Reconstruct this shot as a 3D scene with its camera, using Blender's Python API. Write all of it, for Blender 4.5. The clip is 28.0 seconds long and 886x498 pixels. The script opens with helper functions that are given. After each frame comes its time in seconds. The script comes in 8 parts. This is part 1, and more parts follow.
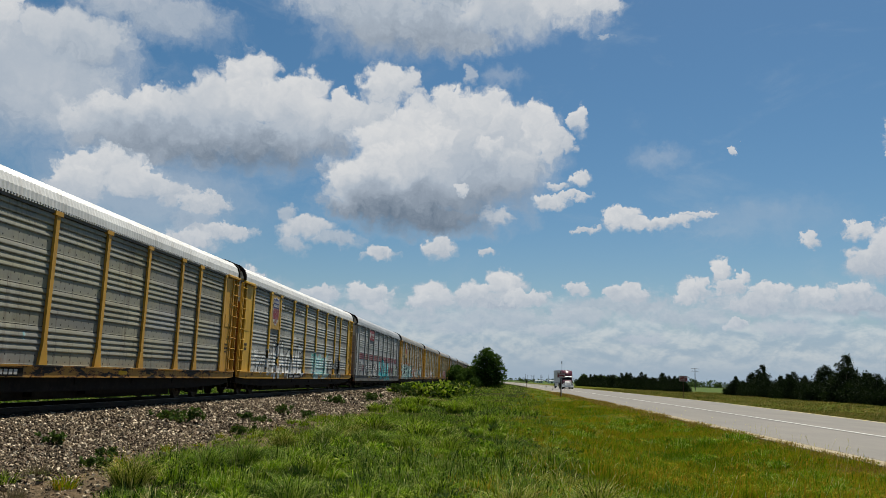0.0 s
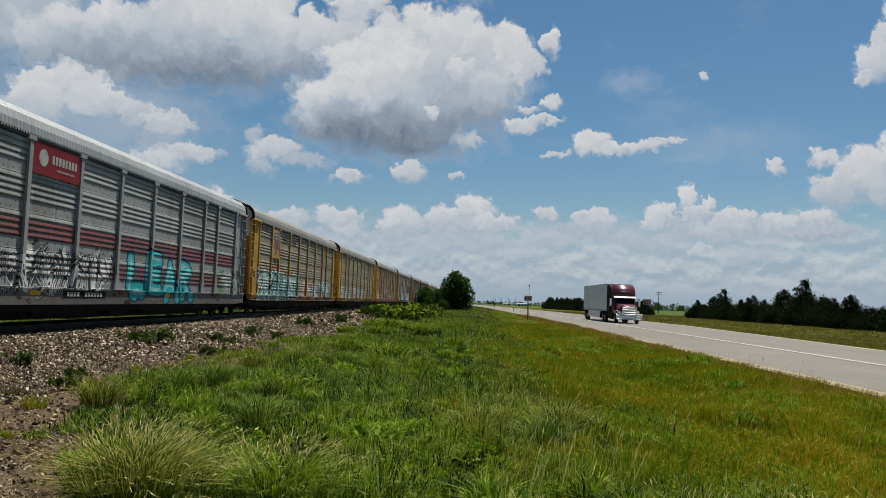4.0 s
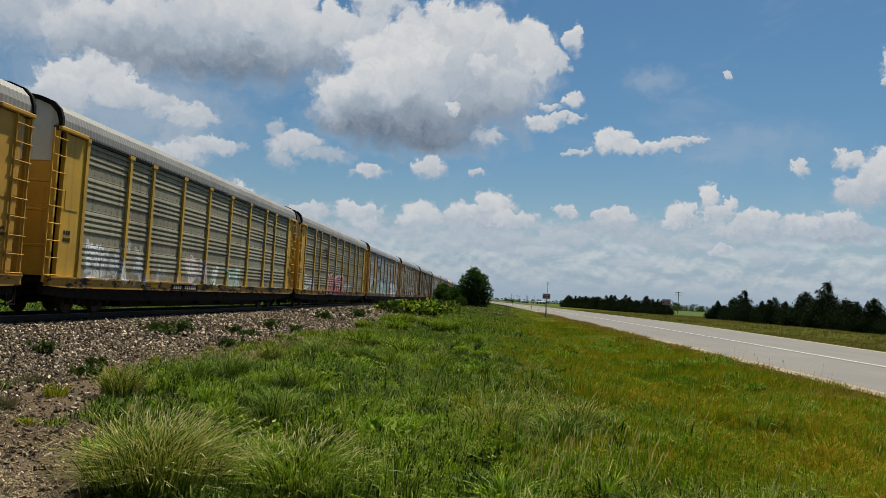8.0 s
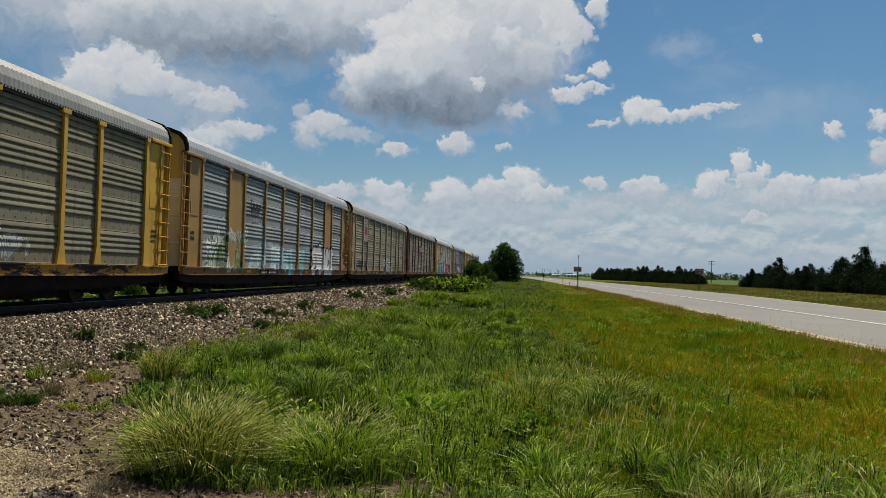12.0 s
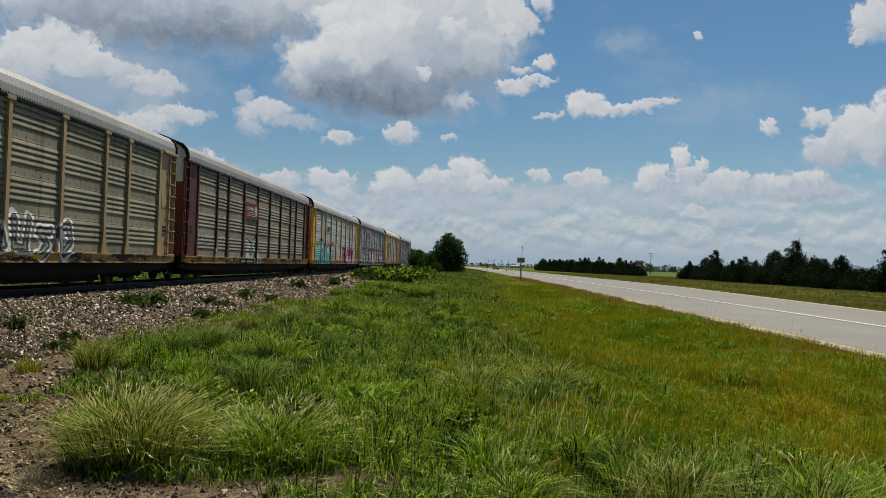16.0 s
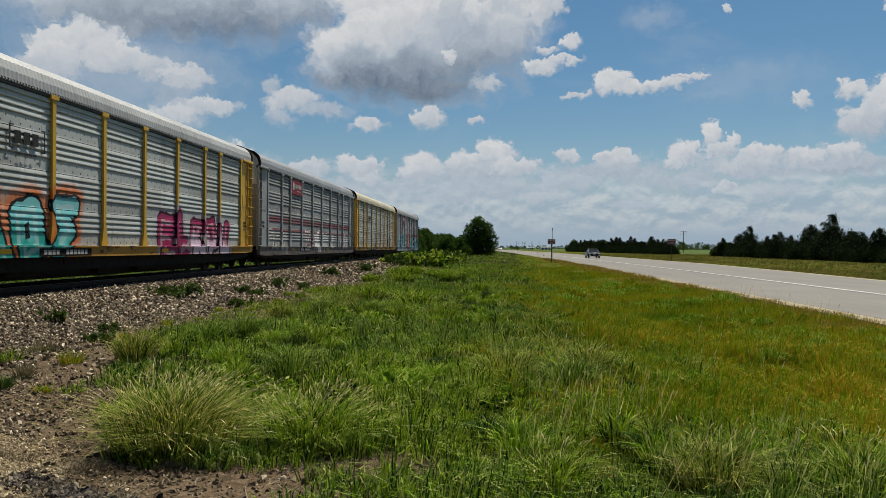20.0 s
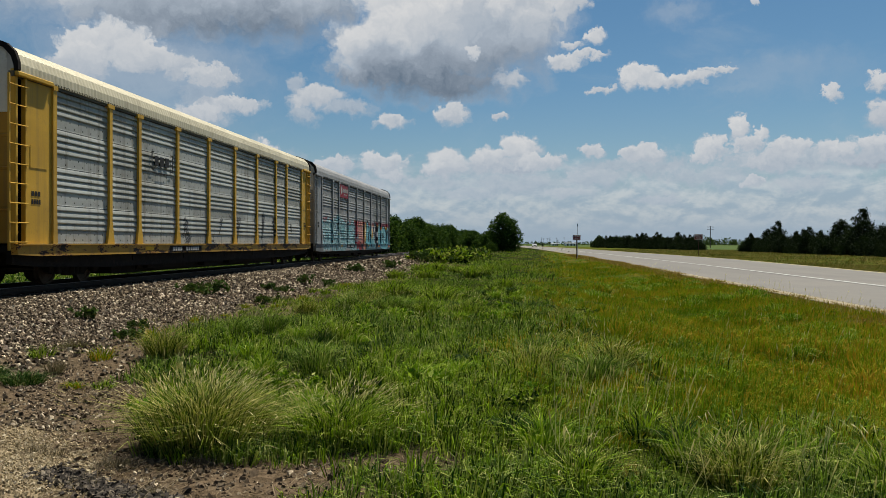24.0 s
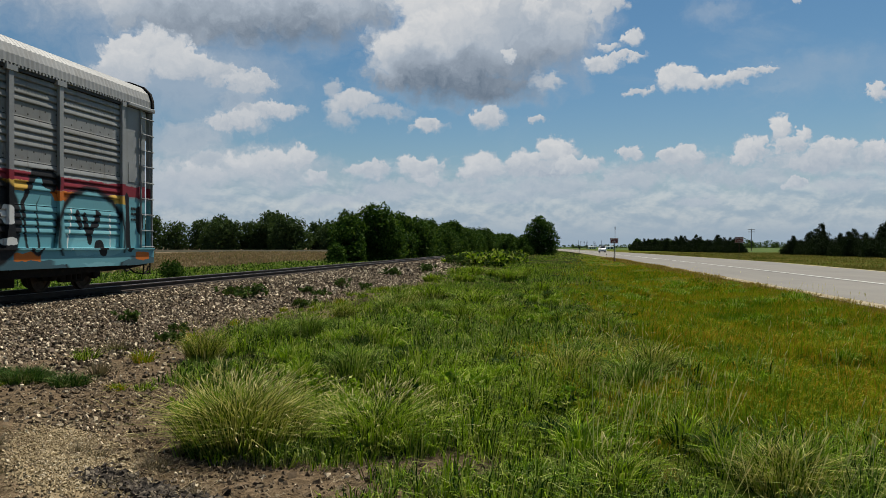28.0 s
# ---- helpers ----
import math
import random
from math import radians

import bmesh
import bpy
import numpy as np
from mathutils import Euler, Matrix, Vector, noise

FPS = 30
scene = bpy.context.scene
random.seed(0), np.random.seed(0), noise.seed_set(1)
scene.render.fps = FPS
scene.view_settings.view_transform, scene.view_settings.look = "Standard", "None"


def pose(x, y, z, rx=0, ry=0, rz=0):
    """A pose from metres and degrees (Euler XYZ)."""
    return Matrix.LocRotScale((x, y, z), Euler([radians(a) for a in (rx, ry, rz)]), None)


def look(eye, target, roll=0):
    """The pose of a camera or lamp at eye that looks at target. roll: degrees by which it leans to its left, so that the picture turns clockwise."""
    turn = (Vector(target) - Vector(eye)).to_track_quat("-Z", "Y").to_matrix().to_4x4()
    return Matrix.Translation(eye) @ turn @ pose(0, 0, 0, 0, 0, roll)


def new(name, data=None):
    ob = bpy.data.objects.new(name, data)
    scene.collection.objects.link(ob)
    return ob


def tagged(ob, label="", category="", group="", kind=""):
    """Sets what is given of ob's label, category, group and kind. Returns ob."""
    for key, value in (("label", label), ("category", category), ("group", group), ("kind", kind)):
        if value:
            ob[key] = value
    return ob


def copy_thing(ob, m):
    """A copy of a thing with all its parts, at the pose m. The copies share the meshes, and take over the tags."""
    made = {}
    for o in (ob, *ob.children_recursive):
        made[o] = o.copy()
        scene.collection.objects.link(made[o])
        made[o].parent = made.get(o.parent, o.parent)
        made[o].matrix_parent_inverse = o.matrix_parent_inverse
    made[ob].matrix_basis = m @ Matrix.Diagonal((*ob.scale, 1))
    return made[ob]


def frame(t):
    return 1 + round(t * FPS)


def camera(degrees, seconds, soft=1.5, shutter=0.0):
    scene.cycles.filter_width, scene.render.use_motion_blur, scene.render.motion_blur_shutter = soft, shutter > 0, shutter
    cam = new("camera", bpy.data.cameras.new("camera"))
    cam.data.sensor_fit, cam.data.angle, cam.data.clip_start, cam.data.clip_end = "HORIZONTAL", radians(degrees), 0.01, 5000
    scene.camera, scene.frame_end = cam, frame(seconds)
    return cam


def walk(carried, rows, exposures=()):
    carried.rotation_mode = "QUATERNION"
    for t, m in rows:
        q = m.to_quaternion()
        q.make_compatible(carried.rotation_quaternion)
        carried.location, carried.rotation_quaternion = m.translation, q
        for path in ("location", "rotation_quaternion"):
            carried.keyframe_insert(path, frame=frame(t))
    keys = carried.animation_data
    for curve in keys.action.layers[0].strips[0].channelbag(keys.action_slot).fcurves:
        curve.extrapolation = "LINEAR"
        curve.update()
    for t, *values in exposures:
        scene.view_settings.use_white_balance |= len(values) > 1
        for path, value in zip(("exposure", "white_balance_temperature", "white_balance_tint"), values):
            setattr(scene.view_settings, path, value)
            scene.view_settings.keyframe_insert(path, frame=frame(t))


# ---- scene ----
# Eye height above the verge, and the turn of the camera: seconds, tilt, lean, yaw.
EYE = (0.0, 0.0, 1.70)
cam = camera(58.0, 28.0, soft=0.6)
PATH = [
    (0, 99.13, -1.93, 4.36), (0.5, 98.89, -3.71, 2.70), (1, 97.43, -4.03, 3.39), (1.5, 96.14, -2.98, 2.42), 
    (2, 94.93, -2.83, 1.45), (2.5, 94.33, -2.64, 1.76), (4.5, 93.62, -2.05, 2.05), (5, 93.54, -2.48, 0.46), 
    (5.5, 93.51, -3.81, 0.09), (6, 93.74, -4.00, 0.12), (6.5, 93.80, -4.04, -0.47), (7, 93.77, -4.38, -0.31), 
    (7.5, 93.49, -4.74, 2.17), (8, 93.40, -3.16, 3.43), (8.5, 93.37, -2.69, 4.11), (9, 93.24, -2.19, 4.60), 
    (9.5, 92.86, -2.19, 5.03), (10, 92.64, -2.02, 5.43), (10.5, 92.37, -1.94, 5.73), (11, 92.13, -1.88, 5.36), 
    (11.5, 91.89, -1.76, 5.30), (12, 91.64, -1.44, 5.63), (12.5, 91.42, -1.23, 5.87), (14.5, 91.04, -0.52, 6.93), 
    (15, 91.17, -1.02, 3.48), (15.5, 91.20, -1.66, 1.24), (16, 91.04, -1.90, 1.64), (16.5, 90.95, -1.74, 1.99), 
    (17, 90.77, -1.50, 2.33), (17.5, 90.74, -1.37, 2.63), (18, 90.69, -1.13, 2.90), (18.5, 90.66, -0.82, 3.15), 
    (19, 90.32, -0.67, 3.40), (19.5, 90.10, -0.57, 3.63), (20, 89.85, -0.39, 3.81), (20.5, 89.65, -0.25, 4.00), 
    (21, 89.52, -0.26, 4.21), (21.5, 89.54, -0.24, 4.38), (23.5, 89.56, -0.54, 5.21), (24, 89.59, -0.15, 5.57), 
    (24.5, 89.55, 0.23, 5.90), (25, 89.56, 0.24, 6.22), (25.5, 89.57, 0.14, 6.46), (26, 89.59, 0.14, 6.73), 
    (26.5, 89.63, 0.21, 7.01), (27, 89.70, 0.22, 7.22), (27.5, 89.76, 0.19, 7.43), (28, 89.84, -0.00, 8.17),
]
EXPOSURES = [(0.0, 0.65), (3.0, 0.60), (8.0, 0.60), (28.0, 0.58)]
walk(cam, [(t, pose(*EYE, rx, ry, rz)) for t, rx, ry, rz in PATH], EXPOSURES)

# ---- light ----
SUN_AZ, SUN_EL = 24.0, 66.0          # degrees to the right of the track's line, and up
sun = new("sun", bpy.data.lights.new("sun", "SUN"))
sun.data.energy, sun.data.angle, sun.data.color = 5.0, radians(0.53), (1.0, 0.945, 0.83)
_a, _e = radians(SUN_AZ), radians(SUN_EL)
SUN_WAY = Vector((math.sin(_a) * math.cos(_e), math.cos(_a) * math.cos(_e), math.sin(_e)))
sun.matrix_world = look(SUN_WAY * 300, (0, 0, 0))


class Nodes:
    """Short hand for building a node tree."""

    def __init__(self, tree):
        self.tree = tree
        tree.nodes.clear()

    def add(self, kind, ins=None, **props):
        n = self.tree.nodes.new(kind)
        p = props.get
        if "operation" in props:
            n.operation = p("operation")
        if "use_clamp" in props:
            n.use_clamp = p("use_clamp")
        if "interpolation_type" in props:
            n.interpolation_type, n.clamp = p("interpolation_type"), True
        if "data_type" in props:
            n.data_type = p("data_type")
        if "blend_type" in props:
            n.blend_type = p("blend_type")
        if "feature" in props:
            n.feature = p("feature")
        if "normalize" in props:
            n.normalize = p("normalize")
        for k, v in (ins or {}).items():
            self.set(n.inputs[k], v)
        return n

    def set(self, sock, v):
        if isinstance(v, bpy.types.NodeSocket):
            self.tree.links.new(v, sock)
        else:
            sock.default_value = v

    def math(self, op, a, b=0.0, c=0.0, clamp=False):
        n = self.add("ShaderNodeMath", {0: a, 1: b, 2: c}, operation=op, use_clamp=clamp)
        return n.outputs[0]

    def vec(self, op, a, b=(0, 0, 0), c=(0, 0, 0)):
        n = self.add("ShaderNodeVectorMath", {0: a, 1: b, 2: c}, operation=op)
        return n.outputs["Value"] if op in ("LENGTH", "DOT_PRODUCT", "DISTANCE") else n.outputs[0]

    def step(self, v, lo, hi, a=0.0, b=1.0, smooth=True):
        n = self.add("ShaderNodeMapRange", {"Value": v, "From Min": lo, "From Max": hi, "To Min": a, "To Max": b},
                     interpolation_type="SMOOTHSTEP" if smooth else "LINEAR")
        return n.outputs[0]

    def noise(self, v, scale, detail=4.0, rough=0.55, distort=0.0):
        return self.add("ShaderNodeTexNoise", {"Vector": v, "Scale": scale, "Detail": detail, "Roughness": rough,
                                               "Distortion": distort})

    def mix(self, fac, a, b, blend="MIX"):
        n = self.add("ShaderNodeMix", data_type="RGBA", blend_type=blend)
        self.set(n.inputs[0], fac)
        self.set(n.inputs[6], a if isinstance(a, bpy.types.NodeSocket) else (*a[:3], 1))
        self.set(n.inputs[7], b if isinstance(b, bpy.types.NodeSocket) else (*b[:3], 1))
        return n.outputs[2]

    def scaled(self, v, s):
        return self.vec("MULTIPLY", v, s)

    def split(self, v):
        return self.add("ShaderNodeSeparateXYZ", {0: v}).outputs

    def join(self, x, y, z):
        return self.add("ShaderNodeCombineXYZ", {0: x, 1: y, 2: z}).outputs[0]


# The sky: clear blue with cumulus. Each puff is one billow of a cloud: azimuth, elevation, half width, half height, in degrees,
# its whiteness above and below, the softness of its edge and its cover; later ones stand before earlier ones.
PUFFS = []


def puff(az, el, w, h, top, foot, soft, cover):
    PUFFS.append((az, el, w, h, top, foot, soft, cover))


# soft mass high on the left
puff(-33.1, 17.5, 7.38, 4.25, 0.72, 0.50, 0.45, 0.95)
puff(-37.2, 19.4, 3.29, 4.86, 0.80, 0.50, 0.30, 1.00)
puff(-30.9, 20.6, 4.02, 2.03, 0.78, 0.50, 0.30, 1.00)
puff(-25.1, 23.3, 4.35, 1.54, 0.62, 0.50, 0.50, 0.80)
puff(-28.3, 23.5, 3.14, 1.30, 0.66, 0.50, 0.50, 0.85)
puff(-35.3, 21.3, 1.06, 1.78, 0.98, 0.70, 0.24, 1.00)
# cloud overhead
puff(-4.7, 28.3, 10.94, 2.84, 0.70, 0.40, 0.30, 1.00)
puff(-9.3, 24.9, 5.65, 2.35, 0.62, 0.36, 0.35, 1.00)
puff(-5.8, 24.5, 4.46, 1.82, 0.55, 0.33, 0.30, 1.00)
puff(-13.2, 25.7, 3.98, 1.38, 0.66, 0.50, 0.40, 0.90)
puff(-0.1, 25.5, 4.02, 1.94, 0.80, 0.50, 0.25, 1.00)
puff(4.4, 26.1, 2.96, 1.62, 0.95, 0.70, 0.24, 1.00)
puff(6.7, 26.2, 1.75, 0.97, 0.98, 0.75, 0.24, 1.00)
puff(-3.0, 23.6, 2.43, 0.89, 0.50, 0.40, 0.35, 1.00)
puff(-7.1, 24.0, 5.26, 1.38, 0.42, 0.30, 0.60, 0.80)
# long bank
puff(-24.4, 15.4, 6.71, 2.11, 0.55, 0.14, 0.30, 1.00)
puff(-18.6, 15.7, 4.99, 2.03, 0.50, 0.14, 0.30, 1.00)
puff(-14.1, 16.7, 3.16, 1.86, 0.60, 0.30, 0.30, 1.00)
puff(-29.3, 15.5, 2.55, 1.62, 0.85, 0.42, 0.30, 1.00)
puff(-28.2, 16.8, 1.73, 1.13, 0.90, 0.60, 0.24, 1.00)
puff(-26.0, 16.9, 3.03, 1.70, 0.98, 0.50, 0.20, 1.00)
puff(-23.0, 17.1, 2.58, 1.62, 0.85, 0.45, 0.25, 1.00)
puff(-19.4, 20.1, 2.14, 1.78, 1.00, 0.78, 0.24, 1.00)
puff(-20.2, 18.1, 3.22, 1.94, 0.92, 0.55, 0.25, 1.00)
puff(-17.2, 18.4, 2.25, 1.94, 1.00, 0.62, 0.20, 1.00)
puff(-15.1, 19.8, 1.42, 1.30, 1.00, 0.75, 0.24, 1.00)
puff(-14.1, 18.1, 2.29, 1.94, 0.95, 0.50, 0.22, 1.00)
puff(-11.7, 18.8, 1.68, 1.13, 1.00, 0.60, 0.24, 1.00)
puff(-10.4, 17.9, 3.01, 1.86, 0.90, 0.50, 0.25, 1.00)
puff(-9.1, 20.6, 1.94, 1.46, 1.00, 0.70, 0.24, 1.00)
puff(-7.5, 20.6, 0.73, 0.97, 0.95, 0.70, 0.24, 1.00)
puff(-21.7, 15.1, 7.46, 1.46, 0.38, 0.10, 0.60, 0.85)
# great cumulus
puff(-7.5, 13.1, 6.06, 2.67, 0.50, 0.08, 0.22, 1.00)
puff(-1.9, 13.9, 4.44, 2.92, 0.62, 0.24, 0.28, 1.00)
puff(-5.3, 11.2, 4.05, 1.22, 0.32, 0.12, 0.35, 1.00)
puff(-9.9, 11.9, 3.42, 1.46, 0.38, 0.12, 0.30, 1.00)
puff(-0.9, 16.3, 4.52, 3.44, 0.86, 0.50, 0.22, 1.00)
puff(-4.3, 16.6, 4.86, 3.16, 0.90, 0.55, 0.20, 1.00)
puff(-4.4, 19.2, 1.70, 1.38, 1.00, 0.75, 0.24, 1.00)
puff(-2.2, 18.9, 2.22, 1.46, 1.00, 0.78, 0.24, 1.00)
puff(-0.0, 18.0, 1.77, 1.46, 0.95, 0.70, 0.24, 1.00)
puff(2.2, 17.9, 1.36, 1.54, 1.00, 0.75, 0.24, 1.00)
puff(3.2, 16.5, 1.03, 1.54, 0.90, 0.60, 0.24, 1.00)
puff(1.2, 14.9, 2.08, 1.62, 0.80, 0.50, 0.30, 1.00)
puff(-6.8, 17.5, 2.35, 1.86, 1.00, 0.80, 0.24, 1.00)
puff(-9.2, 15.8, 2.34, 2.03, 1.00, 0.80, 0.24, 1.00)
puff(-5.7, 16.3, 2.03, 1.70, 1.00, 0.75, 0.22, 1.00)
puff(-11.5, 13.6, 2.00, 1.78, 1.00, 0.70, 0.24, 1.00)
puff(-7.8, 15.3, 2.67, 1.78, 1.00, 0.70, 0.25, 1.00)
puff(-9.9, 13.7, 2.33, 1.30, 0.96, 0.50, 0.30, 1.00)
puff(-1.3, 16.4, 1.21, 0.73, 0.98, 0.70, 0.30, 1.00)
puff(-0.8, 11.5, 1.13, 0.73, 0.82, 0.60, 0.30, 1.00)
puff(-7.0, 12.2, 5.66, 1.62, 0.36, 0.06, 0.60, 0.90)
puff(-2.1, 13.1, 3.23, 2.03, 0.45, 0.25, 0.70, 0.60)
puff(-3.5, 13.3, 0.49, 0.41, 0.90, 0.75, 0.24, 1.00)
# shreds under the great cumulus
puff(-14.5, 10.1, 1.81, 0.97, 0.85, 0.60, 0.25, 1.00)
puff(-12.4, 9.6, 1.99, 0.57, 0.62, 0.50, 0.40, 0.80)
puff(-15.4, 9.0, 0.94, 0.73, 0.66, 0.50, 0.40, 0.80)
puff(-16.0, 11.1, 0.70, 0.57, 0.66, 0.50, 0.40, 0.80)
puff(-9.3, 8.6, 1.21, 0.45, 0.85, 0.60, 0.24, 1.00)
puff(-4.9, 9.2, 1.13, 0.81, 0.88, 0.60, 0.24, 1.00)
puff(-1.3, 9.0, 0.57, 0.36, 0.80, 0.60, 0.24, 1.00)
puff(6.9, 23.9, 0.54, 0.28, 0.80, 0.60, 0.30, 0.60)
# heaps behind the train
puff(-25.9, 11.3, 7.09, 3.24, 0.55, 0.48, 0.70, 0.60)
puff(-28.5, 12.5, 2.91, 1.62, 0.95, 0.60, 0.24, 1.00)
puff(-29.9, 11.4, 2.01, 1.62, 0.90, 0.55, 0.24, 1.00)
puff(-25.9, 12.0, 2.48, 1.46, 0.90, 0.58, 0.22, 1.00)
puff(-23.7, 11.7, 1.64, 1.05, 0.75, 0.55, 0.30, 1.00)
puff(-21.6, 11.2, 1.94, 0.89, 0.82, 0.58, 0.25, 1.00)
puff(-20.7, 9.4, 2.18, 0.65, 0.82, 0.60, 0.30, 1.00)
puff(-22.6, 10.0, 2.21, 1.01, 0.62, 0.50, 0.50, 0.70)
# small clouds beside it
puff(5.1, 18.3, 0.59, 1.13, 0.98, 0.70, 0.24, 1.00)
puff(4.3, 16.7, 0.47, 0.69, 0.80, 0.60, 0.30, 1.00)
puff(5.0, 14.3, 0.87, 0.53, 0.98, 0.70, 0.24, 1.00)
puff(3.5, 13.7, 0.95, 0.32, 0.85, 0.65, 0.30, 1.00)
puff(3.0, 12.6, 1.35, 0.53, 0.95, 0.65, 0.24, 1.00)
puff(4.6, 13.0, 1.34, 0.28, 0.90, 0.70, 0.30, 1.00)
puff(-3.1, 21.4, 0.40, 0.73, 0.70, 0.60, 0.40, 0.70)
# long flat cloud
puff(9.7, 11.1, 2.36, 0.49, 0.90, 0.68, 0.24, 1.00)
puff(7.8, 11.4, 1.24, 0.81, 1.00, 0.75, 0.24, 1.00)
puff(8.6, 11.7, 0.77, 0.57, 1.00, 0.78, 0.24, 1.00)
puff(11.6, 11.3, 1.80, 0.41, 0.98, 0.70, 0.22, 1.00)
puff(13.4, 11.7, 1.10, 0.28, 0.92, 0.70, 0.30, 1.00)
puff(5.6, 10.6, 1.02, 0.24, 0.80, 0.65, 0.30, 1.00)
# thin wisps
puff(10.7, 15.6, 1.89, 0.81, 0.72, 0.66, 0.90, 0.34)
puff(10.5, 15.5, 1.14, 0.41, 0.80, 0.70, 0.70, 0.30)
puff(15.8, 16.0, 0.29, 0.32, 0.95, 0.80, 0.20, 0.90)
puff(-0.6, 21.4, 1.41, 0.57, 0.66, 0.60, 0.80, 0.40)
# cirrus
puff(17.0, 11.1, 4.64, 1.13, 0.70, 0.66, 0.95, 0.26)
puff(15.4, 10.5, 3.06, 0.41, 0.75, 0.70, 0.90, 0.24)
puff(10.8, 15.4, 1.45, 0.81, 0.72, 0.66, 0.90, 0.30)
# heaps far right
puff(27.8, 8.2, 2.19, 1.70, 0.78, 0.44, 0.25, 1.00)
puff(24.3, 8.1, 2.00, 1.05, 0.82, 0.50, 0.25, 1.00)
puff(25.6, 9.3, 1.57, 1.46, 0.97, 0.66, 0.24, 1.00)
puff(27.5, 10.1, 1.45, 1.38, 1.00, 0.70, 0.24, 1.00)
puff(23.2, 10.2, 1.02, 0.49, 0.94, 0.70, 0.24, 1.00)
puff(20.3, 9.6, 0.60, 0.49, 0.90, 0.65, 0.24, 1.00)
puff(27.6, 17.6, 1.26, 1.78, 0.97, 0.60, 0.24, 1.00)
puff(26.4, 15.8, 1.41, 1.30, 0.90, 0.55, 0.22, 1.00)
puff(25.4, 14.9, 0.49, 0.45, 0.85, 0.60, 0.24, 1.00)
# row over the horizon
puff(-0.9, 5.4, 3.65, 0.65, 0.66, 0.50, 0.40, 1.00)
puff(8.0, 5.3, 4.75, 0.73, 0.60, 0.50, 0.50, 0.80)
puff(17.6, 5.5, 4.75, 0.81, 0.62, 0.50, 0.45, 0.85)
puff(22.9, 5.3, 2.72, 0.73, 0.66, 0.44, 0.40, 1.00)
puff(-9.7, 5.5, 1.66, 0.89, 0.96, 0.62, 0.24, 1.00)
puff(-10.6, 5.8, 0.87, 0.73, 0.98, 0.70, 0.24, 1.00)
puff(-13.3, 5.4, 1.47, 0.57, 0.82, 0.60, 0.25, 1.00)
puff(-5.1, 5.5, 1.69, 1.01, 0.97, 0.60, 0.24, 1.00)
puff(-6.1, 5.2, 0.96, 0.65, 0.95, 0.60, 0.24, 1.00)
puff(-2.3, 5.9, 1.38, 0.85, 0.94, 0.60, 0.24, 1.00)
puff(-0.1, 6.6, 1.46, 1.05, 1.00, 0.64, 0.24, 1.00)
puff(1.4, 5.7, 1.70, 0.73, 0.93, 0.58, 0.22, 1.00)
puff(-1.5, 6.3, 0.73, 0.53, 0.95, 0.65, 0.24, 1.00)
puff(5.0, 6.5, 0.76, 0.49, 0.93, 0.62, 0.24, 1.00)
puff(8.5, 6.1, 1.66, 0.81, 0.95, 0.60, 0.20, 1.00)
puff(7.5, 6.3, 0.71, 0.45, 0.95, 0.65, 0.24, 1.00)
puff(13.0, 6.4, 1.15, 0.89, 0.98, 0.64, 0.24, 1.00)
puff(12.3, 6.0, 0.77, 0.53, 0.95, 0.62, 0.24, 1.00)
puff(14.7, 7.7, 0.72, 0.89, 1.00, 0.72, 0.24, 1.00)
puff(16.1, 7.4, 0.48, 0.45, 1.00, 0.72, 0.24, 1.00)
puff(15.4, 6.6, 1.20, 0.65, 0.90, 0.60, 0.22, 1.00)
puff(18.0, 6.2, 1.38, 0.73, 0.94, 0.58, 0.20, 1.00)
puff(20.7, 6.0, 1.48, 0.81, 0.97, 0.58, 0.24, 1.00)
puff(22.9, 6.2, 1.29, 0.73, 0.95, 0.58, 0.24, 1.00)
# lower row
puff(-11.6, 4.0, 2.83, 0.73, 0.70, 0.54, 0.40, 0.70)
puff(-0.3, 4.2, 3.58, 0.89, 0.68, 0.50, 0.45, 0.70)
puff(-6.3, 4.2, 2.43, 0.57, 0.68, 0.52, 0.40, 0.70)
puff(5.2, 4.6, 2.30, 0.65, 0.74, 0.54, 0.30, 0.75)
puff(12.9, 4.6, 3.17, 0.65, 0.68, 0.50, 0.40, 0.70)
puff(17.0, 5.4, 2.32, 0.81, 0.80, 0.52, 0.30, 1.00)
puff(9.3, 3.1, 1.55, 0.41, 0.78, 0.60, 0.35, 0.75)
puff(3.3, 3.6, 1.95, 0.36, 0.76, 0.60, 0.35, 0.75)
puff(-14.0, 5.5, 1.32, 0.45, 0.88, 0.62, 0.25, 1.00)
puff(-15.6, 3.3, 2.39, 0.49, 0.70, 0.58, 0.40, 0.65)
puff(-3.5, 3.5, 2.41, 0.32, 0.74, 0.60, 0.40, 0.65)
puff(18.7, 3.9, 1.93, 0.49, 0.70, 0.55, 0.40, 0.65)
puff(15.7, 4.1, 0.88, 0.36, 0.88, 0.62, 0.25, 1.00)
puff(-9.1, 4.8, 1.21, 0.36, 0.80, 0.60, 0.30, 1.00)
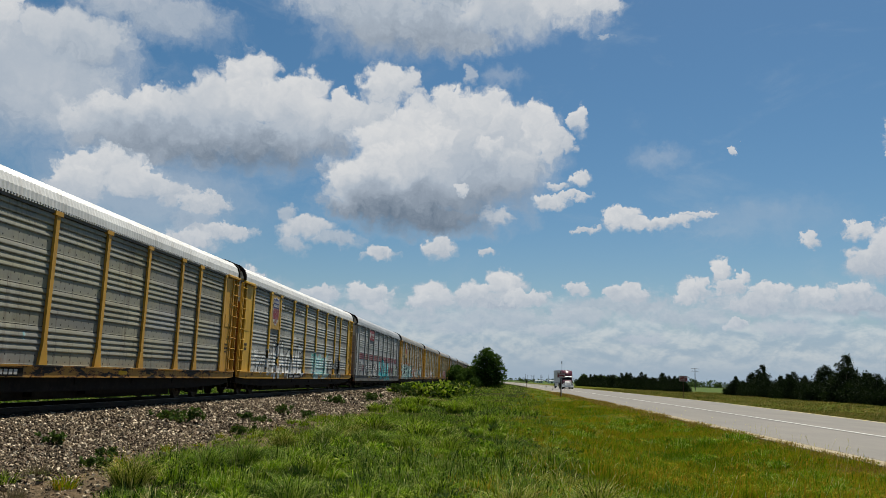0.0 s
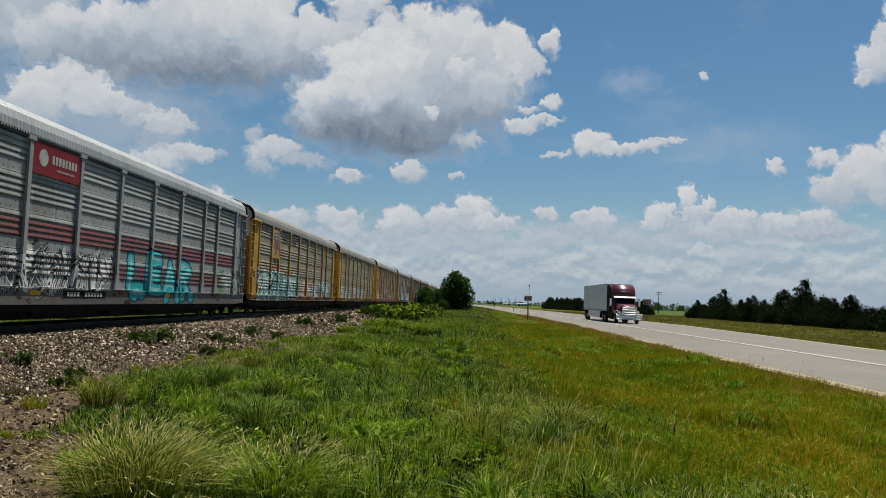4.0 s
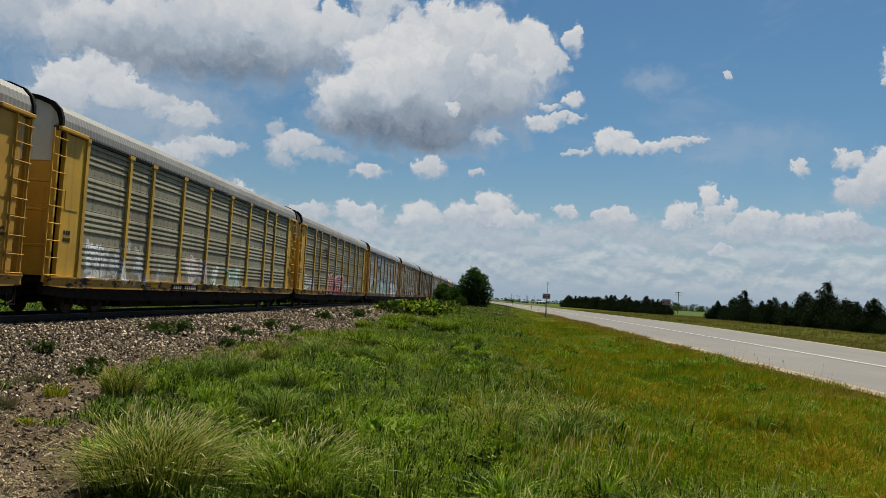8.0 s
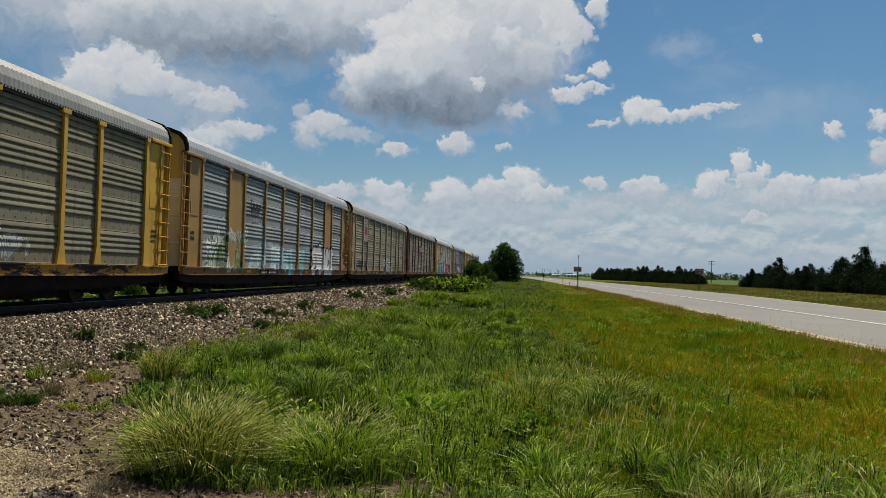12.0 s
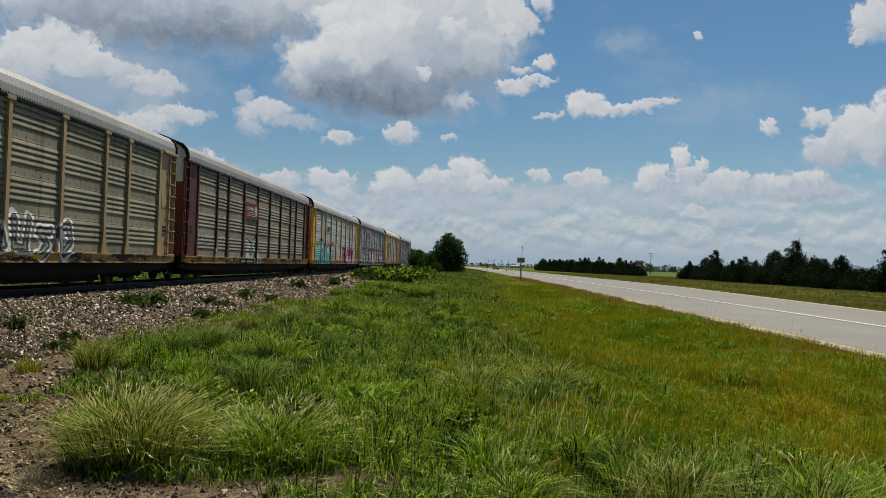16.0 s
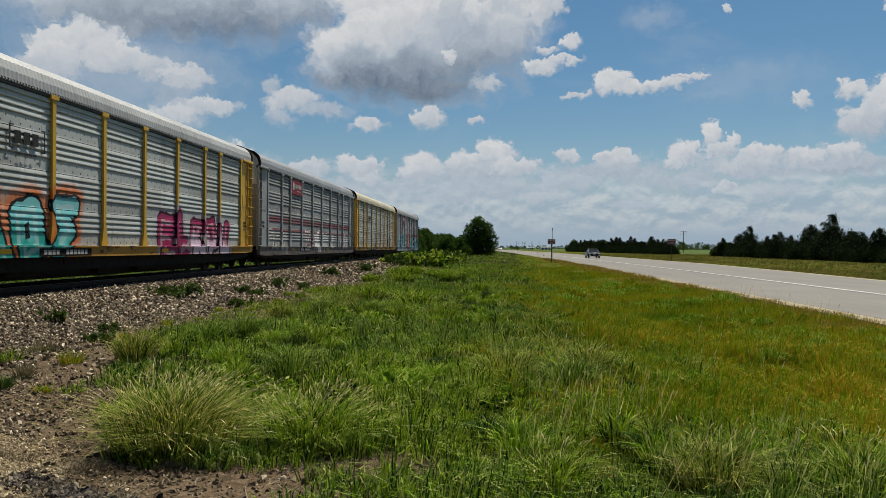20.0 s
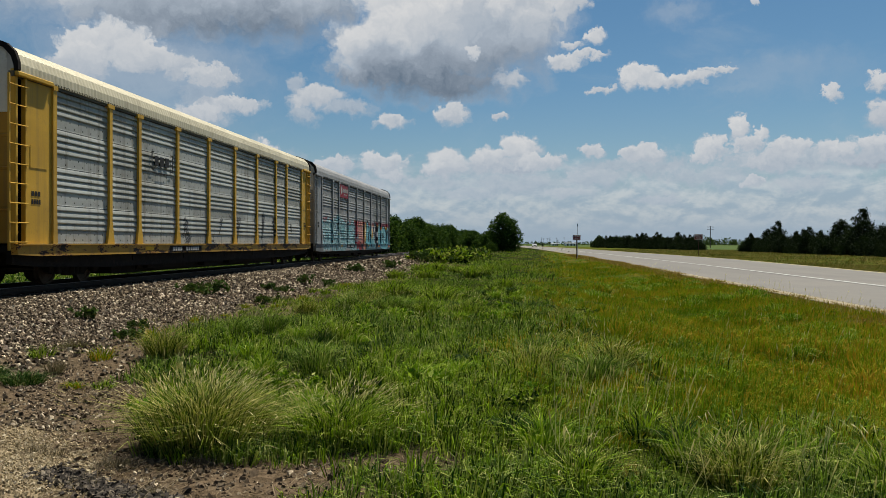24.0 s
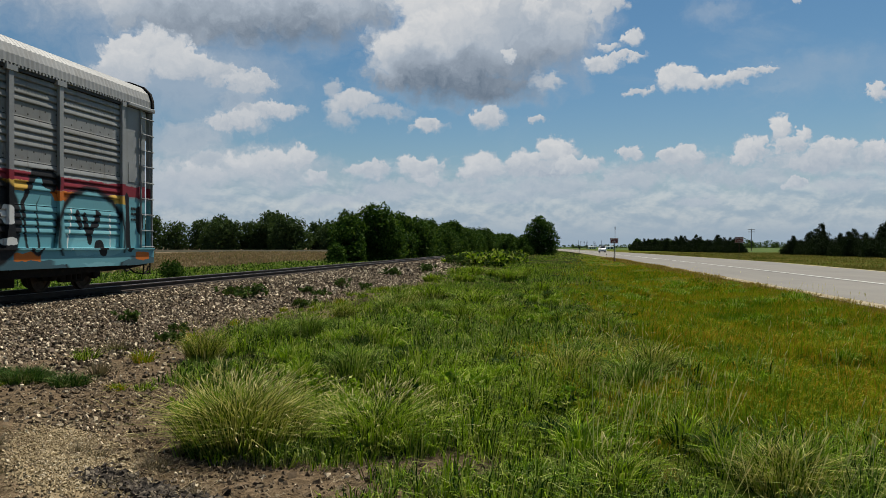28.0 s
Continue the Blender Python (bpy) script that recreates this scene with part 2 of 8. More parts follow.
# bank on the left
puff(-26.0, 7.0, 2.94, 1.62, 0.60, 0.52, 0.60, 0.75)
puff(-22.2, 5.4, 6.48, 1.46, 0.70, 0.55, 0.50, 0.90)
puff(-25.2, 4.8, 2.44, 0.81, 0.92, 0.62, 0.25, 1.00)
puff(-21.1, 5.6, 2.62, 1.09, 0.97, 0.65, 0.22, 1.00)
puff(-18.3, 6.2, 1.26, 0.89, 0.95, 0.65, 0.24, 1.00)
puff(-22.6, 8.6, 2.20, 0.81, 0.84, 0.60, 0.30, 1.00)
puff(-19.9, 9.5, 1.86, 0.53, 0.84, 0.62, 0.30, 1.00)
puff(-17.2, 4.9, 0.95, 0.45, 0.90, 0.65, 0.25, 1.00)
puff(-28.9, 4.0, 5.32, 1.62, 0.72, 0.56, 0.50, 0.90)
puff(-35.3, 4.9, 4.49, 2.43, 0.80, 0.55, 0.40, 1.00)
puff(-41.6, 6.0, 4.23, 3.24, 0.80, 0.50, 0.40, 1.00)
puff(-39.0, 9.9, 3.58, 2.43, 0.90, 0.55, 0.30, 1.00)


def billow_group():
    """One puff laid over the cloud so far: gives back its tone and cover."""
    tree = bpy.data.node_groups.new("billow", "ShaderNodeTree")
    for name, kind in (("place", "Vector"), ("lump", "Float"), ("tone", "Float"), ("cover", "Float"), ("scale", "Vector"), ("shift", "Vector"), ("outer", "Float"), ("inner", "Float"),
                       ("full", "Float"), ("foot", "Float"), ("top", "Float")):
        tree.interface.new_socket(name, in_out="INPUT", socket_type="NodeSocket" + kind)
    for name in ("tone", "cover"):
        tree.interface.new_socket(name, in_out="OUTPUT", socket_type="NodeSocketFloat")
    n = Nodes(tree)
    place, lump, tone, cover, scale, shift, outer, inner, full, foot, top = n.add("NodeGroupInput").outputs[:11]
    rel = n.vec("MULTIPLY_ADD", place, scale, shift)
    d = n.math("MULTIPLY_ADD", lump, 1.0, n.vec("LENGTH", rel))
    up = n.vec("DOT_PRODUCT", rel, (-0.30, 0.95, 0.0))
    loose = n.step(up, 0.5, -0.7, 0.0, 0.42)
    mask = n.step(d, n.math("MULTIPLY_ADD", loose, 0.35, outer), n.math("SUBTRACT", inner, loose), 0.0, full)
    rise = n.step(up, -0.65, 0.85, foot, top)
    rise = n.math("MULTIPLY_ADD", lump, -0.62, rise)
    tone = n.add("ShaderNodeMix", {0: mask, 2: tone, 3: rise}, data_type="FLOAT").outputs[0]
    n.add("NodeGroupOutput", {0: tone, 1: n.math("MAXIMUM", cover, mask)})
    return tree


def build_sky():
    world = bpy.data.worlds.new("sky")
    scene.world = world
    world.use_nodes = True
    n = Nodes(world.node_tree)
    sky = n.add("ShaderNodeTexSky")
    sky.sky_type, sky.sun_disc = "NISHITA", False
    sky.sun_elevation, sky.sun_rotation = radians(SUN_EL), radians(SUN_AZ)
    sky.altitude, sky.air_density, sky.dust_density, sky.ozone_density = 400, 1.0, 1.0, 2.4
    way = n.add("ShaderNodeTexCoord").outputs["Generated"]
    x, y, z = n.split(way)
    az = n.math("MULTIPLY", n.math("ARCTAN2", x, y), 57.2958)
    el = n.math("MULTIPLY", n.math("ARCSINE", z), 57.2958)
    at = n.join(az, el, 0.0)

    def warped(amount, scale, shift):
        """The place in the sky, pushed about by turbulence, and how far it lies from the middle of its billow there."""
        w = n.noise(n.vec("ADD", at, (shift, shift, 0)), scale, 7.0, 0.56).outputs["Color"]
        p = n.vec("ADD", at, n.scaled(n.vec("SUBTRACT", w, (0.5, 0.5, 0.5)), (amount, amount * 0.85, 0)))
        cell = n.add("ShaderNodeTexVoronoi", {"Vector": n.vec("ADD", p, (shift, 0, 0)), "Scale": scale * 1.5, "Detail": 3.0, "Roughness": 0.6, "Lacunarity": 2.2}, normalize=True).outputs[0]
        return p, n.math("MULTIPLY", n.math("SUBTRACT", cell, 0.40), 0.9)

    large, middle, small = warped(5.5, 0.36, 3.0), warped(3.4, 0.66, 11.0), warped(2.1, 1.2, 23.0)
    levels = [large, middle, small]
    cover, tone = n.math("MULTIPLY", el, 1e-6), 0.6
    billow = billow_group()
    for i, (a, e, rw, rh, top, foot, soft, full) in enumerate(PUFFS):
        if i % 3 == 2:
            levels = [(n.vec("MULTIPLY_ADD", n.join(cover, tone, 0.0), (1e-7, 1e-7, 0), p), lump) for p, lump in levels]
        p, lump = levels[0 if rh > 1.9 else 1 if rh > 0.95 else 2]
        b = n.tree.nodes.new("ShaderNodeGroup")
        b.node_tree = billow
        for k, v in enumerate((p, lump, tone, cover, (1 / rw, 1 / rh, 0), (-a / rw, -e / rh, 0), 1.0 + soft * 0.6, 1.0 - soft, full, foot, top)):
            n.set(b.inputs[k], v)
        tone, cover = b.outputs[0], b.outputs[1]
    # the same kind of cloud, scattered by chance, over the rest of the sky
    rest = n.noise(n.scaled(way, (3.0, 3.0, 7.0)), 1.6, 6.0, 0.6).outputs[0]
    out = n.math("ADD", n.step(n.math("ABSOLUTE", n.math("ADD", az, 2.0)), 34.0, 44.0), n.step(el, 28.0, 36.0), clamp=True)
    cover = n.math("MAXIMUM", n.math("MULTIPLY", n.step(rest, 0.58, 0.66), out), cover)
    cloud = n.mix(n.step(tone, 0.08, 0.58, smooth=False), (0.170, 0.232, 0.315), (0.510, 0.585, 0.680))
    cloud = n.mix(n.step(tone, 0.55, 1.16, smooth=False), cloud, (0.90, 0.905, 0.91))
    low = n.step(el, 0.0, 9.0, 1.0, 0.0)
    cloud = n.mix(n.math("MULTIPLY", low, 0.50), cloud, (0.54, 0.64, 0.75))
    # the hazy bank that fills the sky under the small cumulus
    murk = n.noise(n.scaled(at, (0.34, 0.62, 1.0)), 1.0, 8.0, 0.62, 0.25).outputs[0]
    murk_up = n.noise(n.vec("ADD", n.scaled(at, (0.34, 0.62, 1.0)), (-0.05, 0.26, 0.0)), 1.0, 6.0, 0.60, 0.25).outputs[0]
    edge_el = n.math("ADD", el, n.math("MULTIPLY", n.math("SUBTRACT", murk, 0.5), -8.0))
    bank_cover = n.step(edge_el, 6.4, 3.6)
    bank_tone = n.mix(n.step(n.math("SUBTRACT", murk, murk_up), -0.15, 0.18), (0.45, 0.59, 0.75), (0.88, 0.92, 0.96))
    bank_tone = n.mix(n.step(el, 2.6, 0.3), bank_tone, (0.48, 0.62, 0.77))
    # thin veils
    wisp = n.noise(n.scaled(at, (0.10, 0.24, 1.0)), 1.0, 7.0, 0.62, 0.6).outputs[0]
    thin = n.math("MULTIPLY", n.step(wisp, 0.52, 0.80), 0.26)
    haze = n.math("MULTIPLY", n.step(el, 7.0, -0.5), 0.75)
    deep_blue = n.add("ShaderNodeHueSaturation", {"Hue": 0.490, "Saturation": 1.28, "Color": sky.outputs[0]})
    back_sky = n.add("ShaderNodeBackground", {"Color": deep_blue.outputs[0], "Strength": 0.047})
    back_haze = n.add("ShaderNodeBackground", {"Color": (0.30, 0.42, 0.55, 1), "Strength": 0.57})
    back_thin = n.add("ShaderNodeBackground", {"Color": (0.46, 0.54, 0.62, 1), "Strength": 0.58})
    back_bank = n.add("ShaderNodeBackground", {"Color": bank_tone, "Strength": 0.46})
    back_cloud = n.add("ShaderNodeBackground", {"Color": cloud, "Strength": 0.50})
    m = n.add("ShaderNodeMixShader", {0: haze, 1: back_sky.outputs[0], 2: back_haze.outputs[0]})
    m = n.add("ShaderNodeMixShader", {0: thin, 1: m.outputs[0], 2: back_thin.outputs[0]})
    m = n.add("ShaderNodeMixShader", {0: n.math("MULTIPLY", bank_cover, 0.62), 1: m.outputs[0], 2: back_bank.outputs[0]})
    m = n.add("ShaderNodeMixShader", {0: cover, 1: m.outputs[0], 2: back_cloud.outputs[0]})
    n.add("ShaderNodeOutputWorld", {"Surface": m.outputs[0]})


build_sky()


# ---- materials ----
def shader(name, build):
    m = bpy.data.materials.new(name)
    m.use_nodes = True
    n = Nodes(m.node_tree)
    bsdf = n.add("ShaderNodeBsdfPrincipled")
    n.add("ShaderNodeOutputMaterial", {"Surface": bsdf.outputs[0]})
    build(n, bsdf)
    return m


def bump(n, bsdf, height, strength, distance):
    b = n.add("ShaderNodeBump", {"Height": height, "Strength": strength, "Distance": distance})
    n.set(bsdf.inputs["Normal"], b.outputs[0])


def plain(name, a, b, rough=0.6, metal=0.0, scale=2.0, fine=30.0, relief=0.2, depth=0.01, coat=0.0, dirt=None, dirt_amount=0.5):
    """A surface of two tones in blotches, with fine grain, wear and relief at true size."""
    def build(n, s):
        at = n.add("ShaderNodeTexCoord").outputs["Object"]
        rnd = n.add("ShaderNodeObjectInfo").outputs["Random"]
        at = n.vec("ADD", at, n.join(n.math("MULTIPLY", rnd, 37.0), 0.0, 0.0))
        big, small = n.noise(at, scale, 5, 0.6).outputs[0], n.noise(at, fine, 4, 0.6).outputs[0]
        c = n.mix(n.step(big, 0.3, 0.7), a, b)
        c = n.mix(n.math("MULTIPLY", n.step(small, 0.35, 0.75), 0.35), c, [v * 0.62 for v in a])
        if dirt:
            c = n.mix(n.math("MULTIPLY", n.step(n.noise(at, scale * 2.3, 7, 0.7).outputs[0], 0.52, 0.68), dirt_amount), c, dirt)
        n.set(s.inputs["Base Color"], c)
        n.set(s.inputs["Roughness"], n.math("ADD", rough - 0.1, n.math("MULTIPLY", small, 0.2), clamp=True))
        s.inputs["Metallic"].default_value = metal
        s.inputs["Specular IOR Level"].default_value = 0.5 if rough < 0.5 else 0.12
        s.inputs["Coat Weight"].default_value = coat
        s.inputs["Coat Roughness"].default_value = 0.04
        bump(n, s, small, relief, depth)
    return shader(name, build)


RAIL_STEEL = plain("rail_steel", (0.026, 0.019, 0.015), (0.045, 0.032, 0.024), 0.6, 0.2, 3, 60)
RAIL_HEAD = plain("rail_head", (0.20, 0.17, 0.15), (0.14, 0.12, 0.10), 0.45, 0.8, 3, 60)
TIE_WOOD = plain("tie_wood", (0.030, 0.024, 0.020), (0.06, 0.048, 0.038), 0.9, 0, 4, 40, 0.6)
# Near black: real iron, with underframe and truck-side shade put into the colour.
IRON_AND_SHADE = plain("iron_and_shade", (0.007, 0.006, 0.0055), (0.014, 0.012, 0.010), 0.85, 0.0, 3, 30, 0.3, dirt=(0.030, 0.020, 0.013))
WHEEL_STEEL = plain("wheel_steel", (0.0408, 0.0306, 0.0238), (0.068, 0.0476, 0.034), 0.6, 0.6, 5, 40, 0.3)
CHROME = plain("chrome", (0.82, 0.82, 0.83), (0.75, 0.75, 0.77), 0.12, 1.0, 5, 80, 0.02)
POLISHED = plain("polished_aluminium", (0.72, 0.72, 0.72), (0.62, 0.62, 0.63), 0.34, 0.85, 4, 60, 0.03)
RUBBER = plain("rubber", (0.0122, 0.0122, 0.0122), (0.0204, 0.0197, 0.019), 0.85, 0, 6, 60, 0.3)
DARK_PLASTIC = plain("dark_plastic", (0.0136, 0.0136, 0.015), (0.0204, 0.0204, 0.0204), 0.5, 0, 5, 60, 0.1)
RIM_ALLOY = plain("rim_alloy", (0.18, 0.18, 0.18), (0.23, 0.23, 0.225), 0.5, 0.5, 5, 60, 0.1)
MAROON = plain("maroon_paint", (0.070, 0.002, 0.010), (0.085, 0.003, 0.012), 0.40, 0.0, 2, 300, 0.02, 0.001, coat=0.25)
NAVY = plain("navy_paint", (0.004, 0.006, 0.014), (0.006, 0.008, 0.018), 0.55, 0.0, 2, 300, 0.02, 0.001, coat=0.5)
WHITE_PAINT = plain("white_paint", (0.72, 0.73, 0.72), (0.80, 0.80, 0.79), 0.4, 0, 1.5, 60, 0.05, 0.002, dirt=(0.5, 0.48, 0.44), dirt_amount=0.25)
TRAILER_WHITE = plain("trailer_white", (0.66, 0.69, 0.665), (0.74, 0.765, 0.74), 0.6, 0.0, 0.7, 40, 0.05, 0.002, dirt=(0.48, 0.47, 0.43), dirt_amount=0.4)


def glass_paint(n, s):
    at = n.add("ShaderNodeTexCoord").outputs["Object"]
    n.set(s.inputs["Base Color"], n.mix(n.noise(at, 3.0, 3, 0.5).outputs[0], (0.006, 0.008, 0.010), (0.012, 0.015, 0.018)))
    s.inputs["Roughness"].default_value, s.inputs["Specular IOR Level"].default_value = 0.04, 0.14


DARK_GLASS = shader("dark_glass", glass_paint)
GALVANISED = plain("galvanised", (0.286, 0.292, 0.299), (0.354, 0.36, 0.367), 0.45, 0.7, 4, 60, 0.1)
SIGN_BACK = plain("sign_aluminium", (0.224, 0.231, 0.231), (0.272, 0.279, 0.279), 0.5, 0.5, 2, 80, 0.05)
SIGN_RED = plain("sign_red", (0.17, 0.013, 0.012), (0.20, 0.018, 0.015), 0.45, 0, 4, 60, 0.05)
SIGN_WHITE = plain("sign_white", (0.75, 0.75, 0.73), (0.68, 0.68, 0.66), 0.5, 0, 5, 60, 0.05)
POST_WOOD = plain("post_wood", (0.0476, 0.0408, 0.034), (0.0816, 0.0714, 0.0578), 0.85, 0, 3, 25, 0.5, dirt=(0.034, 0.0408, 0.0272))
RUSTY_POST = plain("rusty_post", (0.0544, 0.0306, 0.0238), (0.0884, 0.0476, 0.034), 0.7, 0.4, 5, 40, 0.3)
BARK = plain("bark", (0.0476, 0.0374, 0.0286), (0.0816, 0.068, 0.0544), 0.9, 0, 3, 14, 0.8, 0.03)
LAMP_GLASS = plain("lamp_glass", (0.75, 0.75, 0.72), (0.85, 0.85, 0.82), 0.1, 0.0, 5, 50, 0.02, coat=1.0)
ROOFING = plain("far_roofing", (0.204, 0.211, 0.224), (0.245, 0.252, 0.258), 0.6, 0.2, 0.2, 3, 0.1)


def road_material():
    def build(n, s):
        at = n.add("ShaderNodeTexCoord").outputs["Object"]
        x, y, z = n.split(at)
        long = n.noise(n.scaled(at, (0.9, 0.05, 1)), 1.0, 6, 0.6).outputs[0]
        blot, fine = n.noise(at, 0.35, 5, 0.6).outputs[0], n.noise(at, 18.0, 3, 0.7).outputs[0]
        c = n.mix(n.step(long, 0.3, 0.7), (0.108, 0.099, 0.082), (0.138, 0.126, 0.105))
        c = n.mix(n.math("MULTIPLY", n.step(blot, 0.35, 0.7), 0.4), c, (0.080, 0.075, 0.070))
        c = n.mix(n.math("MULTIPLY", n.step(fine, 0.45, 0.7), 0.35), c, (0.146, 0.138, 0.122))
        # joints across the slabs, and the dark seam by the edge line
        joint = n.math("ABSOLUTE", n.math("SUBTRACT", n.math("FRACT", n.math("DIVIDE", y, 4.6)), 0.5))
        c = n.mix(n.math("MULTIPLY", n.step(joint, 0.006, 0.002), 0.5), c, (0.0702, 0.0673, 0.0643))
        n.set(s.inputs["Base Color"], c)
        n.set(s.inputs["Roughness"], n.math("ADD", 0.62, n.math("MULTIPLY", fine, 0.2)))
        s.inputs["Specular IOR Level"].default_value = 0.25
        bump(n, s, fine, 0.3, 0.01)
    return shader("concrete_road", build)


def ground_material():
    """Turfy soil with the shade under rank grass put into its colour, dry patches, dirt and chips beside the track,
    field beyond it.
    """
    def build(n, s):
        at = n.add("ShaderNodeTexCoord").outputs["Object"]
        x, y, z = n.split(at)
        big, mid, fine = n.noise(at, 0.12, 5, 0.6).outputs[0], n.noise(at, 0.9, 6, 0.65).outputs[0], n.noise(at, 14.0, 5, 0.7).outputs[0]
        wob = n.math("MULTIPLY", n.math("SUBTRACT", mid, 0.5), 5.0)
        # Near-black greens paint in the shaded pits between grass clumps.
        shaded_turf = n.mix(n.step(mid, 0.3, 0.7), (0.006, 0.011, 0.002), (0.020, 0.030, 0.005))
        dry = n.mix(n.step(fine, 0.3, 0.7), (0.0884, 0.0782, 0.0136), (0.136, 0.102, 0.0238))
        c = n.mix(n.math("MULTIPLY", n.step(n.math("ADD", big, n.math("MULTIPLY", fine, 0.2)), 0.55, 0.75), 0.4), shaded_turf, dry)
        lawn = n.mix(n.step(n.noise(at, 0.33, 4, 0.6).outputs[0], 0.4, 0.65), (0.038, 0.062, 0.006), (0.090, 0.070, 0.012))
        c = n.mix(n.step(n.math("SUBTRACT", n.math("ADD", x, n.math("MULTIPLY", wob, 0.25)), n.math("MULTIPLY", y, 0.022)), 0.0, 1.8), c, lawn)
        # bare dirt between ballast and grass
        dirt = n.mix(n.step(fine, 0.35, 0.7), (0.060, 0.043, 0.026), (0.150, 0.108, 0.068))
        dirt = n.mix(n.math("MULTIPLY", n.step(mid, 0.45, 0.7), 0.6), dirt, (0.0612, 0.051, 0.034))
        side = n.step(n.math("ADD", x, n.math("MULTIPLY", wob, 0.5)), -4.3, -5.3)
        reach = n.math("ADD", y, n.math("MULTIPLY", wob, 0.3))
        reach = n.math("SUBTRACT", reach, n.math("ADD", n.step(x, -2.9, -3.6, 0.0, 1.2), n.step(x, -3.7, -4.3, 0.0, 2.0)))
        near = n.math("MULTIPLY", n.step(reach, 7.0, 6.3), n.step(n.math("ADD", x, n.math("MULTIPLY", wob, 0.3)), -0.3, -1.2))
        c = n.mix(n.math("MAXIMUM", side, near), c, dirt)
        # a spill of pale sand
        du = n.math("SUBTRACT", n.math("MULTIPLY", n.math("ADD", x, 3.9), 0.66), n.math("MULTIPLY", n.math("SUBTRACT", y, 6.0), 0.75))
        dv = n.math("ADD", n.math("MULTIPLY", n.math("ADD", x, 3.9), 0.75), n.math("MULTIPLY", n.math("SUBTRACT", y, 6.0), 0.66))
        spill = n.math("ADD", n.math("POWER", n.math("ABSOLUTE", n.math("DIVIDE", du, 1.4)), 2.0), n.math("POWER", n.math("ABSOLUTE", n.math("DIVIDE", dv, 0.5)), 2.0))
        spill = n.math("ADD", spill, n.math("MULTIPLY", n.math("SUBTRACT", fine, 0.5), 1.2))
        c = n.mix(n.step(spill, 1.2, 0.5), c, n.mix(fine, (0.16, 0.12, 0.068), (0.29, 0.23, 0.14)))
        stone = n.add("ShaderNodeTexVoronoi", {"Vector": at, "Scale": 16.0}).outputs["Color"]
        grey = n.add("ShaderNodeSeparateColor", {0: stone}).outputs[0]
        chips = n.mix(grey, (0.0476, 0.0354, 0.0272), (0.15, 0.119, 0.0952))
        bed = n.math("MULTIPLY", n.step(n.math("ADD", x, n.math("MULTIPLY", wob, 0.35)), -7.6, -8.6), n.step(x, -20.5, -19.0))
        c = n.mix(bed, c, chips)
        # beyond the track: a green strip, then a dry hay field
        strip = n.mix(n.step(mid, 0.35, 0.65), (0.0476, 0.0714, 0.017), (0.0816, 0.0952, 0.0306))
        hay = n.mix(n.step(n.noise(n.scaled(at, (1, 0.25, 1)), 0.6, 6, 0.65).outputs[0], 0.3, 0.7), (0.116, 0.085, 0.0544), (0.17, 0.129, 0.085))
        far = n.mix(n.step(n.math("ADD", x, n.math("MULTIPLY", wob, 0.6)), -26.5, -29.0), strip, hay)
        c = n.mix(n.step(x, -18.6, -19.6), c, far)
        # far fields over the road
        crop = n.mix(n.step(big, 0.35, 0.65), (0.045, 0.075, 0.022), (0.07, 0.092, 0.032))
        c = n.mix(n.step(n.math("ADD", x, n.math("MULTIPLY", y, 0.12)), 82.0, 86.0), c, crop)
        n.set(s.inputs["Base Color"], c)
        s.inputs["Roughness"].default_value = 0.95
        s.inputs["Specular IOR Level"].default_value = 0.01
        h = n.math("ADD", fine, n.math("MULTIPLY", grey, n.math("MULTIPLY", bed, 0.9)))
        bump(n, s, h, 0.8, 0.05)
    return shader("ground_soil", build)


def stone_material(name, a, b, c2):
    def build(n, s):
        r = n.add("ShaderNodeNewGeometry").outputs["Random Per Island"]
        at = n.add("ShaderNodeTexCoord").outputs["Object"]
        c = n.mix(n.step(r, 0.0, 0.75), a, b)
        c = n.mix(n.step(r, 0.72, 0.97), c, c2)
        grain = n.noise(at, 45.0, 4, 0.7).outputs[0]
        c = n.mix(n.math("MULTIPLY", n.step(grain, 0.4, 0.75), 0.5), c, [v * 0.5 for v in a])
        n.set(s.inputs["Base Color"], c)
        s.inputs["Roughness"].default_value = 0.9
        s.inputs["Specular IOR Level"].default_value = 0.12
        bump(n, s, grain, 0.6, 0.01)
    return shader(name, build)


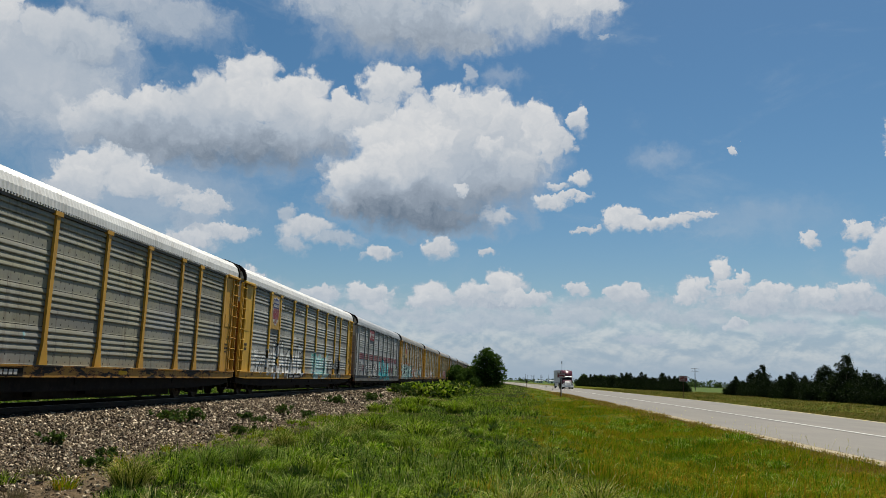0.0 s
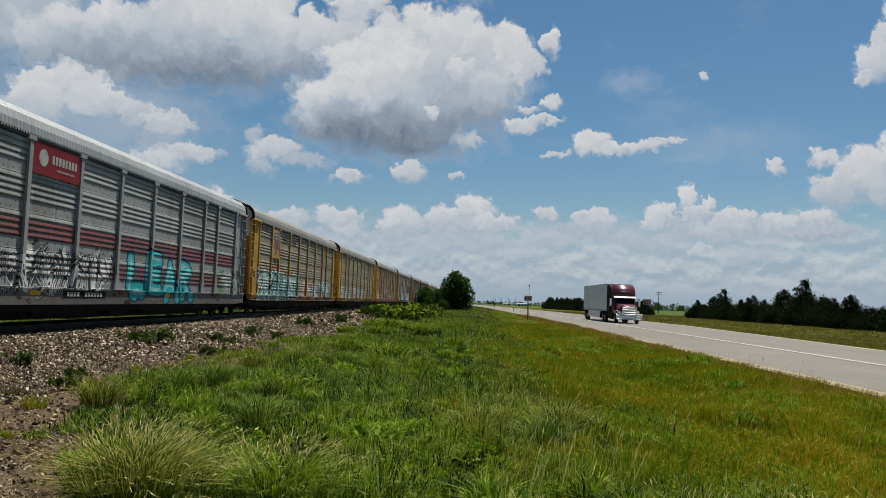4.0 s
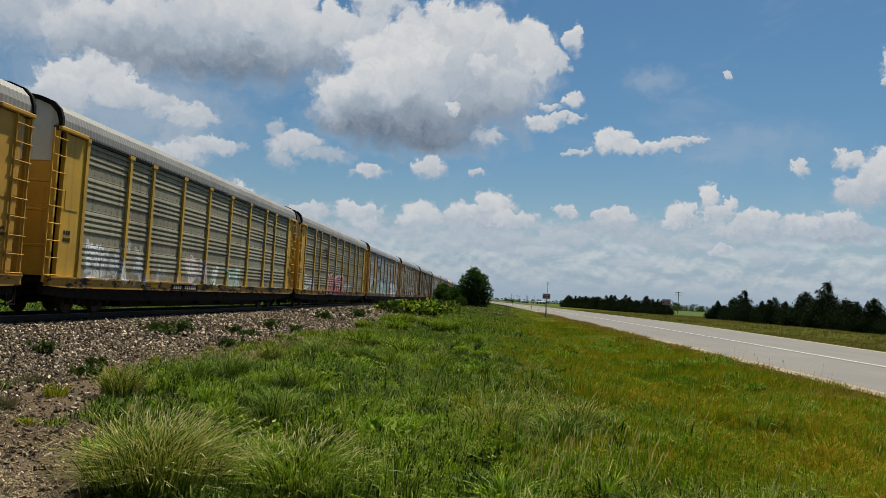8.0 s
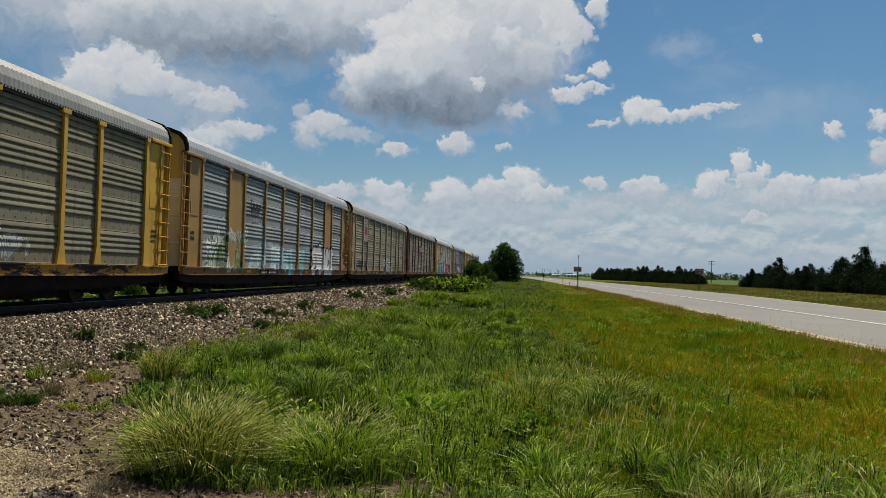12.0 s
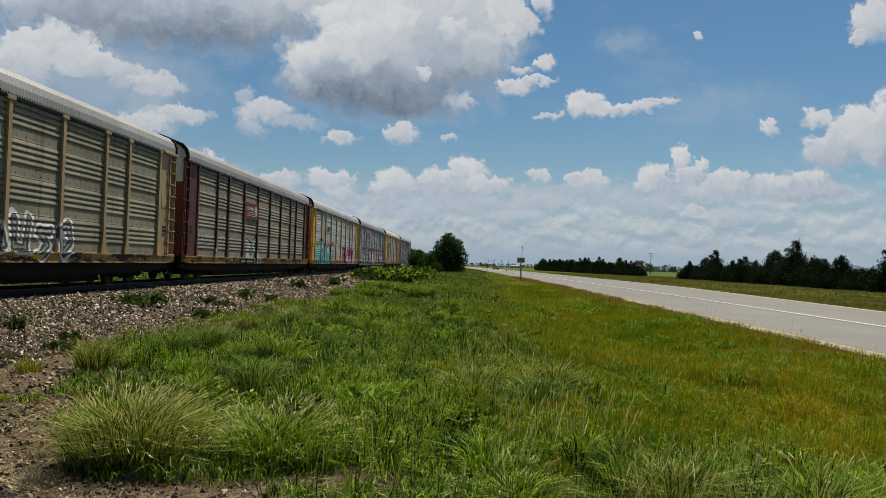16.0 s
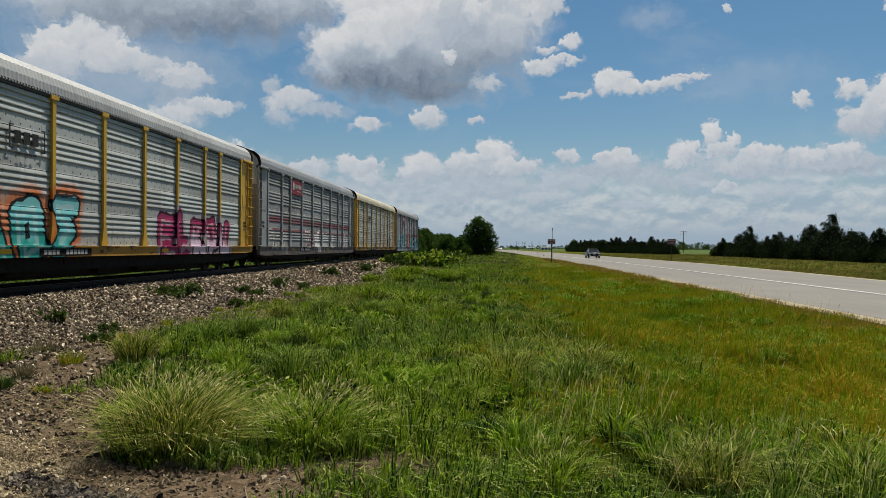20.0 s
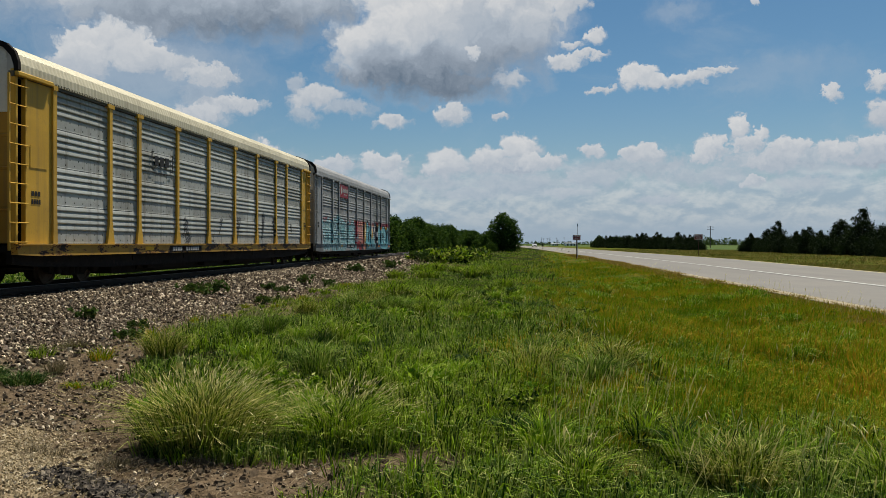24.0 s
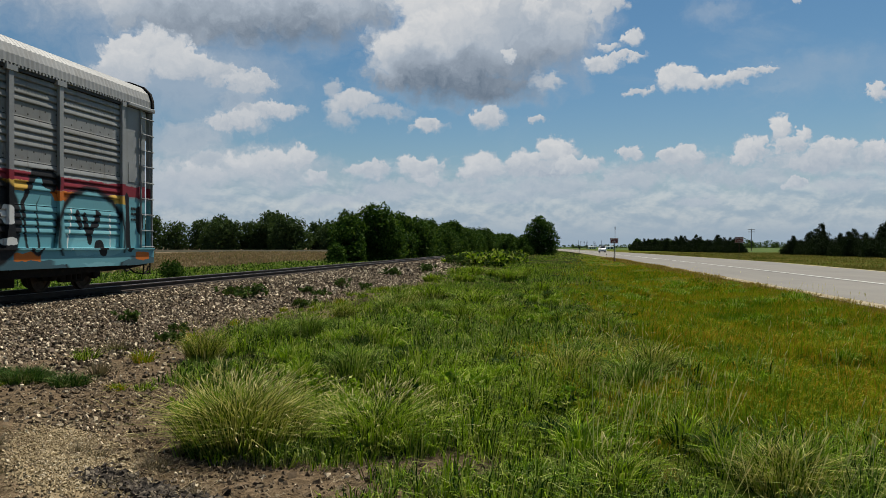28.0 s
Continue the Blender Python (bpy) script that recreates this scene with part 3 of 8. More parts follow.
def blade_material(name, a, b, c2, dry=0.2, patch=0.25, gloss=0.5, own=0.5):
    """Leaves and blades: tones vary from blade to blade and patch to patch; light passes through."""
    m = bpy.data.materials.new(name)
    m.use_nodes = True
    n = Nodes(m.node_tree)
    r = n.add("ShaderNodeNewGeometry").outputs["Random Per Island"]
    at = n.add("ShaderNodeTexCoord").outputs["Object"]
    big = n.noise(at, patch, 4, 0.6).outputs[0]
    c = n.mix(n.step(n.math("ADD", n.math("MULTIPLY", r, own), n.math("MULTIPLY", big, 1.4 - own)), 0.42, 1.02), a, b)
    c = n.mix(n.step(n.math("ADD", n.math("MULTIPLY", n.math("FRACT", n.math("MULTIPLY", r, 7.3)), own + 0.1), n.math("MULTIPLY", big, 1.1 - own)), 0.86 - dry, 1.06 - dry), c, c2)
    s = n.add("ShaderNodeBsdfPrincipled", {"Base Color": c, "Roughness": gloss + 0.2, "Specular IOR Level": 0.03})
    through_leaf = n.mix(0.5, c, (1.5, 1.6, 0.5), "MULTIPLY")
    t = n.add("ShaderNodeBsdfTranslucent", {"Color": through_leaf})
    mix = n.add("ShaderNodeMixShader", {0: 0.24, 1: s.outputs[0], 2: t.outputs[0]})
    n.add("ShaderNodeOutputMaterial", {"Surface": mix.outputs[0]})
    return m


ROAD = road_material()
GROUND = ground_material()
BALLAST = stone_material("ballast_stone", (0.034, 0.025, 0.016), (0.185, 0.140, 0.090), (0.62, 0.52, 0.37))
PALE_CHIPS = stone_material("pale_chips", (0.20, 0.155, 0.088), (0.34, 0.27, 0.16), (0.42, 0.36, 0.25))
DARK_CHIPS = stone_material("dark_chips", (0.026, 0.022, 0.018), (0.080, 0.066, 0.052), (0.20, 0.165, 0.12))
LUSH = blade_material("lush_grass", (0.009, 0.028, 0.004), (0.185, 0.285, 0.012), (0.30, 0.33, 0.08), 0.08, 0.75, own=0.85)
BLUE_GRASS = blade_material("blue_green_grass", (0.008, 0.027, 0.006), (0.132, 0.220, 0.022), (0.28, 0.31, 0.10), 0.10, 1.1, own=0.8)
OLIVE_TUFT = blade_material("olive_tussock_grass", (0.013, 0.032, 0.004), (0.155, 0.205, 0.020), (0.36, 0.33, 0.11), 0.16, 1.5, own=0.9)
RUST_GRASS = blade_material("rusty_grass", (0.15, 0.105, 0.022), (0.31, 0.21, 0.055), (0.38, 0.29, 0.12), 0.15, 1.2, own=0.5)
BRIGHT = blade_material("bright_grass", (0.055, 0.125, 0.006), (0.21, 0.31, 0.016), (0.33, 0.36, 0.10), 0.07, 1.0, own=0.85)
DARK_GREEN = blade_material("dark_low_grass", (0.009, 0.028, 0.007), (0.052, 0.100, 0.020), (0.15, 0.15, 0.06), 0.1, 0.8, own=0.6)
VERGE = blade_material("verge_grass", (0.046, 0.105, 0.003), (0.235, 0.285, 0.010), (0.345, 0.210, 0.020), 0.225, 0.30, own=0.46)
FIELD = blade_material("field_grass", (0.045, 0.060, 0.012), (0.150, 0.150, 0.032), (0.215, 0.160, 0.060), 0.30, 0.12, own=0.3)
STRAW = blade_material("straw_heads", (0.42, 0.38, 0.17), (0.60, 0.55, 0.31), (0.42, 0.35, 0.18), 0.2)
LITTER = blade_material("dead_straw", (0.085, 0.060, 0.036), (0.19, 0.145, 0.09), (0.30, 0.25, 0.17), 0.1, 2.0)
CLOD = stone_material("soil_clod", (0.060, 0.043, 0.027), (0.125, 0.090, 0.056), (0.19, 0.15, 0.10))
GREY_STALK = blade_material("grey_stalks", (0.109, 0.0884, 0.0612), (0.17, 0.143, 0.102), (0.0816, 0.068, 0.0408), 0.2)
WEED = blade_material("weed_leaves", (0.0306, 0.0578, 0.0136), (0.0544, 0.0884, 0.0204), (0.0952, 0.068, 0.034), 0.1)
LEAVES = blade_material("broad_leaves", (0.012, 0.032, 0.005), (0.042, 0.080, 0.012), (0.075, 0.115, 0.022), 0.12, 0.5)
FAR_LEAVES = blade_material("far_leaves", (0.024, 0.042, 0.015), (0.048, 0.075, 0.026), (0.07, 0.095, 0.035), 0.1, 0.2)
HAY = blade_material("hay_stems", (0.15, 0.108, 0.066), (0.24, 0.18, 0.115), (0.10, 0.10, 0.045), 0.15, 0.15)
CEDAR = blade_material("cedar_needles", (0.0065, 0.0125, 0.005), (0.0130, 0.0225, 0.008), (0.024, 0.030, 0.012), 0.05, 0.4)


# ---- building helpers ----
def box(bm, x0, x1, y0, y1, z0, z1):
    v = [bm.verts.new(p) for p in ((x0, y0, z0), (x1, y0, z0), (x1, y1, z0), (x0, y1, z0), (x0, y0, z1), (x1, y0, z1), (x1, y1, z1), (x0, y1, z1))]
    for f in ((3, 2, 1, 0), (4, 5, 6, 7), (0, 1, 5, 4), (1, 2, 6, 5), (2, 3, 7, 6), (3, 0, 4, 7)):
        bm.faces.new([v[i] for i in f])
    return v


def soft_box(x0, x1, y0, y1, z0, z1, r=0.02, seg=2):
    bm = bmesh.new()
    box(bm, x0, x1, y0, y1, z0, z1)
    bmesh.ops.bevel(bm, geom=bm.edges[:], offset=r, segments=seg, affect="EDGES", profile=0.6)
    return bm


def rod(bm, a, b, r, sides=8, r2=None):
    a, b = Vector(a), Vector(b)
    q = (b - a).to_track_quat("Z", "Y").to_matrix()
    rings = []
    for p, rad in ((a, r), (b, r if r2 is None else r2)):
        rings.append([bm.verts.new(p + q @ Vector((rad * math.cos(k * math.tau / sides), rad * math.sin(k * math.tau / sides), 0))) for k in range(sides)])
    for k in range(sides):
        bm.faces.new((rings[0][k], rings[0][(k + 1) % sides], rings[1][(k + 1) % sides], rings[1][k]))
    bm.faces.new(rings[0][::-1])
    bm.faces.new(rings[1])


def lathe(bm, profile, axis="X", sides=24, at=(0, 0, 0)):
    """Turns a profile of (along the axis, radius) about the axis."""
    rings = []
    for u, r in profile:
        ring = []
        for k in range(sides):
            c, s = r * math.cos(k * math.tau / sides), r * math.sin(k * math.tau / sides)
            p = {"X": (u, c, s), "Y": (c, u, s), "Z": (c, s, u)}[axis]
            ring.append(bm.verts.new((p[0] + at[0], p[1] + at[1], p[2] + at[2])))
        rings.append(ring)
    for a, b in zip(rings, rings[1:]):
        for k in range(sides):
            bm.faces.new((a[k], a[(k + 1) % sides], b[(k + 1) % sides], b[k]))
    bm.faces.new(rings[0][::-1])
    bm.faces.new(rings[-1])


def prism(bm, outline, axis, a, b):
    """Extrudes an outline of 2D points along an axis from a to b."""
    def at(p, u):
        return {"X": (u, p[0], p[1]), "Y": (p[0], u, p[1]), "Z": (p[0], p[1], u)}[axis]
    lo, hi = [bm.verts.new(at(p, a)) for p in outline], [bm.verts.new(at(p, b)) for p in outline]
    k = len(outline)
    for i in range(k):
        bm.faces.new((lo[i], lo[(i + 1) % k], hi[(i + 1) % k], hi[i]))
    bm.faces.new(lo[::-1])
    bm.faces.new(hi)


def mesh_of(name, bm, material, smooth=False):
    bmesh.ops.recalc_face_normals(bm, faces=bm.faces[:])
    me = bpy.data.meshes.new(name)
    bm.to_mesh(me)
    bm.free()
    me.materials.append(material)
    if smooth:
        for p in me.polygons:
            p.use_smooth = True
    return me


def part(name, shape, material, parent, label="", at=None, smooth=False):
    """Links a bmesh or a ready mesh as one object under a thing or a part."""
    me = shape if isinstance(shape, bpy.types.Mesh) else mesh_of(name, shape, material, smooth)
    ob = new(name, me)
    ob.parent = parent
    if at is not None:
        ob.matrix_basis = at
    if label:
        tagged(ob, label)
    return ob


def thing(name, label, category, at=None, group="", kind=""):
    ob = tagged(new(name), label, category, group, kind)
    ob.empty_display_size = 0.2
    if at is not None:
        ob.matrix_basis = at
    return ob


def raw_mesh(name, verts, faces, material, smooth=False):
    """A mesh from arrays; faces all have the same number of corners."""
    me = bpy.data.meshes.new(name)
    verts, faces = np.asarray(verts, np.float32), np.asarray(faces, np.int32)
    k = faces.shape[1]
    me.vertices.add(len(verts))
    me.vertices.foreach_set("co", verts.ravel())
    me.loops.add(faces.size)
    me.loops.foreach_set("vertex_index", faces.ravel())
    me.polygons.add(len(faces))
    me.polygons.foreach_set("loop_start", np.arange(len(faces), dtype=np.int32) * k)
    me.polygons.foreach_set("loop_total", np.full(len(faces), k, np.int32))
    me.polygons.foreach_set("use_smooth", np.full(len(faces), smooth))
    me.materials.append(material)
    me.update(calc_edges=True)
    return me


# ---- the lie of the land ----
RAIL_TOP, TRACK_X = 0.55, -13.55


def bend(y):
    """How far the road has swung to the left at y."""
    d = np.maximum(np.asarray(y, float) - 60, 0)
    return 0.012 * d + 5.5e-5 * np.minimum(d, 500) ** 2 + np.maximum(d - 500, 0) * 0.055


def road_near(y):
    return 8.35 - bend(y)


def road_white(y):
    return 13.65 - bend(y)


def road_far(y):
    return 17.7 + 0.055 * np.clip(y, -20, 85) - bend(y)


def rough(x, y):
    return 0.05 * np.sin(x * 0.9 + 1.3 * np.sin(y * 0.31)) + 0.04 * np.sin(y * 0.8 + x * 0.45)


def ground_z(x, y):
    x, y = np.asarray(x, float), np.asarray(y, float)
    d = np.abs(x - TRACK_X)
    bed = np.clip((5.4 - d) / 3.1, 0, 1)
    bed = bed * bed * (3 - 2 * bed) * 0.33
    z = rough(x, y) * np.clip((x + 9.0) / 3, 0, 1) * np.clip((road_near(y) - x) / 2.0, 0, 1)
    z = z + bed
    near, far = road_near(y), road_far(y)
    under = np.clip(np.minimum(x - near + 1.2, far + 1.2 - x) / 1.2, 0, 1)
    z = z * (1 - under) + 0.08 * under
    # a shallow ditch between verge and grass, and the median falls away a little
    z = z - 0.14 * np.exp(-((x - 4.2) / 1.8) ** 2) * np.clip((far - x), 0, 1)
    return z


def axis_steps(lo, hi, fine_lo, fine_hi, step):
    inner = list(np.arange(fine_lo, fine_hi + 0.01, step))
    out, s, v = [], step, fine_hi
    while v < hi:
        s *= 1.25
        v += s
        out.append(min(v, hi))
    back, s, v = [], step, fine_lo
    while v > lo:
        s *= 1.25
        v -= s
        back.append(max(v, lo))
    return np.array(back[::-1] + inner + out)


def build_ground():
    xs, ys = axis_steps(-4000, 4000, -24, 26, 0.4), axis_steps(-4000, 4500, -14, 90, 0.5)
    gx, gy = np.meshgrid(xs, ys)
    gz = ground_z(gx, gy)
    verts = np.stack([gx.ravel(), gy.ravel(), gz.ravel()], 1)
    nx = len(xs)
    i = np.arange((len(ys) - 1) * (nx - 1))
    a = i // (nx - 1) * nx + i % (nx - 1)
    faces = np.stack([a, a + 1, a + nx + 1, a + nx], 1)
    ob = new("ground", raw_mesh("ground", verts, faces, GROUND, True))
    tagged(ob, "grassy verge, bare dirt and stony trackside ground", "ground", kind="structure")


def strip(name, left, right, z0, z1, material, label, category, y0=-40.0, y1=900.0, step=4.0):
    """A band along the road between two lines, with a thickness."""
    ys = np.concatenate([np.arange(y0, 120, step), np.arange(120, y1 + 1, step * 4)])
    l, r = left(ys) + 0 * ys, right(ys) + 0 * ys
    k = len(ys)
    rows = [np.stack([l, ys, np.full(k, z0)], 1), np.stack([l, ys, np.full(k, z1)], 1), np.stack([r, ys, np.full(k, z1)], 1), np.stack([r, ys, np.full(k, z0)], 1)]
    verts = np.concatenate(rows)
    faces = []
    for j in range(3):
        for i in range(k - 1):
            faces.append((j * k + i, j * k + i + 1, (j + 1) * k + i + 1, (j + 1) * k + i))
    ob = new(name, raw_mesh(name, verts, np.array(faces)[:, ::-1], material))
    return tagged(ob, label, category, kind="structure")


build_ground()
strip("road", lambda y: road_near(y) + 0.45, road_far, 0.0, 0.13, ROAD, "pale grey concrete highway carriageway with wide shoulder", "road")
PAVING_EDGE = plain("gravel_edge", (0.24, 0.20, 0.13), (0.31, 0.265, 0.18), 0.95, 0, 0.8, 25, 0.7, 0.02, dirt=(0.17, 0.15, 0.0952))
strip("road_edge_gravel", lambda y: road_near(y) - 0.15, lambda y: road_near(y) + 0.47, 0.0, 0.126, PAVING_EDGE, "pale crumbling gravel strip along the road", "road edge", step=2.0)
LINE_WHITE = plain("line_white", (0.60, 0.60, 0.58), (0.50, 0.50, 0.48), 0.7, 0, 3, 25, 0.2, dirt=(0.4, 0.39, 0.37), dirt_amount=0.6)
LINE_YELLOW = plain("line_yellow", (0.55, 0.45, 0.12), (0.50, 0.42, 0.16), 0.7, 0, 3, 25, 0.2, dirt=(0.4, 0.38, 0.3), dirt_amount=0.6)
strip("edge_line", lambda y: road_white(y) - 0.065, lambda y: road_white(y) + 0.065, 0.12, 0.136, LINE_WHITE, "white painted shoulder line on the road", "road marking")
strip("median_line", lambda y: road_far(y) - 0.42, lambda y: road_far(y) - 0.28, 0.12, 0.136, LINE_YELLOW, "yellow painted line at the road's far edge", "road marking")
SEAM = plain("tar_seam", (0.06, 0.058, 0.056), (0.10, 0.095, 0.09), 0.8, 0, 3, 30, 0.2)
strip("shoulder_seam", lambda y: road_white(y) - 0.34, lambda y: road_white(y) - 0.29, 0.12, 0.134, SEAM, "dark tarred seam along the shoulder", "road marking")


# ---- the track ----
def build_track():
    track = thing("railway_track", "single railway track with rusty steel rails on wooden ties", "railway track", kind="structure")
    for side, name in ((-0.75, "rail"), (0.75, "rail")):
        bm = bmesh.new()
        x = TRACK_X + side
        web = [(x - 0.07, 0.385), (x + 0.07, 0.385), (x + 0.07, 0.40), (x + 0.012, 0.42), (x + 0.012, 0.50), (x + 0.036, 0.51),
               (x + 0.036, 0.54), (x - 0.036, 0.54), (x - 0.036, 0.51), (x - 0.012, 0.50), (x - 0.012, 0.42), (x - 0.07, 0.40)]
        prism(bm, web, "Y", -420, 600)
        rail = part(name, bm, RAIL_STEEL, track, "rusty steel rail with a polished head")
        bm = bmesh.new()
        prism(bm, [(x - 0.033, 0.539), (x + 0.033, 0.539), (x + 0.027, 0.552), (x - 0.027, 0.552)], "Y", -420, 600)
        part("rail_head", bm, RAIL_HEAD, rail)
    tie = mesh_of("tie", soft_box(-1.3, 1.3, -0.115, 0.115, -0.14, 0.0, 0.012, 1), TIE_WOOD)
    plate = mesh_of("tie_plate", soft_box(-0.17, 0.17, -0.09, 0.09, 0.0, 0.02, 0.006, 1), RAIL_STEEL)
    rnd = random.Random(3)
    for i in range(150):
        t = part("tie", tie, None, track, at=pose(TRACK_X + rnd.uniform(-0.03, 0.03), 4 + i * 0.53, 0.385 - 0.005, 0, 0, rnd.uniform(-1, 1)))
        if i < 100:
            part("tie_plate", plate, None, t, at=pose(0.75, 0, 0))


build_track()


# ---- the train ----
BAYS = [(-11.75, 2.84), (-8.91, 1.81), (-7.10, 2.84), (-4.26, 2.84), (-1.42, 2.84), (1.42, 2.84), (4.26, 2.84), (7.10, 1.81), (8.91, 2.84)]
ROW_H = 1.0
YELLOW, OCHRE, TAN, BROWN = (0.52, 0.31, 0.042), (0.45, 0.25, 0.040), (0.33, 0.235, 0.12), (0.075, 0.022, 0.018)
SILVER = (0.29, 0.30, 0.295)
ZINC, ZINC_DARK, ZINC_WARM = (0.31, 0.315, 0.29), (0.25, 0.24, 0.175), (0.262, 0.240, 0.165)
TEAL, AQUA, WHITE, BLACK = (0.02, 0.27, 0.25), (0.13, 0.34, 0.37), (0.55, 0.55, 0.53), (0.010, 0.010, 0.011)
ORANGE, RED, PALE, GREEN = (0.48, 0.13, 0.02), (0.135, 0.012, 0.022), (0.36, 0.375, 0.36), (0.03, 0.22, 0.08)

# fat letters for spray paint: strokes in a box one wide and one high
GLYPHS = {
    "E": [(0.2, 0.1, 0.2, 0.9), (0.2, 0.9, 0.8, 0.9), (0.2, 0.5, 0.7, 0.5), (0.2, 0.1, 0.8, 0.1)],
    "L": [(0.2, 0.95, 0.25, 0.1), (0.25, 0.1, 0.8, 0.15)],
    "R": [(0.2, 0.05, 0.2, 0.9), (0.2, 0.9, 0.75, 0.75), (0.75, 0.75, 0.25, 0.5), (0.3, 0.5, 0.8, 0.05)],
    "O": [(0.3, 0.15, 0.2, 0.75), (0.2, 0.75, 0.6, 0.9), (0.6, 0.9, 0.8, 0.3), (0.8, 0.3, 0.3, 0.15)],
    "U": [(0.2, 0.9, 0.25, 0.2), (0.25, 0.2, 0.7, 0.15), (0.7, 0.15, 0.8, 0.95)],
    "A": [(0.1, 0.05, 0.45, 0.95), (0.45, 0.95, 0.85, 0.05), (0.25, 0.4, 0.7, 0.4)],
    "S": [(0.8, 0.85, 0.25, 0.8), (0.25, 0.8, 0.7, 0.45), (0.7, 0.45, 0.2, 0.12)],
    "K": [(0.2, 0.0, 0.25, 1.0), (0.8, 0.95, 0.28, 0.5), (0.28, 0.5, 0.85, 0.05)],
    "D": [(0.2, 0.05, 0.2, 0.9), (0.2, 0.9, 0.8, 0.55), (0.8, 0.55, 0.2, 0.05)],
    "N": [(0.15, 0.05, 0.2, 0.9), (0.2, 0.9, 0.75, 0.1), (0.75, 0.1, 0.85, 0.95)],
}


def lettered(n, at, c, spec):
    """Spray painted letters: strokes with a fill of two tones, a dark outline, a shine and a glow of paint behind."""
    text, y0, y1, z0, z1, fill, fill2, line, glow, fat = spec
    x, y, z = n.split(at)
    warp = n.scaled(n.vec("SUBTRACT", n.noise(at, 0.9, 3, 0.6).outputs["Color"], (0.5, 0.5, 0.5)), (0, 0.55, 0.6))
    p = n.scaled(n.vec("ADD", at, warp), (0, 1, 1))
    wide, tall, best = (y1 - y0) / len(text), z1 - z0, None
    for i, ch in enumerate(text):
        lift = 0.10 * math.sin(i * 2.1)
        for u0, v0, u1, v1 in GLYPHS[ch]:
            a = Vector((0, y0 - 14 + (i + u0) * wide, z0 + (v0 + lift) * tall))
            d = Vector((0, y0 - 14 + (i + u1) * wide, z0 + (v1 + lift) * tall)) - a
            rel = n.vec("SUBTRACT", p, a)
            t = n.math("MULTIPLY", n.vec("DOT_PRODUCT", rel, d), 1 / d.length_squared, clamp=True)
            sc = n.add("ShaderNodeVectorMath", {0: d}, operation="SCALE")
            n.set(sc.inputs["Scale"], t)
            dist = n.vec("DISTANCE", rel, sc.outputs[0])
            best = dist if best is None else n.math("MINIMUM", best, dist)
    if glow:
        spray_out = n.math("ADD", best, n.math("MULTIPLY", n.math("SUBTRACT", n.noise(at, 1.6, 4, 0.6).outputs[0], 0.5), 0.5))
        c = n.mix(n.math("MULTIPLY", n.step(spray_out, fat + 0.42, fat + 0.12), 0.9), c, glow)
    rise = n.math("DIVIDE", n.math("SUBTRACT", z, z0), tall)
    tone = n.noise(n.scaled(at, (1, 1.2, 1.0)), 1.3, 3, 0.5, 1.0).outputs[0]
    paint = n.mix(n.step(n.math("ADD", rise, n.math("MULTIPLY", n.math("SUBTRACT", tone, 0.5), 1.4)), 0.25, 0.75), fill, fill2)
    paint = n.mix(n.math("MULTIPLY", n.step(best, fat * 0.35, fat * 0.2), 0.35), paint, (0.55, 0.56, 0.55))
    c = n.mix(n.step(best, fat + 0.100, fat + 0.080), c, line)
    return n.mix(n.step(best, fat + 0.008, fat - 0.012), c, paint)


def sprayed(n, at, c, spec, k):
    """Spray paint on a car's side, from y0 to y1 along it and z0 to z1 up it: fat outlined letters, two fills."""
    y0, y1, z0, z1, fill, fill2, line, size, solid, glow = spec
    y0, y1 = y0 - 14, y1 - 14
    x, y, z = n.split(at)
    rag = n.noise(n.vec("ADD", at, (0, k * 3.7, 0)), 1.1, 3, 0.6).outputs[0]
    inner = n.math("MINIMUM", n.math("MINIMUM", n.math("SUBTRACT", y, y0), n.math("SUBTRACT", y1, y)),
                   n.math("MINIMUM", n.math("SUBTRACT", z, z0), n.math("MULTIPLY", n.math("SUBTRACT", z1, z), 1.0)))
    edge = n.math("ADD", inner, n.math("MULTIPLY", n.math("SUBTRACT", rag, 0.52), 1.9))
    if glow:
        c = n.mix(n.math("MULTIPLY", n.step(edge, -0.30, -0.02), 0.85), c, glow)
    flat = n.scaled(n.vec("ADD", at, (0, k * 5.3, 0)), (0.0, 0.85 / size, 0.50 / size))
    swirl = n.math("MULTIPLY", n.noise(flat, 0.60, 1.6, 0.45, 1.8).outputs[0], 14.0)
    turn = n.math("FRACT", swirl)
    cell = n.add("ShaderNodeTexVoronoi", {"Vector": flat, "Scale": 0.6}).outputs["Color"]
    pick = n.add("ShaderNodeSeparateColor", {0: cell})
    tone = n.noise(n.vec("ADD", flat, (3.0, 0, 0)), 0.8, 2, 0.5, 0.8).outputs[0]
    paint = n.mix(n.step(n.math("ADD", tone, n.math("MULTIPLY", n.math("SUBTRACT", z, z0), 0.05)), 0.44, 0.60), fill, fill2)
    paint = n.mix(n.step(turn, 0.36, 0.30), paint, line)
    shine = n.math("MULTIPLY", n.step(turn, 0.40, 0.46), n.step(turn, 0.64, 0.58))
    paint = n.mix(n.math("MULTIPLY", shine, n.step(tone, 0.40, 0.55, 0.15, 0.70)), paint, (0.62, 0.64, 0.62))
    on = n.math("MULTIPLY", n.step(edge, 0.0, 0.05), n.step(pick.outputs[1], 1.0 - solid - 0.02, 1.0 - solid + 0.02))
    return n.mix(n.math("MULTIPLY", on, 0.93), c, paint)


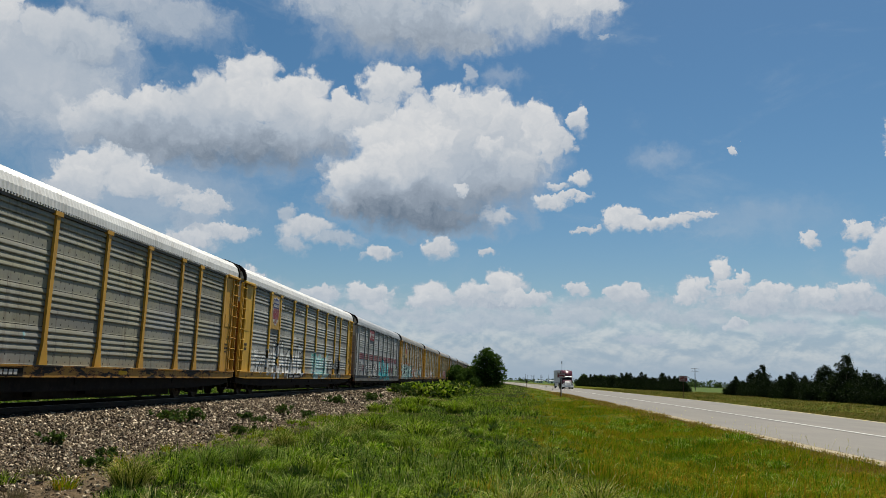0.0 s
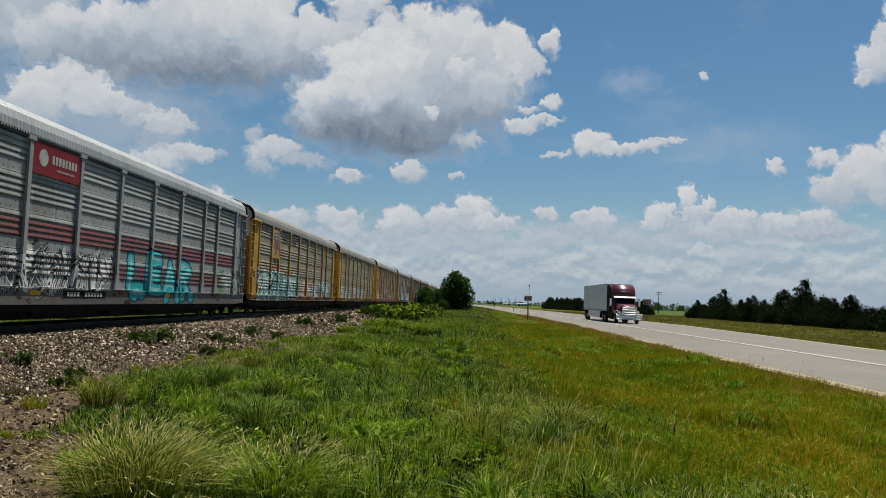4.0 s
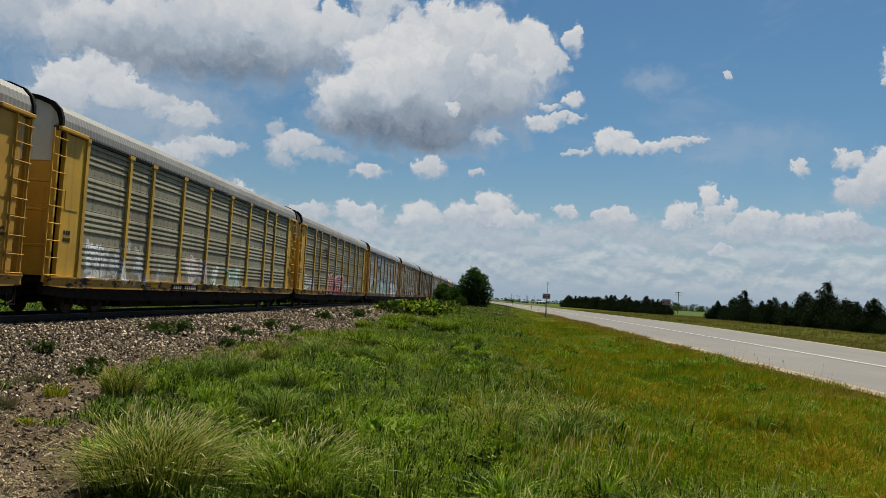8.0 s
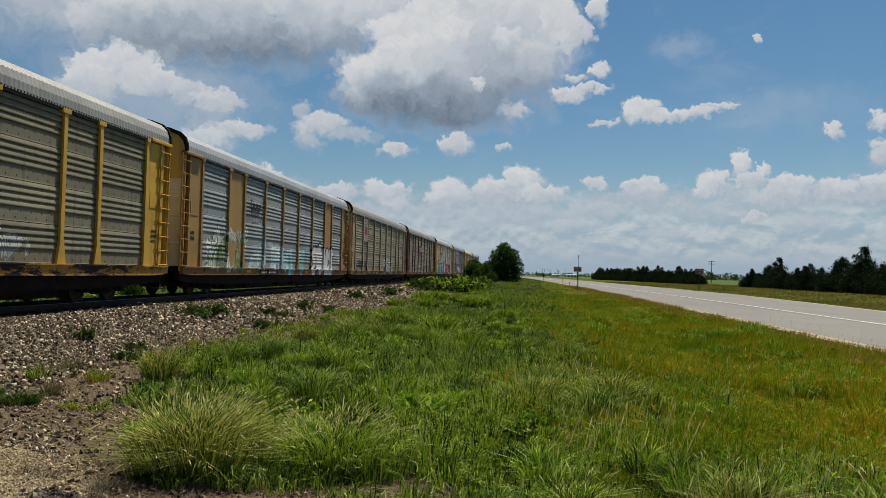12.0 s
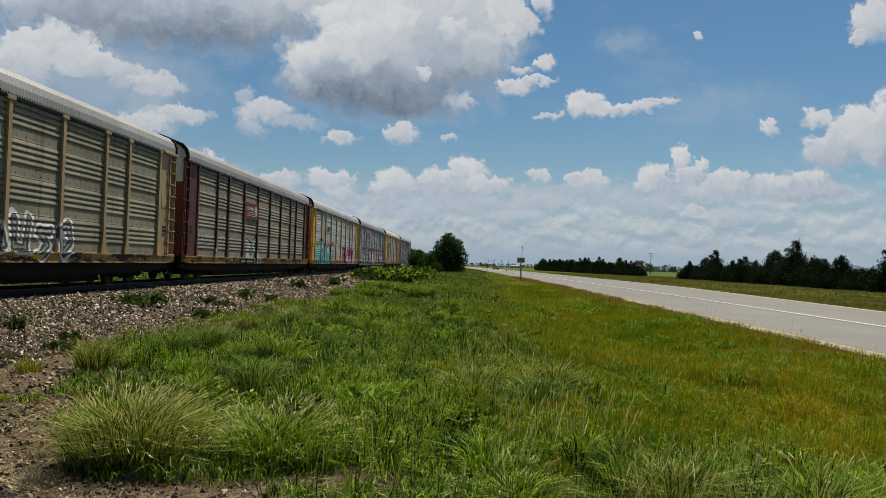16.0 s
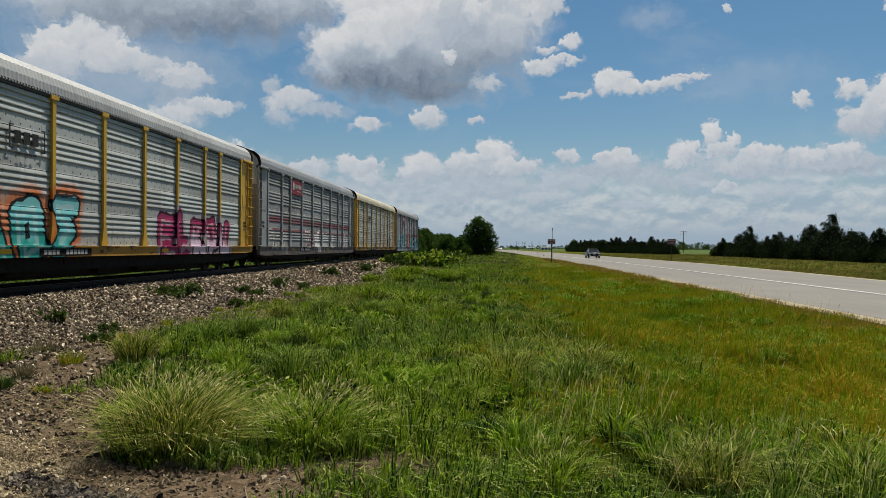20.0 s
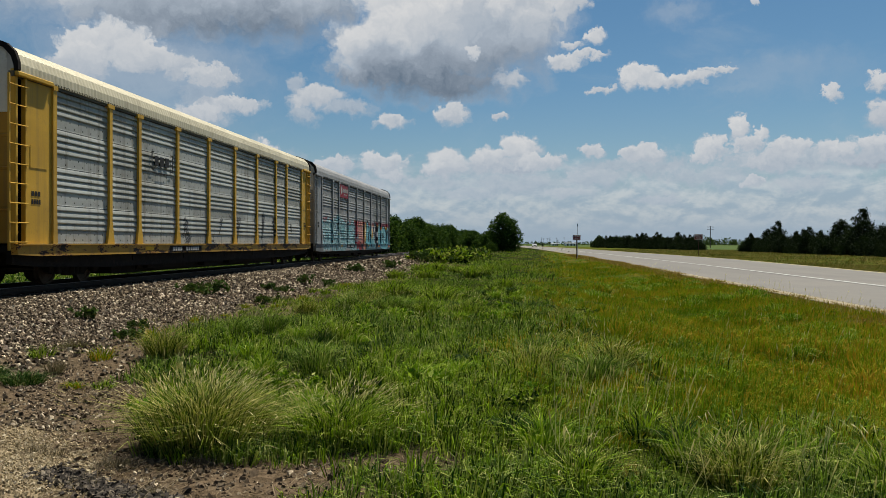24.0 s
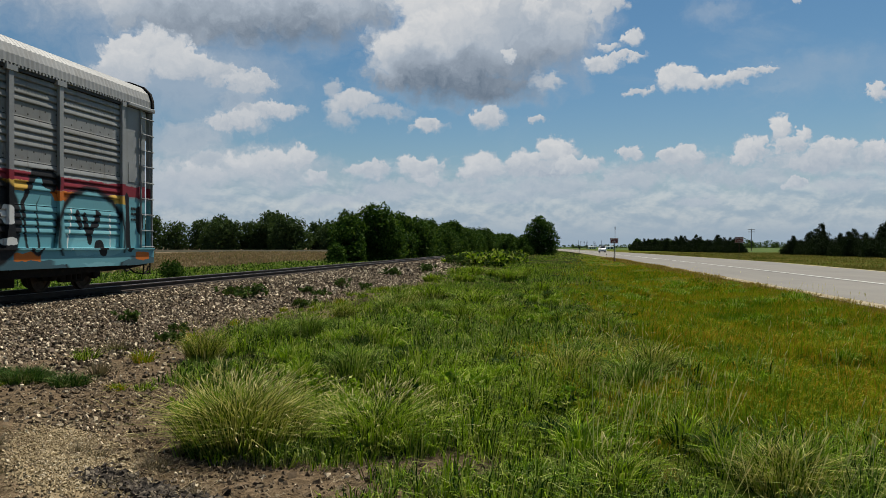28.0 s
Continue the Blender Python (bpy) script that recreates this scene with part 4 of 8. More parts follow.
def paint_group(name, sockets, build):
    """A node group that lays one painted shape over the colour so far."""
    if name not in bpy.data.node_groups:
        tree = bpy.data.node_groups.new(name, "ShaderNodeTree")
        for label, kind in sockets:
            tree.interface.new_socket(label, in_out="INPUT", socket_type="NodeSocket" + kind)
        tree.interface.new_socket("colour", in_out="OUTPUT", socket_type="NodeSocketColor")
        n = Nodes(tree)
        n.add("NodeGroupOutput", {0: build(n, n.add("NodeGroupInput").outputs)})
    return bpy.data.node_groups[name]


def oval_nodes(n, g):
    rel = n.vec("MULTIPLY_ADD", g[0], g[2], g[3])
    return n.mix(n.step(n.vec("LENGTH", rel), 1.06, 0.96), g[1], g[4])


def block_nodes(n, g):
    x, y, z = n.split(n.vec("ABSOLUTE", n.vec("MULTIPLY_ADD", g[0], g[2], g[3])))
    return n.mix(n.step(n.math("MAXIMUM", y, z), 1.08, 0.94), g[1], g[4])


def stroke_nodes(n, g):
    rel = n.vec("SUBTRACT", g[0], g[2])
    t = n.math("MULTIPLY", n.vec("DOT_PRODUCT", rel, g[3]), g[4], clamp=True)
    sc = n.add("ShaderNodeVectorMath", {0: g[3]}, operation="SCALE")
    n.set(sc.inputs["Scale"], t)
    d = n.math("DIVIDE", n.vec("DISTANCE", rel, sc.outputs[0]), g[5])
    return n.mix(n.step(d, 1.12, 0.9), g[1], g[6])


OVAL_SOCKETS = (("place", "Vector"), ("colour", "Color"), ("scale", "Vector"), ("shift", "Vector"), ("paint", "Color"))
STROKE_SOCKETS = (("place", "Vector"), ("colour", "Color"), ("from", "Vector"), ("way", "Vector"), ("share", "Float"), ("width", "Float"), ("paint", "Color"))


def painted(n, at, c, shapes):
    """A picture sprayed on a car's side, shape over shape: ovals, blocks and strokes."""
    warp = n.scaled(n.vec("SUBTRACT", n.noise(at, 1.3, 4, 0.6).outputs["Color"], (0.5, 0.5, 0.5)), (0, 0.34, 0.30))
    p = n.scaled(n.vec("ADD", at, warp), (0, 1, 1))
    oval = paint_group("painted_oval", OVAL_SOCKETS, oval_nodes)
    block = paint_group("painted_block", OVAL_SOCKETS, block_nodes)
    stroke = paint_group("painted_stroke", STROKE_SOCKETS, stroke_nodes)
    for i, (kind, colour, *v) in enumerate(shapes):
        if i % 3 == 2:
            p = n.vec("MULTIPLY_ADD", c, (0, 1e-7, 1e-7), p)
        if kind == "stroke":
            a, b = Vector((0, v[0] - 14, v[1])), Vector((0, v[2] - 14, v[3]))
            values, tree = (p, c, a, b - a, 1 / (b - a).length_squared, v[4], (*colour, 1)), stroke
        else:
            values, tree = (p, c, (0, 1 / v[2], 1 / v[3]), (0, (14 - v[0]) / v[2], -v[1] / v[3]), (*colour, 1)), oval if kind == "oval" else block
        g = n.tree.nodes.new("ShaderNodeGroup")
        g.node_tree = tree
        for k, value in enumerate(values):
            n.set(g.inputs[k], value)
        c = g.outputs[0]
    return c


def car_paint(name, root, a, b, tags, stripes=(), metal=0.0, gloss=0.5, grime=0.5, pierced=False, chipped=False):
    """The weathered paint or zinc of one car, laid out in that car's own space."""
    def build(n, s):
        tc = n.add("ShaderNodeTexCoord")
        tc.object = root
        at = tc.outputs["Object"]
        x, y, z = n.split(at)
        big = n.noise(n.scaled(at, (1, 0.35, 1.0)), 1.1, 5, 0.6).outputs[0]
        fine = n.noise(at, 26.0, 4, 0.65).outputs[0]
        rain = n.noise(n.scaled(at, (3.0, 3.4, 0.16)), 1.0, 5, 0.62).outputs[0]
        c = n.mix(n.step(big, 0.32, 0.68), a, b)
        for z0, z1, colour in stripes:
            band = n.math("MULTIPLY", n.step(z, z0 - 0.005, z0 + 0.005), n.step(z, z1 + 0.005, z1 - 0.005))
            c = n.mix(n.math("MULTIPLY", band, n.step(fine, 0.75, 0.45, 0.5, 0.92)), c, colour)
        c = n.mix(n.math("MULTIPLY", n.step(rain, 0.50, 0.70), grime), c, (0.105, 0.085, 0.065))
        c = n.mix(n.math("MULTIPLY", n.step(n.noise(at, 3.2, 6, 0.7).outputs[0], 0.60, 0.70), grime * 0.8), c, (0.16, 0.085, 0.045))
        if pierced:
            for shift, level in ((0.0, 0.09), (0.5, 0.24)):
                fy = n.math("SUBTRACT", n.math("FRACT", n.math("ADD", n.math("MULTIPLY", y, 1 / 0.42), shift)), 0.5)
                fz = n.math("SUBTRACT", n.math("FRACT", n.math("SUBTRACT", z, 1.12)), level)
                dot = n.math("ADD", n.math("POWER", n.math("ABSOLUTE", n.math("MULTIPLY", fy, 0.42)), 2.0), n.math("POWER", n.math("ABSOLUTE", fz), 2.0))
                c = n.mix(n.step(dot, 0.00075, 0.0004), c, (0.012, 0.012, 0.012))
            # each sheet has aged in its own way, and oil has run down from the seams
            sheet = n.noise(n.join(0.0, n.math("FLOOR", n.math("MULTIPLY", y, 0.352)), n.math("FLOOR", n.math("SUBTRACT", z, 1.12))), 3.7, 0, 0.5).outputs[0]
            c = n.mix(n.step(sheet, 0.3, 0.7, 0.0, 0.30), c, (0.10, 0.088, 0.060))
            run = n.noise(n.scaled(at, (1, 5.0, 0.35)), 1.3, 5, 0.65).outputs[0]
            c = n.mix(n.math("MULTIPLY", n.step(run, 0.56, 0.70), 0.25 + grime * 0.6), c, (0.055, 0.040, 0.026))
        if chipped:
            flake = n.noise(n.scaled(at, (1, 0.35, 1.3)), 1.6, 7, 0.75).outputs[0]
            flake = n.math("SUBTRACT", flake, 0.15 * grime - 0.11)
            c = n.mix(n.step(flake, 0.505, 0.475), c, (0.13, 0.05, 0.020))
            c = n.mix(n.step(flake, 0.48, 0.46), c, (0.014, 0.011, 0.009))
        for k, spec in enumerate(tags):
            c = painted(n, at, c, spec) if isinstance(spec, list) else lettered(n, at, c, spec) if isinstance(spec[0], str) else sprayed(n, at, c, spec, k + len(name))
        c = n.mix(n.math("MULTIPLY", n.step(fine, 0.5, 0.8), 0.25), c, (0.10, 0.09, 0.08))
        n.set(s.inputs["Base Color"], c)
        n.set(s.inputs["Roughness"], n.math("ADD", gloss, n.math("MULTIPLY", n.math("SUBTRACT", rain, 0.5), 0.3)))
        s.inputs["Metallic"].default_value = metal
        s.inputs["Specular IOR Level"].default_value = 0.14
        bump(n, s, fine, 0.12, 0.006)
    return shader(name, build)


def panel_shape(width):
    """One corrugated side sheet: a flat riveted band below, five rolled ribs above."""
    prof = [(0.0, 0.006), (0.02, 0.0), (0.30, 0.0)]
    for i in range(4):
        b = 0.315 + i * 0.168
        prof += [(b, 0.0), (b + 0.004, -0.034), (b + 0.036, -0.036), (b + 0.042, 0.010), (b + 0.054, 0.021), (b + 0.072, 0.022), (b + 0.120, 0.013), (b + 0.160, 0.002)]
    prof += [(0.985, 0.0)]
    bm = bmesh.new()
    rows = [[bm.verts.new((x, y, z)) for z, x in prof] for y in (0.0, width)]
    for i in range(len(prof) - 1):
        bm.faces.new((rows[0][i], rows[1][i], rows[1][i + 1], rows[0][i + 1]))
    back = [bm.verts.new((-0.03, y, z)) for y in (0.0, width) for z in (0.0, 0.985)]
    bm.faces.new((back[0], back[1], back[3], back[2]))
    bm.faces.new((rows[0][-1], rows[1][-1], back[3], back[1]))
    bm.faces.new((rows[0][0], back[0], back[2], rows[1][0]))
    return bm


def plate_shape(width, height):
    bm = bmesh.new()
    box(bm, -0.03, 0.02, 0, width, 0, height)
    for z in np.arange(0.25, height - 0.1, 0.45):
        for y in (0.05, width - 0.05):
            box(bm, 0.018, 0.028, y - 0.012, y + 0.012, z - 0.012, z + 0.012)
    return bm


def post_shape(foot=0.20, cap=0.19):
    """A side post: channel, broad foot and top bracket."""
    bm = bmesh.new()
    box(bm, 0.0, 0.075, -0.082, 0.082, 0.35, 4.02)
    prism(bm, [(-foot, 0.0), (foot, 0.0), (0.083, 0.62), (-0.083, 0.62)], "X", 0.004, 0.082)
    box(bm, 0.0, 0.095, -cap, cap, 3.97, 4.09)
    return bm


def ladder_shape(rungs=9, wide=0.62, z0=0.95, z1=5.15):
    bm = bmesh.new()
    for y in (-wide / 2, wide / 2):
        box(bm, 0.0, 0.05, y - 0.02, y + 0.02, z0, z1)
    for i in range(rungs):
        z = z0 + 0.2 + i * (z1 - z0 - 0.45) / (rungs - 1)
        rod(bm, (0.07, -wide / 2 - 0.05, z), (0.07, wide / 2 + 0.05, z), 0.016, 6)
    return bm


ROOF_LINE = [(1.53, 5.24), (1.52, 5.45), (1.44, 5.68), (1.24, 5.88), (0.85, 6.03), (0.45, 6.10), (0.0, 6.12)]
ROOF_LINE = ROOF_LINE + [(-x, z) for x, z in ROOF_LINE[-2::-1]]


def roof_shape(length):
    """A roof sheet: curved across, rolled into ribs along."""
    bm = bmesh.new()
    ys = np.arange(0, length + 1e-4, length / round(length / 0.085))
    rows = []
    for i, y in enumerate(ys):
        up = 0.013 if i % 2 == 1 else 0.0
        rows.append([bm.verts.new((x * (1 + up * 0.35), y, z + up)) for x, z in ROOF_LINE])
    for a, b in zip(rows, rows[1:]):
        for k in range(len(ROOF_LINE) - 1):
            bm.faces.new((a[k], b[k], b[k + 1], a[k + 1]))
    return bm


def arch(bm, y0, y1, grow, inner):
    """A hoop over the roof, from the outline grown by grow down to the outline shrunk by inner."""
    up = [(x * (1 + grow / 1.5), z + grow) for x, z in ROOF_LINE]
    lo = [(x * (1 - inner / 1.5), z - inner) for x, z in ROOF_LINE]
    rings = []
    for u, l in zip(up, lo):
        rings.append([bm.verts.new(p) for p in ((u[0], y0, u[1]), (u[0], y1, u[1]), (l[0], y1, l[1]), (l[0], y0, l[1]))])
    for a, b in zip(rings, rings[1:]):
        for k in range(4):
            bm.faces.new((a[k], a[(k + 1) % 4], b[(k + 1) % 4], b[k]))
    bm.faces.new(rings[0])
    bm.faces.new(rings[-1][::-1])


def bogie_parts():
    bm = bmesh.new()
    outline = [(-1.25, 0.36), (-1.22, 0.62), (-0.75, 0.66), (-0.45, 0.80), (0.45, 0.80), (0.75, 0.66), (1.22, 0.62), (1.25, 0.36),
               (1.05, 0.30), (0.70, 0.44), (0.42, 0.24), (-0.42, 0.24), (-0.70, 0.44), (-1.05, 0.30)]
    prism(bm, outline, "X", 0.93, 1.08)
    for y in (-0.9, 0.9):
        lathe(bm, [(1.06, 0.13), (1.16, 0.13), (1.18, 0.09)], "X", 12, (0, y, 0.42))
    for y in (-0.22, 0.0, 0.22):
        lathe(bm, [(0.30, 0.085), (0.56, 0.085)], "Z", 10, (1.09, y, 0))
    frame_mesh = mesh_of("side_frame", bm, IRON_AND_SHADE)
    bolster = mesh_of("bolster", soft_box(-1.0, 1.0, -0.24, 0.24, 0.40, 0.72, 0.03, 1), IRON_AND_SHADE)
    bm = bmesh.new()
    lathe(bm, [(-0.92, 0.07), (-0.90, 0.09), (0.90, 0.09), (0.92, 0.07)], "X", 10)
    for s in (-1, 1):
        lathe(bm, [(s * v, r) for v, r in ((0.66, 0.10), (0.68, 0.445), (0.715, 0.445), (0.725, 0.42), (0.80, 0.412), (0.80, 0.345), (0.775, 0.33), (0.775, 0.14), (0.83, 0.12))], "X", 28)
        for k in range(5):
            a = k * math.tau / 5
            box(bm, s * 0.776 - 0.008, s * 0.776 + 0.008, 0.24 * math.cos(a) - 0.04, 0.24 * math.cos(a) + 0.04, 0.24 * math.sin(a) - 0.04, 0.24 * math.sin(a) + 0.04)
    wheel = mesh_of("wheelset", bm, WHEEL_STEEL, False)
    return frame_mesh, bolster, wheel


SHAPES = {}


def shape(key, make):
    """One mesh for all that look alike."""
    if key not in SHAPES:
        SHAPES[key] = make()
    return SHAPES[key]


def bars(rows, x, depth, material_name):
    """Small blocks standing for words: rows of (y0, y1, z0, z1, count)."""
    bm = bmesh.new()
    for y0, y1, z0, z1, count in rows:
        step = (y1 - y0) / count
        for i in range(count):
            box(bm, x, x + depth, y0 + i * step, y0 + (i + 0.72) * step, z0, z1)
    return bm


STENCIL = plain("stencil_white", (0.40, 0.40, 0.38), (0.26, 0.26, 0.25), 0.6, 0, 3, 30, 0.1)
STENCIL_BLACK = plain("stencil_black", (0.02, 0.02, 0.02), (0.035, 0.033, 0.03), 0.6, 0, 3, 30, 0.1)
PLACARD_RED = plain("placard_red", (0.17, 0.010, 0.020), (0.20, 0.016, 0.024), 0.5, 0, 1.5, 30, 0.1, dirt=(0.12, 0.04, 0.04))
PLACARD_YELLOW = plain("placard_yellow", (0.38, 0.235, 0.05), (0.33, 0.20, 0.045), 0.5, 0, 1.5, 30, 0.1, dirt=(0.25, 0.14, 0.05))
PLACARD_TAN = plain("placard_tan", (0.34, 0.27, 0.18), (0.30, 0.23, 0.15), 0.6, 0, 1.5, 30, 0.1, dirt=(0.2, 0.15, 0.1))
SHIELD_BLUE = plain("shield_blue", (0.03, 0.035, 0.12), (0.04, 0.045, 0.14), 0.5, 0, 3, 30, 0.1)
WARNING = plain("warning_yellow", (0.62, 0.36, 0.02), (0.55, 0.32, 0.02), 0.5, 0, 3, 30, 0.1)
WHEELSETS = []


def letters(text, size, material, parent, at, name="lettering"):
    cu = bpy.data.curves.new(name, "FONT")
    cu.body, cu.size, cu.extrude, cu.align_x, cu.align_y = text, size, 0.002, "CENTER", "CENTER"
    tmp = bpy.data.objects.new(name, cu)
    scene.collection.objects.link(tmp)
    me = bpy.data.meshes.new_from_object(tmp.evaluated_get(bpy.context.evaluated_depsgraph_get()))
    bpy.data.objects.remove(tmp)
    me.materials.clear()
    me.materials.append(material)
    return part(name, me, None, parent, at=at)


def tagged_marks(bm, material, car, label):
    return tagged(part("stencil_lettering", bm, material, car, label), kind="stuff")


def autorack(label, post, panel, panel2, roof, sill, end, tags, stripes=(), logo="", flat_bays=(), grime=0.5, hood=(0.50, 0.50, 0.46), rung_colour=None):
    car = thing("autorack_car", label, "railway car", group="autorack train")
    m_panel = car_paint("side_sheet", car, panel, panel2, tags, stripes, 0.05, 0.60, grime, True)
    m_post = car_paint("post_paint", car, post, [v * 0.82 for v in post], tags, (), 0.0, 0.5, grime * 0.6)
    m_sill = car_paint("sill_paint", car, sill, [v * 0.75 for v in sill], tags, (), 0.0, 0.6, grime, chipped=True)
    # Top rail: roof colour cut to a sixth, with the eave's shade painted in.
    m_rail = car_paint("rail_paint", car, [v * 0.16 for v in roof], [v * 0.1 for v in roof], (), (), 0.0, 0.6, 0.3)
    m_roof = car_paint("roof_paint", car, [v * 0.86 for v in roof], [v * 0.70 for v in roof], (), (), 0.10, 0.5, 0.25)
    m_end = car_paint("end_paint", car, end, [v * 0.8 for v in end], (), (), 0.0, 0.55, grime * 0.8)
    m_hood = car_paint("hood_paint", car, hood, [v * 0.85 for v in hood], (), (), 0.1, 0.5, 0.4)

    def own(key, make, material):
        me = shape(key, lambda: mesh_of(key, make(), material)).copy()
        me.materials[0] = material
        return me

    wide, slim = own("side_panel", lambda: panel_shape(2.84), m_panel), own("narrow_side_panel", lambda: panel_shape(1.81), m_panel)
    flat_wide, flat_slim = own("flat_side_panel", lambda: plate_shape(2.84, 3.99), m_post), own("flat_narrow_panel", lambda: plate_shape(1.81, 3.99), m_post)
    back_wide = own("far_panel", lambda: plate_shape(2.84, 3.99), m_panel)
    back_slim = own("far_narrow_panel", lambda: plate_shape(1.81, 3.99), m_panel)
    post_me, thin_me = own("post", post_shape, m_post), own("edge_post", lambda: post_shape(0.10, 0.10), m_post)
    roof_me = own("roof_sheet", lambda: roof_shape(26.6 / 14), m_roof)
    turned = pose(0, 0, 0, 0, 0, 180)
    for b, (y, w) in enumerate(BAYS):
        if b in flat_bays:
            part("side_panel", flat_wide if w > 2 else flat_slim, None, car, at=pose(1.44, y, 1.12))
        else:
            for r in range(4):
                part("side_panel", wide if w > 2 else slim, None, car, at=pose(1.44, y, 1.12 + r * ROW_H))
        part("far_side_panel", back_wide if w > 2 else back_slim, None, car, at=turned @ pose(1.44, -y - w, 1.12))
    for y in [b[0] for b in BAYS[1:]]:
        part("post", post_me, None, car, at=pose(1.455, y, 1.11))
        part("post", post_me, None, car, at=turned @ pose(1.455, -y, 1.11))
    for y in (-11.75, 11.75):
        part("post", thin_me, None, car, at=pose(1.455, y, 1.11))
        part("post", thin_me, None, car, at=turned @ pose(1.455, -y, 1.11))
    for i in range(14):
        part("roof_sheet", roof_me, None, car, at=pose(0, -13.3 + i * 1.9, 0))
    # Near-black box added inside the hollow car, standing for its dark interior.
    part("inner_body", own("inner_body", lambda: soft_box(-1.40, 1.40, -12.6, 12.6, 0.8, 5.45, 0.03, 1), IRON_AND_SHADE), None, car)
    deep = bool(stripes)
    sill_me = own("deep_side_sill" if deep else "side_sill", lambda: sill_shape(0.63 if deep else 0.80), m_sill)
    part("side_sill", sill_me, None, car, "painted side sill, chipped and grimy")
    part("side_sill", sill_me, None, car, at=turned)
    # Web made deep and near black, taking in the shade below the sill.
    web_me = shape("sill_web", lambda: mesh_of("sill_web", web_shape(), IRON_AND_SHADE))
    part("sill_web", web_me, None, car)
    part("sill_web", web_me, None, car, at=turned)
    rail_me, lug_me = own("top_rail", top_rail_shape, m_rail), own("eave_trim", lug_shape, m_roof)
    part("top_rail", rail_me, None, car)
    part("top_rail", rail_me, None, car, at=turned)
    tagged(part("eave_trim", lug_me, None, car, "row of short lugs under the eave"), kind="stuff")
    part("centre_sill", shape("centre_sill", lambda: mesh_of("centre_sill", under_shape(), IRON_AND_SHADE)), None, car)
    plate_me = own("end_plate", lambda: end_plate_shape(), m_post)
    ladder_me = own("ladder", ladder_shape, m_post if rung_colour is None else m_end)
    stile_me = own("corner_stile", lambda: soft_box(1.36, 1.50, 13.24, 13.34, 0.95, 5.32, 0.015, 1), m_post)
    bracket_me = own("top_bracket", lambda: soft_box(1.40, 1.60, 11.9, 13.38, 5.14, 5.25, 0.02, 1), m_post)
    door_me, hood_me = own("end_door", end_door_shape, m_end), own("end_hood", end_hood_shape, m_hood)
    hoop = shape("roof_hoop", lambda: mesh_of("roof_hoop", hoop_shape(), IRON_AND_SHADE))
    coupler = shape("coupler", lambda: mesh_of("coupler", coupler_shape(), IRON_AND_SHADE))
    hose = shape("brake_hose", lambda: mesh_of("brake_hose", hose_shape(), RUBBER))
    step_me = shape("stirrup", lambda: mesh_of("stirrup", stirrup_shape(), IRON_AND_SHADE))
    warn = shape("warning_plate", lambda: mesh_of("warning_plate", soft_box(1.56, 1.567, -0.28, 0.28, -0.06, 0.06, 0.003, 1), WARNING))
    for m in (pose(0, 0, 0), turned):
        part("end_plate", plate_me, None, car, at=m)
        part("end_plate", plate_me, None, car, at=m @ Matrix.Diagonal((-1, 1, 1, 1)))
        part("ladder", ladder_me, None, car, "steel corner ladder", at=m @ pose(1.50, 12.98, 0))
        part("ladder", ladder_me, None, car, "steel corner ladder", at=m @ pose(1.50, -13.32, 0))
        part("corner_stile", stile_me, None, car, at=m)
        part("corner_stile", stile_me, None, car, at=m @ Matrix.Diagonal((-1, 1, 1, 1)))
        part("top_bracket", bracket_me, None, car, at=m)
        part("top_bracket", bracket_me, None, car, at=m @ Matrix.Diagonal((-1, 1, 1, 1)))
        part("door_leaf", door_me, None, car, "folding end door leaf", at=m)
        part("door_leaf", door_me, None, car, "folding end door leaf", at=m @ Matrix.Diagonal((-1, 1, 1, 1)))
        part("end_hood", hood_me, None, car, "pale upper end sheet under the roof", at=m)
        part("roof_hoop", hoop, None, car, "black hoop over the roof's end", at=m)
        part("coupler", coupler, None, car, at=m)
        part("brake_hose", hose, None, car, at=m)
        part("release_rod", shape("release_rod", lambda: mesh_of("release_rod", release_rod_shape(), IRON_AND_SHADE)), None, car, at=m)
        part("stirrup", step_me, None, car, at=m)
        for y in (3.0, -6.5):
            part("warning_plate", warn, None, car, "small yellow reflector plate", at=m @ pose(0, y, 0.96))
    frame_mesh, bolster, wheel = shape("bogie", bogie_parts)
    for y in (-10.05, 10.05):
        bogie = part("bogie", bolster, None, car, at=pose(0, y, 0))
        part("side_frame", frame_mesh, None, bogie)
        part("side_frame", frame_mesh, None, bogie, at=turned)
        for w in (-0.9, 0.9):
            WHEELSETS.append(part("wheelset", wheel, None, bogie, at=pose(0, w, 0.42)))
    # stencilled marks on sill and end plates
    part("number_board", shape("number_board", lambda: mesh_of("number_board", soft_box(1.55, 1.568, -5.0, -2.3, 0.83, 1.04, 0.006, 1), IRON_AND_SHADE)), None, car, "black board behind the marks")
    tagged_marks(bars([(-4.8, -4.0, 0.87, 1.00, 4), (-3.7, -2.5, 0.87, 1.00, 6)], 1.570, 0.004, ""), STENCIL, car, "white stencilled marks on the sill")
    tagged_marks(bars([(12.2, 12.6, 2.2, 2.28, 5), (12.2, 12.6, 2.05, 2.13, 6), (12.2, 12.5, 1.9, 1.96, 4), (12.15, 12.6, 3.1, 3.13, 1), (12.15, 12.6, 3.4, 3.43, 1)], 1.486, 0.004, ""),
         STENCIL_BLACK, car, "small black stencilled lines")
    tagged_marks(bars([(-12.7, -12.3, 2.3, 2.42, 3), (-12.7, -12.3, 2.1, 2.22, 4)], 1.486, 0.004, ""), STENCIL_BLACK, car, "small black stencilled lines")
    if logo:
        add_logo(car, logo)
    return car


